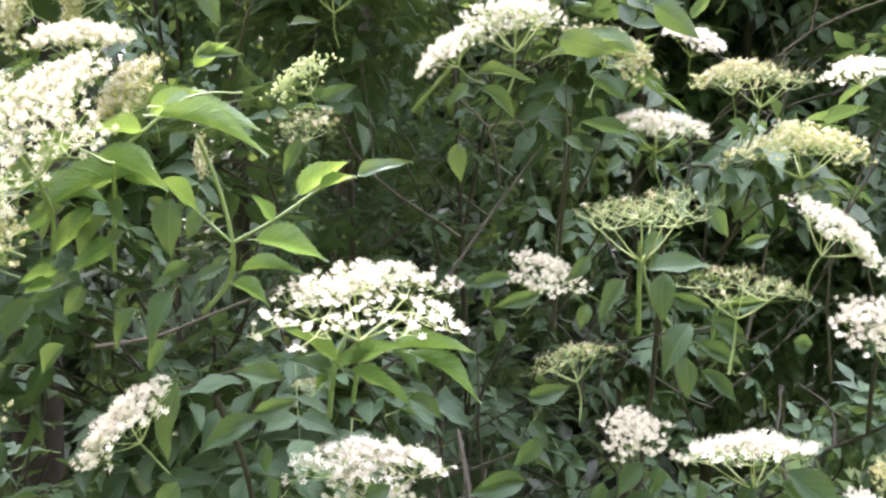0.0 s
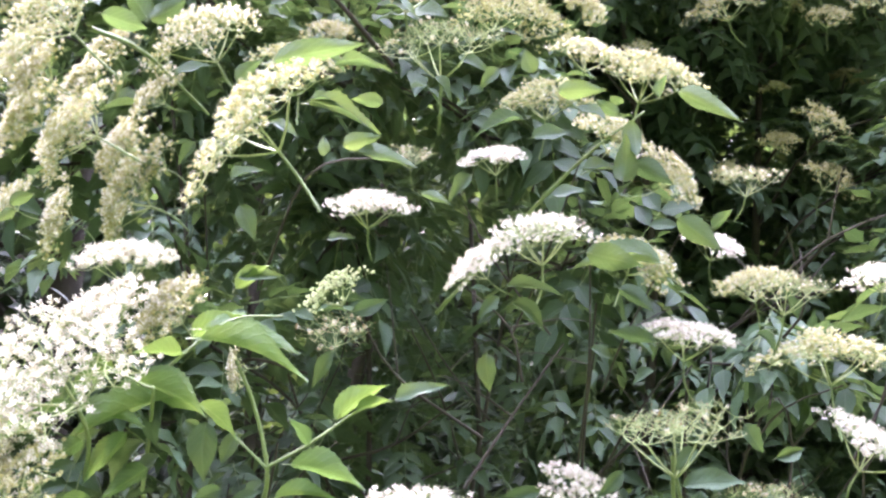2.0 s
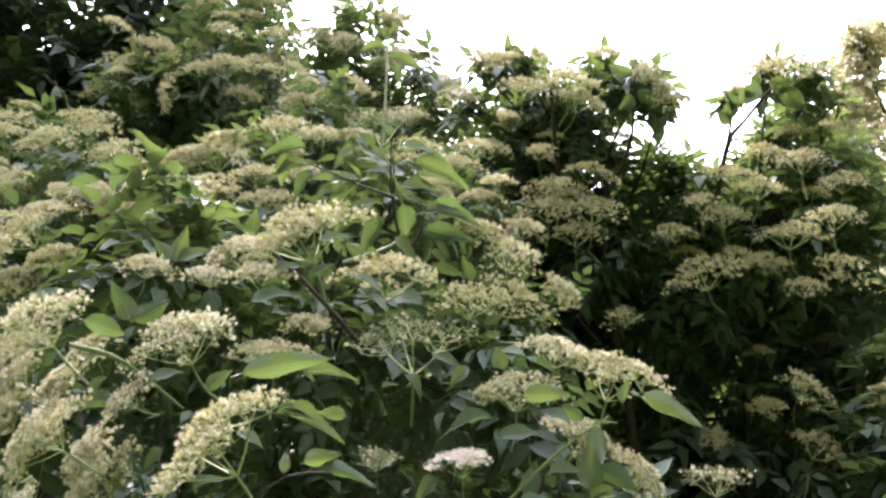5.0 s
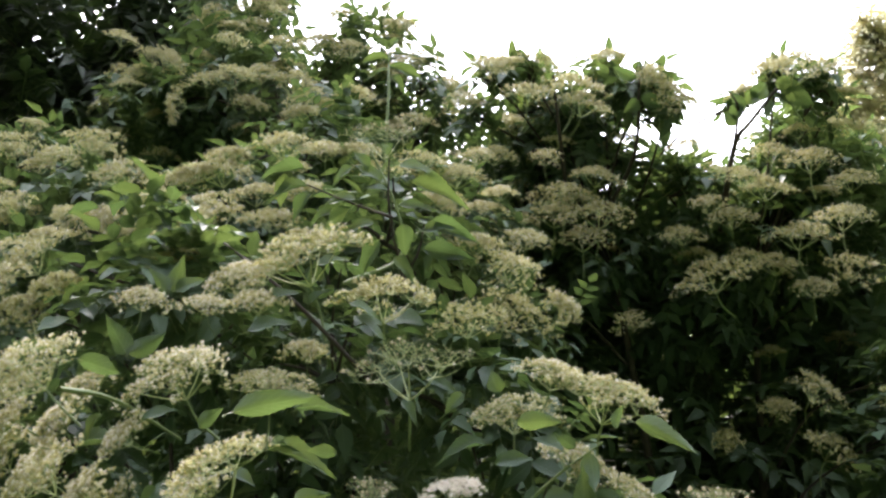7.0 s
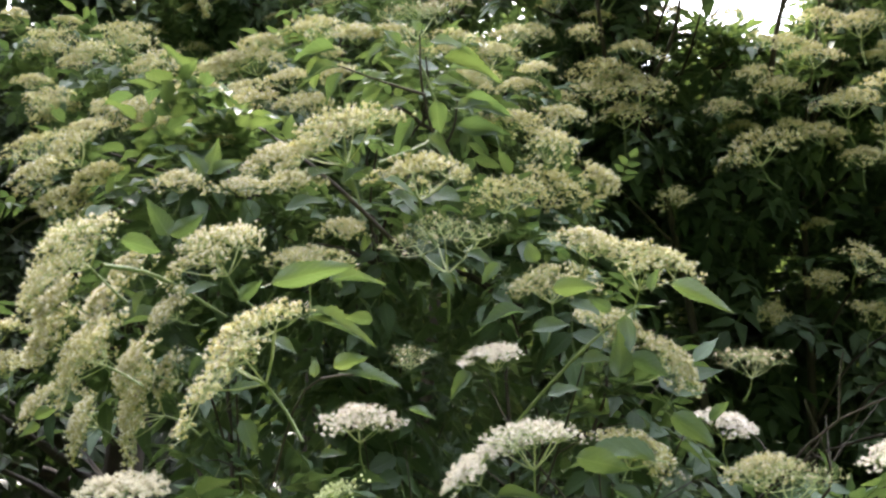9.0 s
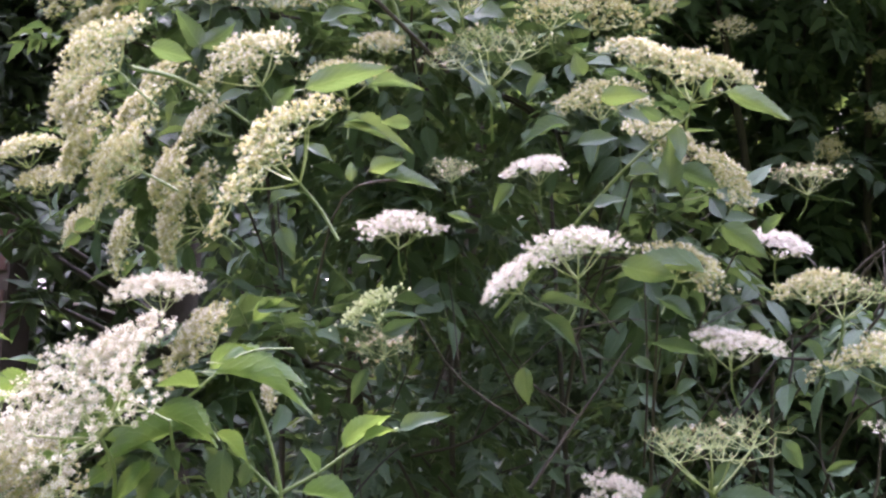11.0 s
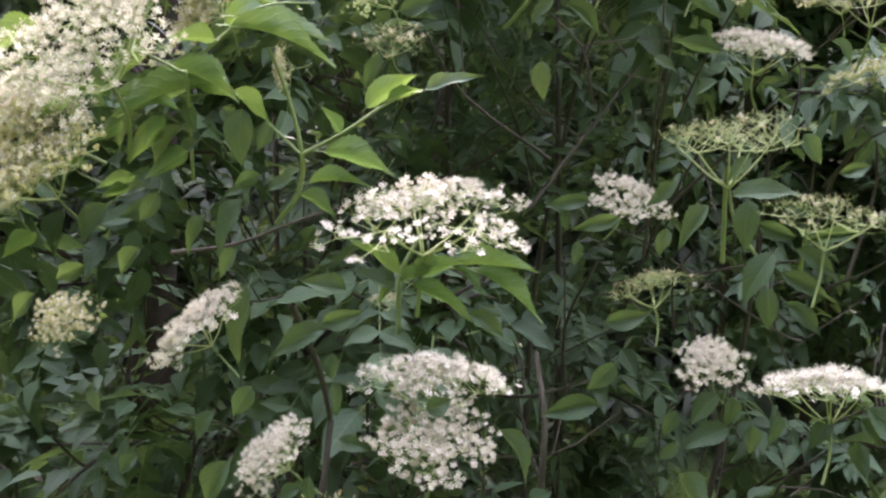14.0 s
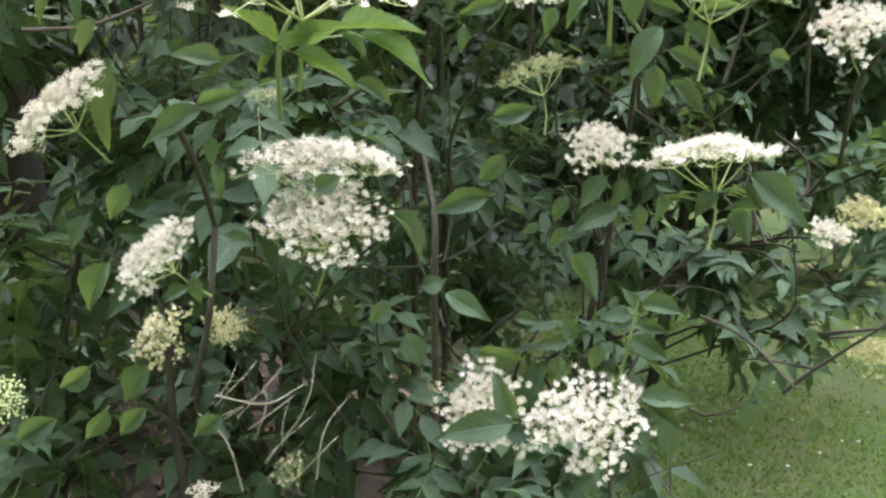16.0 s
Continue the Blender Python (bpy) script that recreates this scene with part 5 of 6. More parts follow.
leaf(near_bush, (-0.159, 1.396, 2.473), (-0.225, 1.393, 2.472), (0.058, -0.868, 0.493), 0.030)
leaf(near_bush, (-0.101, 1.367, 2.547), (-0.110, 1.356, 2.570), (0.054, -0.909, 0.413), 0.018)
leaf(near_bush, (-0.074, 1.418, 2.436), (-0.066, 1.444, 2.381), (0.079, -0.909, 0.408), 0.035)
leaf(near_bush, (-0.184, 1.399, 2.464), (-0.251, 1.409, 2.432), (0.111, -0.856, 0.505), 0.030)
leaf(near_bush, (-0.162, 1.385, 2.450), (-0.224, 1.407, 2.391), (-0.054, -0.950, 0.309), 0.033)
leaf(near_bush, (-0.112, 1.385, 2.505), (-0.162, 1.368, 2.536), (0.023, -0.889, 0.457), 0.029)
leaf(near_bush, (-0.045, 1.427, 2.422), (0.026, 1.425, 2.436), (0.069, -0.884, 0.463), 0.030)
leaf(near_bush, (-0.042, 1.457, 2.403), (0.055, 1.468, 2.393), (0.099, -0.990, -0.097), 0.036)
leaf(near_bush, (-0.163, 1.397, 2.422), (-0.205, 1.421, 2.363), (0.146, -0.876, 0.460), 0.033)
leaf(near_bush, (-0.111, 1.393, 2.390), (-0.153, 1.416, 2.332), (0.119, -0.887, 0.445), 0.034)
leaf(near_bush, (-0.030, 1.439, 2.445), (0.068, 1.452, 2.431), (0.134, -0.991, 0.027), 0.037)
leaf(near_bush, (-0.084, 1.405, 2.464), (-0.013, 1.410, 2.463), (0.056, -0.872, 0.486), 0.030)
leaf(near_bush, (-0.124, 1.406, 2.432), (-0.179, 1.409, 2.418), (0.077, -0.874, 0.480), 0.030)
leaf(near_bush, (-0.089, 1.415, 2.368), (-0.040, 1.435, 2.331), (0.060, -0.910, 0.410), 0.031)
leaf(near_bush, (-0.248, 1.399, 2.502), (-0.330, 1.400, 2.489), (0.077, -0.851, 0.519), 0.035)
leaf(near_bush, (-0.239, 1.387, 2.483), (-0.281, 1.405, 2.437), (0.179, -0.849, 0.498), 0.032)
leaf(near_bush, (-0.180, 2.025, 3.267), (-0.266, 2.022, 3.262), (0.037, -0.999, -0.008), 0.032)
leaf(near_bush, (-0.182, 2.016, 3.287), (-0.215, 1.993, 3.333), (-0.023, -0.889, 0.457), 0.026)
leaf(near_bush, (-0.176, 2.015, 3.291), (-0.147, 1.999, 3.329), (0.198, -0.847, 0.494), 0.026)
leaf(near_bush, (-0.173, 2.021, 3.278), (-0.111, 2.022, 3.283), (0.073, -0.784, 0.616), 0.023)
leaf(near_bush, (-0.177, 2.034, 3.248), (-0.072, 2.052, 3.224), (0.186, -0.979, 0.088), 0.041)
leaf(near_bush, (-0.181, 2.037, 3.241), (-0.250, 2.045, 3.214), (0.142, -0.799, 0.585), 0.030)
leaf(near_bush, (-0.169, 2.044, 3.227), (-0.127, 2.066, 3.185), (-0.031, -0.876, 0.482), 0.032)
leaf(near_bush, (0.089, 1.215, 2.058), (0.078, 1.201, 2.087), (0.030, -0.907, -0.421), 0.024)
twig(near_bush, [(-0.199, 0.792, 1.475), (-0.168, 0.744, 1.500), (-0.160, 0.722, 1.530), (-0.171, 0.716, 1.576), (-0.185, 0.711, 1.609)], 0.0022, 0.0013, green_stem)
twig(near_bush, [(-0.160, 0.722, 1.530), (-0.128, 0.725, 1.548), (-0.094, 0.728, 1.572), (-0.069, 0.731, 1.581)], 0.0015, 0.0009, green_stem)
twig(near_bush, [(-0.159, 0.712, 1.530), (-0.184, 0.706, 1.554)], 0.0013, 0.0009, green_stem)
twig(near_bush, [(-0.279, 0.807, 1.510), (-0.238, 0.685, 1.578), (-0.244, 0.683, 1.587), (-0.285, 0.675, 1.607)], 0.0017, 0.001, green_stem)
twig(near_bush, [(-0.235, 0.704, 1.602), (-0.191, 0.707, 1.638), (-0.151, 0.713, 1.643)], 0.0014, 0.0008, green_stem)
twig(near_bush, [(0.214, 1.042, 1.444), (0.203, 0.980, 1.542)], 0.0026, 0.002, green_stem)
twig(near_bush, [(0.296, 1.057, 1.422), (0.283, 0.978, 1.485)], 0.0026, 0.002, green_stem)
twig(near_bush, [(-0.102, 0.857, 1.378), (-0.084, 0.742, 1.436), (-0.072, 0.746, 1.466)], 0.0024, 0.0018, green_stem)
twig(near_bush, [(-0.084, 0.742, 1.436), (-0.049, 0.746, 1.445), (-0.015, 0.749, 1.446)], 0.0012, 0.0007, green_stem)
twig(near_bush, [(0.035, 1.188, 1.028), (0.032, 1.149, 1.154), (0.033, 1.156, 1.236), (0.019, 1.213, 1.312)], 0.005, 0.003, bark)
twig(near_bush, [(-0.274, 0.748, 1.449), (-0.239, 0.802, 1.455), (-0.178, 0.809, 1.480), (-0.135, 0.814, 1.495)], 0.0018, 0.001, bark)
twig(near_bush, [(0.185, 0.909, 1.001), (0.205, 0.858, 1.159), (0.214, 0.850, 1.220)], 0.0018, 0.0009, green_stem)
twig(near_bush, [(-0.199, 1.016, 1.256), (-0.205, 0.998, 1.163), (-0.235, 1.029, 1.064)], 0.004, 0.003, bark)
twig(near_bush, [(-0.225, 0.941, 1.389), (-0.205, 0.978, 1.320), (-0.199, 1.016, 1.256)], 0.004, 0.003, bark)
twig(near_bush, [(0.398, 1.280, 1.086), (0.443, 1.225, 1.070), (0.471, 1.116, 1.039)], 0.003, 0.0015, bark)
twig(near_bush, [(-0.255, 1.131, 1.742), (-0.174, 0.947, 1.826), (-0.085, 0.899, 1.833)], 0.0018, 0.001, bark)
twig(near_bush, [(-0.044, 1.361, 1.746), (0.129, 1.160, 1.900), (0.214, 1.095, 1.956)], 0.003, 0.0015, green_stem)
twig(near_bush, [(-0.181, 1.457, 2.335), (-0.083, 1.494, 2.405), (-0.091, 1.461, 2.493), (-0.140, 1.422, 2.591)], 0.004, 0.002, green_stem)
twig(near_bush, [(-0.112, 1.328, 2.116), (-0.239, 1.226, 2.222), (-0.489, 1.578, 2.516)], 0.004, 0.002, bark)
twig(near_bush, [(-0.372, 0.836, 1.940), (-0.351, 0.937, 1.959), (-0.337, 1.148, 1.970)], 0.003, 0.002, green_stem)
twig(near_bush, [(-0.178, 2.014, 2.806), (-0.172, 1.992, 3.098), (-0.179, 2.011, 3.298)], 0.005, 0.002, green_stem)
twig(near_bush, [(-0.072, 1.514, 2.346), (-0.086, 1.456, 2.399), (-0.099, 1.404, 2.464), (-0.099, 1.369, 2.542)], 0.004, 0.0015, bark)
twig(near_bush, [(-0.092, 1.413, 2.445), (-0.164, 1.399, 2.466), (-0.248, 1.398, 2.504)], 0.003, 0.0012, bark)
twig(near_bush, [(-0.077, 1.506, 2.365), (-0.047, 1.459, 2.399), (-0.036, 1.421, 2.436)], 0.003, 0.0012, bark)
twig(near_bush, [(-0.356, 1.423, 0.732), (-0.370, 1.420, 0.966), (-0.357, 1.502, 1.125), (-0.384, 1.529, 1.256)], 0.008, 0.005, bark)
twig(near_bush, [(-0.572, 1.519, 0.684), (-0.592, 1.568, 0.927), (-0.564, 1.603, 1.104)], 0.01, 0.006, bark)
twig(near_bush, [(-0.163, 1.060, 0.970), (-0.114, 1.054, 1.041), (-0.104, 1.085, 1.098)], 0.001, 0.0005, dry_stem)
twig(near_bush, [(-0.210, 1.029, 1.064), (-0.154, 1.026, 1.055), (-0.117, 1.078, 1.060)], 0.0014, 0.0008, dry_stem)
twig(near_bush, [(-0.104, 1.056, 0.951), (-0.094, 1.067, 1.009), (-0.069, 1.122, 1.030)], 0.001, 0.0005, dry_stem)
twig(near_bush, [(-0.169, 0.961, 0.982), (-0.187, 0.972, 1.035), (-0.229, 1.025, 1.045)], 0.001, 0.0006, dry_stem)
twig(near_bush, [(-0.217, 1.055, 1.041), (-0.189, 1.060, 1.070), (-0.175, 1.093, 1.082)], 0.0008, 0.0004, dry_stem)
twig(near_bush, [(-0.212, 1.072, 1.024), (-0.193, 1.073, 1.033), (-0.168, 1.106, 1.043)], 0.0008, 0.0004, dry_stem)
twig(near_bush, [(-0.200, 1.090, 1.013), (-0.168, 1.096, 1.048), (-0.151, 1.130, 1.063)], 0.0008, 0.0004, dry_stem)
twig(near_bush, [(-0.182, 1.068, 1.008), (-0.160, 1.071, 1.024), (-0.134, 1.104, 1.036)], 0.0008, 0.0004, dry_stem)
twig(near_bush, [(-0.183, 1.103, 0.980), (-0.170, 1.110, 1.015), (-0.175, 1.144, 1.029)], 0.0008, 0.0004, dry_stem)
twig(near_bush, [(-0.156, 1.063, 0.983), (-0.126, 1.068, 1.009), (-0.108, 1.100, 1.017)], 0.0008, 0.0004, dry_stem)
twig(near_bush, [(-0.151, 1.111, 0.969), (-0.151, 1.116, 0.994), (-0.145, 1.151, 1.019)], 0.0008, 0.0004, dry_stem)
twig(near_bush, [(-0.220, 1.095, 1.039), (-0.206, 1.100, 1.062), (-0.206, 1.132, 1.069)], 0.0008, 0.0004, dry_stem)
twig(near_bush, [(-0.123, 1.057, 0.957), (-0.095, 1.062, 0.985), (-0.081, 1.094, 0.990)], 0.0008, 0.0004, dry_stem)
twig(near_bush, [(-0.225, 1.031, 1.023), (-0.207, 1.033, 1.032), (-0.187, 1.064, 1.037)], 0.0008, 0.0004, dry_stem)

# the bush behind to the right
lobe(right_bush, (0.372, 2.771, 3.592), 0.17, 1.4)
lobe(right_bush, (0.131, 2.545, 3.572), 0.08, 1.5)
lobe(right_bush, (0.061, 2.675, 3.518), 0.09, 1.3)
lobe(right_bush, (0.491, 2.557, 3.596), 0.09, 1.5)
lobe(right_bush, (0.694, 2.523, 3.458), 0.06, 1.5)
lobe(right_bush, (0.227, 2.532, 3.615), 0.07, 1.4)
lobe(right_bush, (0.499, 2.954, 3.207), 0.28, 1.0)
lobe(right_bush, (0.834, 3.159, 3.044), 0.35, 1.0)
lobe(right_bush, (1.121, 2.987, 3.222), 0.30, 1.0)
lobe(right_bush, (1.364, 3.015, 3.438), 0.27, 1.0)
lobe(right_bush, (1.044, 2.508, 3.540), 0.07, 2.0)
lobe(right_bush, (1.172, 2.522, 3.528), 0.08, 2.0)
lobe(right_bush, (0.933, 2.529, 3.479), 0.05, 1.6)
lobe(right_bush, (1.281, 2.633, 3.541), 0.07, 1.4)
lobe(right_bush, (1.086, 3.494, 2.825), 0.42, 1.0)
lobe(right_bush, (1.379, 3.357, 2.683), 0.31, 1.0)
lobe(right_bush, (1.033, 3.991, 2.448), 0.57, 1.0)
lobe(right_bush, (1.407, 3.538, 2.286), 0.37, 1.0)
lobe(right_bush, (0.604, 2.505, 3.484), 0.10, 2.5)
lobe(right_bush, (0.147, 3.029, 3.476), 0.23, 1.0)
lobe(right_bush, (0.782, 2.827, 3.283), 0.18, 1.5)
lobe(right_bush, (0.386, 2.847, 3.427), 0.19, 1.6)
lobe(right_bush, (0.247, 2.813, 3.483), 0.14, 1.5)
lobe(right_bush, (1.178, 2.773, 3.459), 0.15, 1.3)
lobe(right_bush, (0.567, 2.850, 3.445), 0.11, 1.0)
lobe(right_bush, (0.246, 3.178, 3.227), 0.18, 1.0)
lobe(right_bush, (0.243, 3.017, 3.273), 0.21, 1.0)
lobe(right_bush, (0.072, 2.818, 2.960), 0.16, 1.0)
lobe(right_bush, (0.403, 3.104, 3.103), 0.19, 1.0)
lobe(right_bush, (0.564, 3.669, 2.850), 0.37, 1.0)
lobe(right_bush, (1.560, 3.164, 3.135), 0.33, 1.0)
lobe(right_bush, (0.347, 3.290, 3.414), 0.27, 1.7)
lobe(right_bush, (0.544, 3.368, 3.270), 0.27, 1.7)
lobe(right_bush, (0.195, 3.215, 3.559), 0.20, 1.7)
lobe(right_bush, (0.775, 3.257, 3.305), 0.24, 1.7)
lobe(right_bush, (1.039, 3.247, 3.364), 0.24, 1.7)
lobe(right_bush, (1.283, 3.218, 3.462), 0.24, 1.7)
lobe(right_bush, (1.498, 3.278, 3.361), 0.24, 1.7)
lobe(right_bush, (0.370, 3.103, 3.587), 0.16, 1.7)
lobe(right_bush, (0.888, 3.210, 3.424), 0.18, 1.7)
lobe(right_bush, (1.169, 3.071, 3.529), 0.13, 1.7)
lobe(right_bush, (0.736, 3.191, 3.445), 0.14, 1.6)
lobe(right_bush, (1.463, 3.158, 3.621), 0.18, 1.6)
lobe(right_bush, (1.268, 2.914, 3.646), 0.10, 1.6)
lobe(right_bush, (0.256, 2.856, 3.632), 0.12, 1.6)
lobe(right_bush, (0.441, 2.877, 3.612), 0.12, 1.6)
lobe(right_bush, (0.593, 2.778, 3.609), 0.09, 1.6)
lobe(right_bush, (1.252, 2.669, 2.393), 0.14, 1.0)
lobe(right_bush, (1.387, 3.663, 1.442), 0.47, 1.0)
lobe(right_bush, (1.634, 3.357, 0.951), 0.32, 1.0)
lobe(right_bush, (1.040, 3.928, 1.215), 0.46, 1.0)
lobe(right_bush, (1.300, 2.600, 2.220), 0.16, 1.5)
lobe(right_bush, (1.170, 2.500, 2.040), 0.13, 1.4)
lobe(right_bush, (1.400, 2.720, 2.600), 0.15, 1.5)
umbel(right_bush, "cream", (0.220, 2.320, 3.393), (0.022, -0.593, 0.805), 0.094)
umbel(right_bush, "cream", (0.367, 2.317, 3.419), (0.017, -0.547, 0.837), 0.114)
umbel(right_bush, "cream", (0.405, 2.339, 3.367), (0.254, -0.688, 0.680), 0.102)
umbel(right_bush, "cream", (0.592, 2.315, 3.450), (-0.048, -0.778, 0.626), 0.066)
umbel(right_bush, "cream", (0.672, 2.344, 3.378), (0.295, -0.954, -0.042), 0.078)
umbel(right_bush, "cream", (0.128, 2.281, 3.455), (0.019, -0.876, 0.483), 0.066)
umbel(right_bush, "cream", (1.040, 2.319, 3.504), (-0.036, -0.592, 0.805), 0.150)
umbel(right_bush, "cream", (0.960, 2.479, 3.146), (-0.023, -0.571, 0.821), 0.096)
umbel(right_bush, "cream", (1.198, 2.527, 3.076), (-0.014, -0.518, 0.855), 0.106)
umbel(right_bush, "cream", (1.060, 2.544, 3.024), (0.027, -0.423, 0.906), 0.114)
umbel(right_bush, "cream", (0.867, 2.556, 3.083), (-0.029, -0.608, 0.794), 0.092)
umbel(right_bush, "cream", (0.706, 2.572, 3.026), (-0.104, -0.616, 0.781), 0.079)
umbel(right_bush, "cream", (0.789, 2.536, 3.116), (-0.037, -0.656, 0.754), 0.079)
umbel(right_bush, "cream", (0.884, 2.565, 2.943), (-0.060, -0.688, 0.723), 0.066)
umbel(right_bush, "cream", (0.758, 2.530, 2.876), (-0.353, -0.603, 0.716), 0.130)
umbel(right_bush, "cream", (1.168, 2.499, 2.873), (-0.202, -0.862, 0.464), 0.087)
umbel(right_bush, "cream", (0.318, 2.453, 3.113), (-0.155, -0.550, 0.821), 0.114)
umbel(right_bush, "cream", (0.299, 2.431, 3.029), (0.003, -0.704, 0.710), 0.100)
umbel(right_bush, "cream", (0.441, 2.480, 3.064), (-0.001, -0.634, 0.773), 0.114)
umbel(right_bush, "cream", (0.541, 2.673, 2.770), (-0.057, -0.833, 0.550), 0.067)
umbel(right_bush, "cream", (0.846, 2.846, 2.430), (-0.203, -0.971, 0.124), 0.046)
umbel(right_bush, "cream", (1.084, 2.642, 2.551), (0.366, -0.686, 0.629), 0.099)
umbel(right_bush, "cream", (1.129, 2.717, 2.393), (0.383, -0.639, 0.667), 0.104)
umbel(right_bush, "cream", (0.120, 2.437, 3.234), (0.025, -0.738, 0.674), 0.076)
umbel(right_bush, "cream", (0.277, 2.449, 3.233), (0.005, -0.728, 0.685), 0.067)
umbel(right_bush, "cream", (1.136, 2.537, 3.288), (-0.017, -0.537, 0.843), 0.106)
umbel(right_bush, "cream", (1.011, 2.522, 3.301), (-0.039, -0.610, 0.792), 0.087)
umbel(right_bush, "cream", (1.267, 2.572, 3.228), (-0.037, -0.567, 0.823), 0.093)
umbel(right_bush, "cream", (1.339, 2.588, 3.441), (-0.071, -0.633, 0.771), 0.103)
umbel(right_bush, "cream", (1.104, 2.614, 2.867), (-0.062, -0.639, 0.767), 0.084)
umbel(right_bush, "cream", (1.020, 2.861, 2.546), (-0.138, -0.825, 0.548), 0.062)
umbel(right_bush, "cream", (0.385, 2.511, 2.992), (-0.078, -0.606, 0.792), 0.102)
umbel(right_bush, "cream", (0.986, 2.577, 2.932), (-0.034, -0.595, 0.803), 0.090)
umbel(right_bush, "cream", (0.165, 2.480, 3.030), (0.025, -0.605, 0.796), 0.090)
umbel(right_bush, "cream", (1.270, 2.430, 2.300), (0.050, -0.600, 0.800), 0.075)
umbel(right_bush, "cream", (1.180, 2.370, 2.120), (-0.050, -0.650, 0.760), 0.065)
umbel(right_bush, "cream", (1.390, 2.560, 2.700), (0.050, -0.600, 0.800), 0.080)
umbel(right_bush, "cream", (1.300, 2.480, 2.500), (0.150, -0.600, 0.780), 0.070)
umbel(right_bush, "cream", (0.883, 2.461, 3.175), (-0.028, -0.599, 0.800), 0.084)
umbel(right_bush, "cream", (0.439, 2.438, 3.162), (0.179, -0.591, 0.787), 0.084)
leaf(right_bush, (0.863, 2.402, 3.311), (0.884, 2.373, 3.379), (-0.194, -0.921, -0.338), 0.044)
leaf(right_bush, (0.890, 2.390, 3.343), (0.849, 2.364, 3.394), (-0.235, -0.777, -0.583), 0.038)
leaf(right_bush, (0.899, 2.383, 3.358), (0.944, 2.366, 3.403), (-0.029, -0.941, -0.337), 0.050)
leaf(right_bush, (0.863, 2.409, 3.296), (0.827, 2.389, 3.335), (-0.211, -0.781, -0.588), 0.038)
leaf(right_bush, (0.917, 2.377, 3.374), (0.969, 2.355, 3.430), (-0.045, -0.943, -0.330), 0.059)
leaf(right_bush, (0.988, 2.360, 3.421), (1.074, 2.366, 3.420), (0.050, -0.796, -0.603), 0.059)
leaf(right_bush, (1.021, 2.370, 3.405), (1.119, 2.397, 3.359), (-0.109, -0.738, -0.666), 0.059)
leaf(right_bush, (0.557, 2.332, 3.423), (0.484, 2.314, 3.452), (-0.060, -0.774, -0.631), 0.038)
leaf(right_bush, (0.558, 2.325, 3.439), (0.572, 2.308, 3.478), (-0.079, -0.925, -0.370), 0.035)
leaf(right_bush, (0.573, 2.354, 3.376), (0.646, 2.374, 3.341), (-0.075, -0.781, -0.620), 0.044)
leaf(right_bush, (0.564, 2.361, 3.360), (0.519, 2.373, 3.326), (0.065, -0.906, -0.419), 0.044)
twig(right_bush, [(0.895, 2.812, 3.138), (0.887, 2.524, 3.288), (0.929, 2.448, 3.340), (1.022, 2.356, 3.436)], 0.01, 0.004, bark)
twig(right_bush, [(0.477, 2.784, 3.140), (0.566, 2.517, 3.257), (0.566, 2.332, 3.423)], 0.009, 0.003, bark)
twig(right_bush, [(0.887, 2.524, 3.288), (0.873, 2.388, 3.343), (0.849, 2.365, 3.390)], 0.005, 0.002, bark)
twig(right_bush, [(0.367, 2.722, 3.262), (0.321, 2.450, 3.372), (0.303, 2.356, 3.455)], 0.008, 0.003, bark)

# the bush behind to the left
lobe(rear_bush, (-0.890, 3.155, 3.950), 0.35, 1.0)
lobe(rear_bush, (-0.547, 3.103, 3.869), 0.27, 1.0)
lobe(rear_bush, (-1.172, 3.146, 3.930), 0.21, 1.0)
lobe(rear_bush, (-0.179, 3.099, 3.687), 0.22, 1.0)
lobe(rear_bush, (-0.328, 3.007, 3.871), 0.17, 1.0)
lobe(rear_bush, (-0.811, 3.144, 4.228), 0.19, 1.0)
lobe(rear_bush, (-1.384, 3.591, 3.645), 0.51, 1.0)
lobe(rear_bush, (-0.595, 3.466, 3.546), 0.48, 1.0)
lobe(rear_bush, (-1.052, 3.228, 4.496), 0.30, 1.0)
lobe(rear_bush, (-0.365, 2.928, 3.999), 0.19, 1.3)
lobe(rear_bush, (-0.146, 2.902, 3.833), 0.13, 1.3)
lobe(rear_bush, (-1.303, 3.260, 3.901), 0.26, 1.5)
lobe(rear_bush, (-1.064, 3.286, 3.878), 0.26, 1.5)
lobe(rear_bush, (-0.091, 3.153, 3.825), 0.16, 1.3)
umbel(rear_bush, "cream", (-1.036, 2.696, 3.592), (-0.906, -0.423, -0.028), 0.094)
umbel(rear_bush, "cream", (-1.189, 2.587, 3.823), (0.334, -0.471, 0.817), 0.073)
umbel(rear_bush, "cream", (-1.015, 2.628, 3.750), (0.781, -0.522, 0.343), 0.061)
umbel(rear_bush, "cream", (-0.813, 2.657, 3.722), (0.051, -0.473, 0.879), 0.111)
umbel(rear_bush, "cream", (-0.576, 2.680, 3.708), (0.239, -0.388, 0.890), 0.123)
umbel(rear_bush, "cream", (-0.469, 2.723, 3.622), (0.224, -0.483, 0.847), 0.106)
umbel(rear_bush, "cream", (-0.727, 2.701, 3.758), (-0.130, -0.470, 0.873), 0.095)
umbel(rear_bush, "cream", (-0.357, 2.626, 3.601), (0.069, -0.648, 0.758), 0.102)
umbel(rear_bush, "cream", (-0.669, 2.780, 3.954), (0.061, -0.529, 0.846), 0.087)
umbel(rear_bush, "cream", (-0.516, 2.784, 3.967), (0.232, -0.510, 0.828), 0.075)
umbel(rear_bush, "cream", (-0.858, 2.768, 3.955), (0.232, -0.471, 0.851), 0.087)
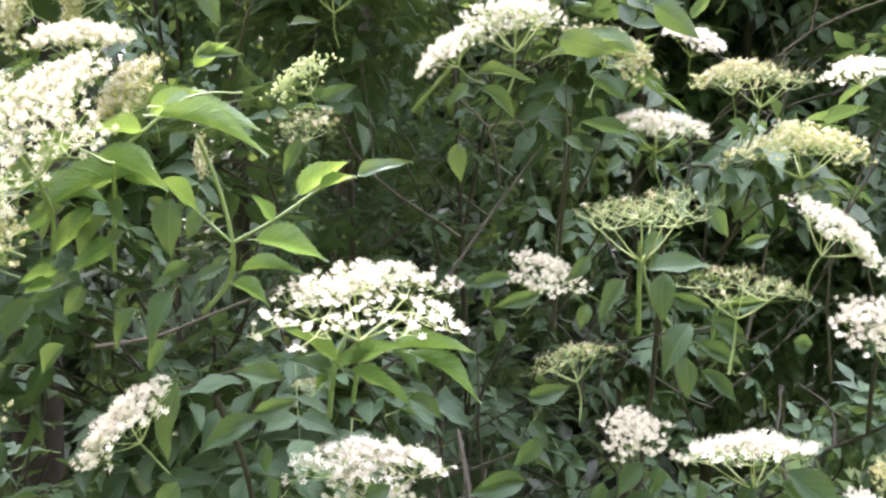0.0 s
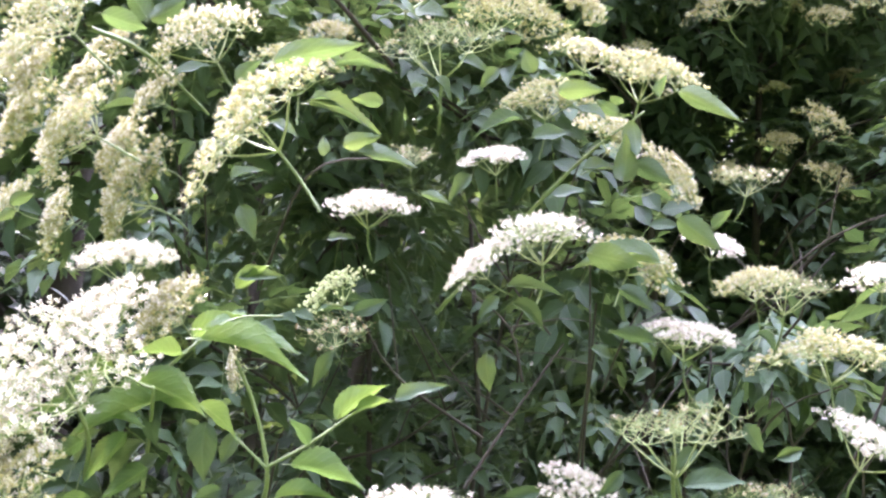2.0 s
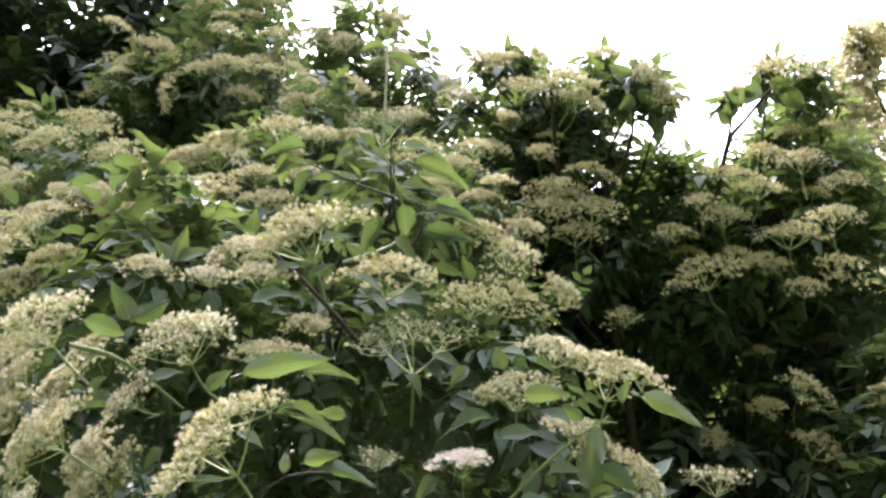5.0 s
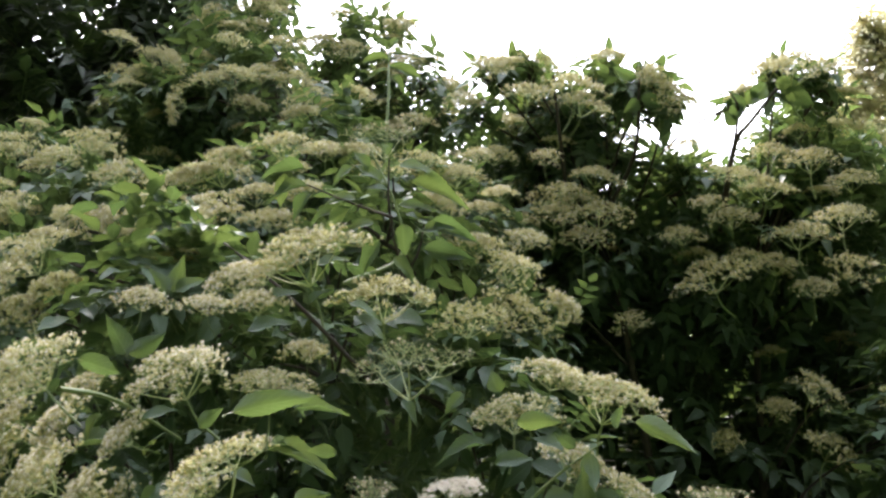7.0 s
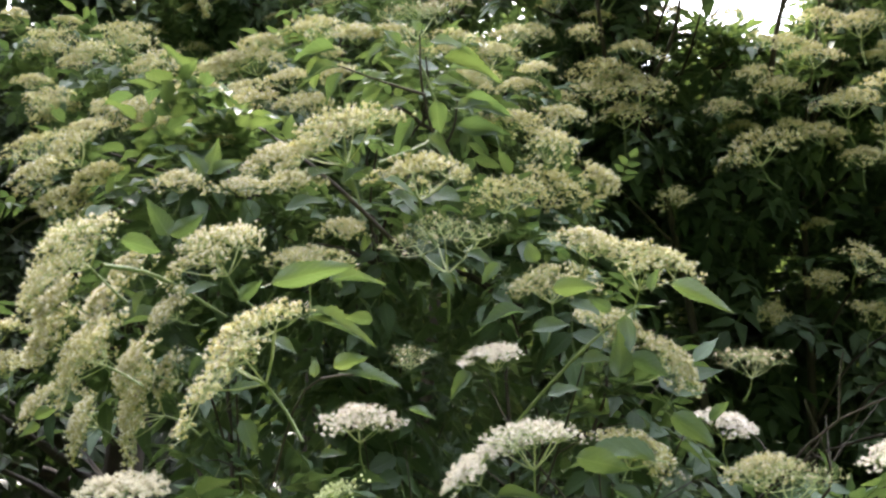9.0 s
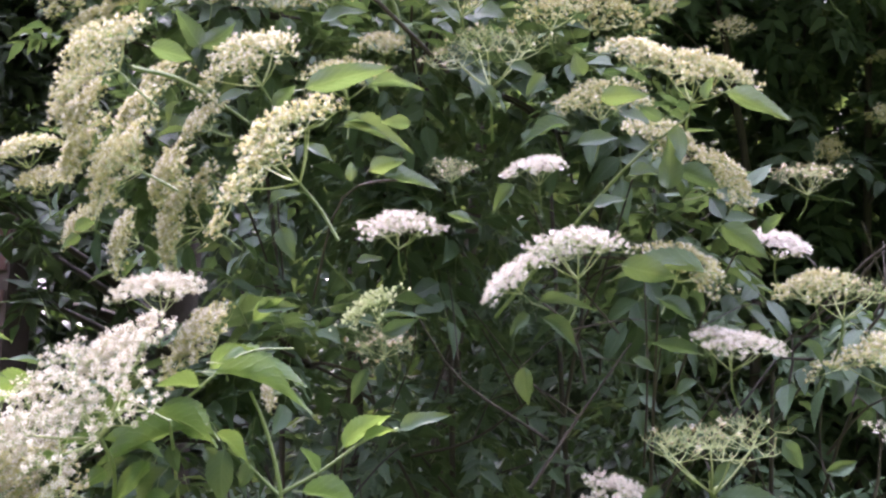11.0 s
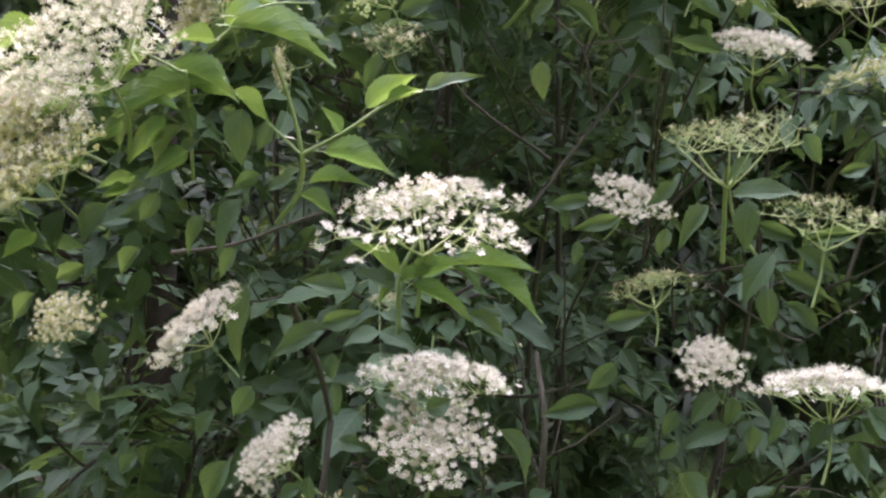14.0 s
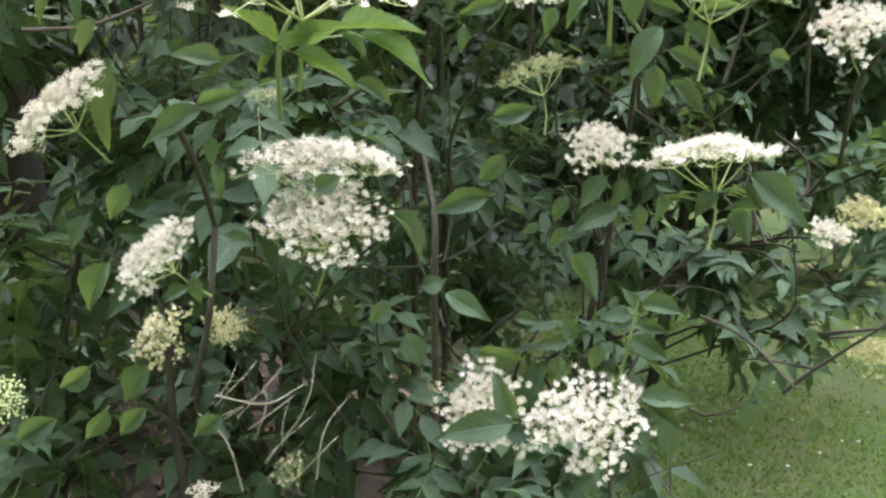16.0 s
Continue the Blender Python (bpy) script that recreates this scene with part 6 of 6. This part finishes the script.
umbel(rear_bush, "cream", (-0.948, 2.741, 3.755), (-0.252, -0.620, 0.743), 0.072)
umbel(rear_bush, "cream", (-0.145, 2.675, 3.527), (0.047, -0.599, 0.799), 0.091)
umbel(rear_bush, "cream", (-0.757, 2.789, 3.682), (0.218, -0.436, 0.873), 0.085)
umbel(rear_bush, "cream", (-0.574, 2.817, 3.643), (0.050, -0.493, 0.869), 0.085)
umbel(rear_bush, "cream", (-0.399, 2.717, 3.876), (0.090, -0.755, 0.650), 0.085)

# the dark tree behind
lobe(dark_tree, (-2.213, 3.906, 4.653), 0.59, 1.0)
lobe(dark_tree, (-1.697, 3.798, 4.723), 0.38, 1.0)
lobe(dark_tree, (-2.534, 3.834, 5.254), 0.62, 1.0)
lobe(dark_tree, (-1.913, 3.824, 5.364), 0.68, 1.0)
lobe(dark_tree, (-2.955, 3.869, 4.630), 0.59, 1.0)
lobe(dark_tree, (-2.451, 4.362, 4.098), 0.62, 1.0)
lobe(dark_tree, (-2.598, 4.146, 2.720), 0.44, 1.0)
lobe(dark_tree, (-2.319, 4.373, 2.920), 0.40, 1.0)
lobe(dark_tree, (-3.223, 4.224, 3.018), 0.57, 1.0)
lobe(dark_tree, (-1.292, 3.814, 5.473), 0.49, 1.0)
lobe(dark_tree, (-2.196, 3.936, 2.366), 0.26, 1.0)
lobe(dark_tree, (-2.916, 4.552, 2.199), 0.42, 1.0)
lobe(dark_tree, (-2.045, 3.964, 2.318), 0.28, 1.0)
lobe(dark_tree, (-3.181, 4.495, 2.372), 0.42, 1.0)
lobe(dark_tree, (-2.666, 4.294, 3.329), 0.55, 1.0)
lobe(dark_tree, (-1.848, 3.087, 2.240), 0.10, 1.2)
lobe(dark_tree, (-1.974, 3.055, 2.379), 0.10, 1.2)
lobe(dark_tree, (-1.823, 3.109, 2.050), 0.09, 1.0)
lobe(dark_tree, (-2.368, 4.062, 3.751), 0.43, 1.0)
lobe(dark_tree, (-2.724, 4.131, 3.598), 0.71, 1.0)
lobe(dark_tree, (-2.456, 3.424, 4.713), 0.44, 1.0)
lobe(dark_tree, (-2.114, 3.803, 4.166), 0.42, 1.0)
lobe(dark_tree, (-1.516, 3.769, 5.056), 0.36, 1.0)
lobe(dark_tree, (-1.744, 4.011, 4.488), 0.42, 1.4)
lobe(dark_tree, (-1.482, 4.175, 4.405), 0.42, 1.4)
lobe(dark_tree, (-2.000, 3.934, 4.379), 0.38, 1.4)
lobe(dark_tree, (-1.528, 3.927, 4.704), 0.30, 1.4)

# the pale tree behind
lobe(pale_tree, (2.109, 4.050, 4.618), 0.22, 1.0)
lobe(pale_tree, (2.102, 4.237, 4.245), 0.27, 1.0)
lobe(pale_tree, (2.299, 3.983, 4.980), 0.15, 1.0)
lobe(pale_tree, (2.430, 4.214, 4.521), 0.33, 1.0)
lobe(pale_tree, (2.274, 4.424, 3.877), 0.39, 1.0)
lobe(pale_tree, (2.103, 4.462, 3.351), 0.34, 1.0)
lobe(pale_tree, (2.054, 4.143, 4.430), 0.22, 1.2)
lobe(pale_tree, (2.136, 3.970, 4.778), 0.18, 1.2)
lobe(pale_tree, (2.034, 4.255, 3.984), 0.23, 1.2)
lobe(pale_tree, (2.134, 3.923, 4.871), 0.15, 1.3)
lobe(pale_tree, (1.963, 4.164, 4.164), 0.16, 1.2)


# ---- more flower heads over the sunny sides of the clumps ----
def scatter_heads(bush, lowest, amount, radius, rng):
    """Cream heads on top of and in front of the higher clumps, in flat layers."""
    for c, r, _ in LOBES[bush.name]:
        if c.z < lowest:
            continue
        for _ in range(amount):
            a, up = rng.uniform(-1.25, 1.25), rng.uniform(-0.15, 0.95)
            flat = math.sqrt(1 - up * up)
            d = Vector((math.sin(a) * flat, -math.cos(a) * flat, up))
            face = (d * 0.5 + Vector((rng.uniform(-.2, .2), rng.uniform(-.3, .1), 1.0))).normalized()
            umbel(bush, "cream", tuple(c + d * r * rng.uniform(0.85, 1.15)), face, rng.uniform(*radius))


head_place = random.Random(41)
scatter_heads(near_bush, 2.6, 3, (0.04, 0.07), head_place)
scatter_heads(right_bush, 2.3, 2, (0.05, 0.09), head_place)
scatter_heads(rear_bush, 3.4, 5, (0.05, 0.09), head_place)


# ---- stems, limbs and the mass of leaves ----
def limbs(bush, roots, rng, thick, stem_name="stem"):
    """Stems from the ground, and a limb from a stem to each clump of leaves."""
    stems, fine = [], Shape()
    for base, top in roots:
        a, b = Vector(base), Vector(top)
        line = bent([a, a.lerp(b, 0.35) + Vector((rng.uniform(-.06, .06), rng.uniform(-.06, .06), 0)), a.lerp(b, 0.7) + Vector((rng.uniform(-.06, .06), rng.uniform(-.06, .06), 0)), b], 5)
        sh = Shape()
        sh.tube(line, thick, thick * 0.35, 9)
        part(stem_name, sh.mesh(stem_name, [bark]), bush)
        stems += [(p, thick * (1 - 0.65 * i / len(line))) for i, p in enumerate(line) if i > 2]
    for c, r, _ in LOBES[bush.name]:
        low = [q for q in stems if q[0].z < c.z - 0.1] or stems[:1]
        p, w = min(low, key=lambda q: (q[0] - c).length + 0.4 * abs(c.z - 0.35 - q[0].z))
        mid = p.lerp(c, 0.5) + Vector((rng.uniform(-.05, .05), rng.uniform(-.05, .05), rng.uniform(0.02, 0.14)))
        sh = Shape()
        sh.tube(bent([p, mid, c], 4), w * 0.42, 0.003, 6)
        part("branch", sh.mesh("branch", [bark]), bush)
        for _ in range(4):
            d = Vector((rng.gauss(0, 1), rng.gauss(0, 1), rng.gauss(0.3, 1))).normalized() * r
            fine.tube(bent([mid.lerp(c, 0.7), c + d * 0.45, c + d * 0.95], 3), 0.005, 0.002, 4)
    tagged(part("brushwood", fine.mesh("brushwood", [bark]), bush), kind="stuff")


grow_rng = random.Random(17)
limbs(near_bush, [((-0.15, 2.15, -0.03), (-0.30, 2.0, 2.6)), ((0.05, 2.25, -0.03), (0.0, 2.2, 2.6)), ((-0.35, 2.10, -0.03), (-0.75, 2.1, 2.7)), ((0.25, 2.15, -0.03), (0.45, 1.9, 1.7)), ((-0.05, 2.10, -0.03), (0.1, 1.95, 1.9))], grow_rng, 0.010)
limbs(right_bush, [((1.0, 4.0, -0.03), (1.1, 3.2, 3.1)), ((0.8, 3.9, -0.03), (0.55, 3.0, 3.1))], grow_rng, 0.028)
limbs(rear_bush, [((-0.7, 3.4, -0.03), (-0.7, 3.1, 3.7)), ((-0.5, 3.5, -0.03), (-0.2, 3.0, 3.4))], grow_rng, 0.04)
limbs(dark_tree, [((-2.1, 5.0, -0.03), (-1.9, 4.6, 4.8))], grow_rng, 0.14, "trunk")
limbs(pale_tree, [((2.6, 4.6, -0.03), (2.45, 4.4, 3.9))], grow_rng, 0.09, "trunk")

# bare inner twigs in the shade under the leaves
def inner_twigs(bush, rng):
    sh = Shape()
    for _ in range(110):
        p = Vector((rng.uniform(-0.6, 0.7), rng.uniform(1.35, 2.1), rng.uniform(0.7, 1.75)))
        d = Vector((rng.gauss(0, 0.5), rng.gauss(-0.3, 0.4), rng.gauss(0.7, 0.4))).normalized() * rng.uniform(0.15, 0.4)
        knee = p + d * 0.5 + Vector((rng.uniform(-.04, .04), rng.uniform(-.04, .04), rng.uniform(-.03, .03)))
        thick = rng.uniform(0.0015, 0.004)
        sh.tube(bent([p, knee, p + d], 3), thick, thick * 0.5, 5)
        side = Vector((rng.gauss(0, 1), rng.gauss(0, 1), rng.gauss(0.4, 0.6))).normalized() * rng.uniform(0.08, 0.18)
        sh.tube(bent([knee, knee + side * 0.6 + Vector((0, 0, 0.01)), knee + side], 2), thick * 0.6, thick * 0.3, 4)
    tagged(part("brushwood", sh.mesh("brushwood", [bark]), bush), kind="stuff")


inner_twigs(near_bush, random.Random(57))

# the leaves nearest the lawn's edge are leaves of their own, the rest one mass
high = [q for q in LOBES[near_bush.name] if q[0].z > 2.15]
middle = [q for q in LOBES[near_bush.name] if 1.2 < q[0].z <= 2.15]
low = [q for q in LOBES[near_bush.name] if q[0].z <= 1.2 and q[0].x < 0.6]
over_lawn = [q for q in LOBES[near_bush.name] if q[0].z <= 1.2 and q[0].x >= 0.6]
near_places = sprays(high, 1900, grow_rng, 0.82) + sprays(middle, 850, grow_rng, 1.0, 0.4) + sprays(low, 500, grow_rng, 1.05, 0.3) + [m for i, m in enumerate(sprays(over_lawn, 1500, grow_rng, 0.95, 0.2)) if i % 3]
front = sorted((m for m in near_places if m.translation.y < 1.48), key=lambda m: m.translation.y)[:290]
for i, m in enumerate(front):
    part("compound_leaf", FINE[i % 6], near_bush, m)
kept = {id(m) for m in front}
rest = [np.array(m)[:3] for m in near_places if id(m) not in kept]
NEAR = len(rest)
core = [(Vector((-0.25, 1.95, 2.1)), 0.45, 1), (Vector((-0.15, 2.1, 1.6)), 0.42, 1), (Vector((-0.30, 1.85, 1.5)), 0.36, 1), (Vector((0.30, 2.35, 1.8)), 0.34, 1), (Vector((-0.15, 2.2, 1.1)), 0.42, 1), (Vector((0.35, 2.5, 0.95)), 0.34, 1), (Vector((-0.6, 2.3, 2.4)), 0.40, 1), (Vector((-0.55, 1.75, 1.0)), 0.35, 1), (Vector((-0.85, 2.3, 2.45)), 0.34, 1), (Vector((0.1, 2.3, 2.5)), 0.3, 1), (Vector((0.55, 2.5, 1.3)), 0.34, 1), (Vector((0.05, 2.4, 1.8)), 0.42, 1), (Vector((0.15, 2.5, 1.35)), 0.38, 1)]
rest += [np.array(m)[:3] for m in sprays([q for q in core if q[0].z > 1.9], 850, grow_rng, 0.85, 0.1) + sprays([q for q in core if q[0].z <= 1.9], 380, grow_rng, 0.85, 0.1)]


def mass(bush, places, templates, leaf_mat, name="foliage"):
    tagged(part(name, joined(name, templates, [leaf_mat, green_stem], places), bush), kind="stuff")


mass(near_bush, rest[:NEAR], ROUND, elder_leaf)
mass(near_bush, rest[NEAR:], PLAIN, elder_leaf)
shade_core = [(Vector((1.0, 3.6, 2.5)), 0.6, 1), (Vector((1.3, 3.6, 1.9)), 0.6, 1), (Vector((0.6, 3.5, 2.3)), 0.5, 1), (Vector((1.6, 3.5, 2.7)), 0.5, 1), (Vector((0.9, 3.7, 1.6)), 0.6, 1), (Vector((0.35, 3.3, 2.8)), 0.4, 1), (Vector((1.7, 3.6, 1.5)), 0.5, 1), (Vector((0.7, 3.35, 2.95)), 0.36, 1), (Vector((1.1, 3.4, 3.05)), 0.36, 1), (Vector((1.5, 3.5, 3.1)), 0.36, 1), (Vector((0.3, 3.2, 3.0)), 0.3, 1)]
mass(right_bush, [np.array(m)[:3] for m in sprays(LOBES[right_bush.name], 1350, grow_rng, 1.0) + sprays(shade_core, 700, grow_rng, 1.4, 0.1)], PLAIN, elder_leaf)
# Four clumps from (-0.2, 4.3, 2.9) on: unseen, added to block the sun.
rear_core = [(Vector((-1.25, 4.1, 4.7)), 0.40, 7), (Vector((-0.85, 4.05, 4.3)), 0.36, 7), (Vector((-0.45, 4.0, 4.0)), 0.33, 7), (Vector((-0.15, 3.95, 3.8)), 0.28, 7), (Vector((-1.5, 4.1, 4.2)), 0.4, 5), (Vector((-0.95, 4.1, 3.9)), 0.36, 5), (Vector((-0.2, 3.6, 0.4)), 0.45, 2), (Vector((-0.8, 3.3, 0.4)), 0.45, 2), (Vector((-1.3, 3.0, 0.5)), 0.45, 2), (Vector((0.15, 3.8, 0.5)), 0.35, 2), (Vector((-1.7, 3.3, 1.0)), 0.4, 2), (Vector((-0.7, 3.5, 1.5)), 0.6, 1.8), (Vector((-0.4, 3.4, 0.95)), 0.5, 1.6), (Vector((0.1, 3.5, 0.9)), 0.4, 1.6), (Vector((-1.0, 3.4, 2.4)), 0.6, 1.8), (Vector((-0.3, 3.5, 2.2)), 0.6, 1.8), (Vector((-1.1, 3.5, 1.2)), 0.5, 1), (Vector((-0.9, 3.6, 3.2)), 0.45, 2), (Vector((-0.4, 3.6, 3.2)), 0.45, 2), (Vector((0.0, 3.6, 3.15)), 0.4, 2), (Vector((-1.35, 3.7, 3.2)), 0.45, 2), (Vector((-0.8, 3.7, 3.6)), 0.4, 2.5), (Vector((-0.35, 3.7, 3.6)), 0.4, 2.5), (Vector((0.1, 3.7, 3.5)), 0.4, 2.5), (Vector((-0.6, 3.8, 4.1)), 0.4, 2.5), (Vector((-1.0, 3.8, 4.1)), 0.4, 2.5), (Vector((-0.15, 3.75, 3.85)), 0.36, 2.5), (Vector((0.4, 3.65, 3.35)), 0.35, 2.5), (Vector((-0.2, 4.3, 2.9)), 0.5, 2.2), (Vector((0.15, 4.4, 2.6)), 0.45, 2.2), (Vector((0.4, 4.4, 3.0)), 0.45, 2.2), (Vector((-0.6, 4.3, 2.6)), 0.45, 2.2), (Vector((0.4, 4.1, 1.6)), 0.4, 2.2), (Vector((0.55, 4.3, 2.1)), 0.4, 2.2)]
mass(rear_bush, [np.array(m)[:3] for m in sprays(LOBES[rear_bush.name], 900, grow_rng, 1.0) + sprays(rear_core, 200, grow_rng, 1.6, 0.1)], PLAIN, elder_leaf)
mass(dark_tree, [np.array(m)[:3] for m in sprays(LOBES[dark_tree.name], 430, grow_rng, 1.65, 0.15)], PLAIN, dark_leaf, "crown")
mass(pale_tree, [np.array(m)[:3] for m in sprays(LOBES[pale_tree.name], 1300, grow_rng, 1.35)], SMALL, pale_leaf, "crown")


# ---- a far hedge round the lawn ----
def hedge(name, line, height, rng, amount, scale):
    lobes = []
    for (ax, ay), (bx, by) in zip(line, line[1:]):
        steps = int(math.hypot(bx - ax, by - ay) / 0.9)
        for i in range(steps):
            t = (i + rng.random()) / steps
            for z in (0.5, 1.4, 2.3, 3.2, 4.1):
                if z < height:
                    lobes.append((Vector((ax + (bx - ax) * t + rng.uniform(-.4, .4), ay + (by - ay) * t + rng.uniform(-.4, .4), z + rng.uniform(-.2, .3))), rng.uniform(0.5, 0.8), 1))
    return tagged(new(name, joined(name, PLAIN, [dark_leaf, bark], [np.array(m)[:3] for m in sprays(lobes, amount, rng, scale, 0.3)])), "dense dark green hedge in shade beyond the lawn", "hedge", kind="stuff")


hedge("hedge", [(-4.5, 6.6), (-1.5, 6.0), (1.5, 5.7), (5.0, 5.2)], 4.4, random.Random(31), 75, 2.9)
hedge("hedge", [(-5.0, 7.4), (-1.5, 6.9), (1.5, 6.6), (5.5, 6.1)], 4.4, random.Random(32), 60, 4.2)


def blocking_ring():
    """A lumpy dark tree ring added to close the garden, higher behind the path."""
    turns, zs = np.linspace(0, 2 * math.pi, 181), np.linspace(-0.1, 5.0, 22)
    v = []
    for z in zs:
        for a in turns:
            x, ahead = math.sin(a) * 10, math.cos(a)
            y = ahead * 10
            r = 1 + 0.09 * noise.noise((x * 0.5, y * 0.5, z * 0.5)) + 0.04 * noise.noise((x * 1.7, y * 1.7, z * 1.7)) + 0.012 * noise.noise((x * 5, y * 5, z * 5)) + 0.012 * z
            # the unseen side behind the camera is raised to block skylight
            v.append((x * r, y * r, z * (2.6 - 1.27 * ahead + 0.2 * noise.noise((x * 0.4, y * 0.4, 0.0)))))
    w = len(turns)
    f = [(j * w + i, j * w + i + 1, (j + 1) * w + i + 1, (j + 1) * w + i) for j in range(len(zs) - 1) for i in range(w - 1)]
    return mesh_from("backdrop", v, f, [ring_mat])


tagged(new("backdrop", blocking_ring()), "dark ring added round the garden, raised behind the camera to block skylight", "woods", kind="structure")


# ---- a low brick wall seen through a gap in the leaves ----
wall_brick = tagged(new("wall_west", None), "red-brown brick wall in shade behind the bush", "wall", kind="structure")
WX, WY, WZ = -4.6, 3.75, 2.52
sh = Shape()


def block(sh, x0, x1, y0, y1, z0, z1, slot=0):
    v = [(x, y, z) for x in (x0, x1) for y in (y0, y1) for z in (z0, z1)]
    sh.add(v, [(0, 1, 3, 2), (4, 6, 7, 5), (0, 4, 5, 1), (2, 3, 7, 6), (0, 2, 6, 4), (1, 5, 7, 3)], slot)


block(sh, WX, -2.36, WY + 0.004, WY + 0.2, -0.05, WZ)
part("mortar", sh.mesh("mortar", [mortar_mat], False), wall_brick)


def one_brick():
    bm = bmesh.new()
    bmesh.ops.create_cube(bm, size=1.0, matrix=Matrix.Diagonal((0.215, 0.012, 0.065, 1)))
    bmesh.ops.bevel(bm, geom=list(bm.edges), offset=0.003, segments=1, affect="EDGES")
    me = bpy.data.meshes.new("brick")
    bm.to_mesh(me)
    bm.free()
    me.materials.append(brick_mat)
    return me


brick = one_brick()
brick_rng = random.Random(4)
for row in range(20, 33):
    for i in range(7):
        x = -2.48 - 0.225 * i - (0.1125 if row % 2 else 0.0)
        part("brick", brick, wall_brick, pose(x + brick_rng.uniform(-.002, .002), WY - brick_rng.uniform(0, .003), 0.04 + 0.075 * row, 0, 0, brick_rng.uniform(-.4, .4)))
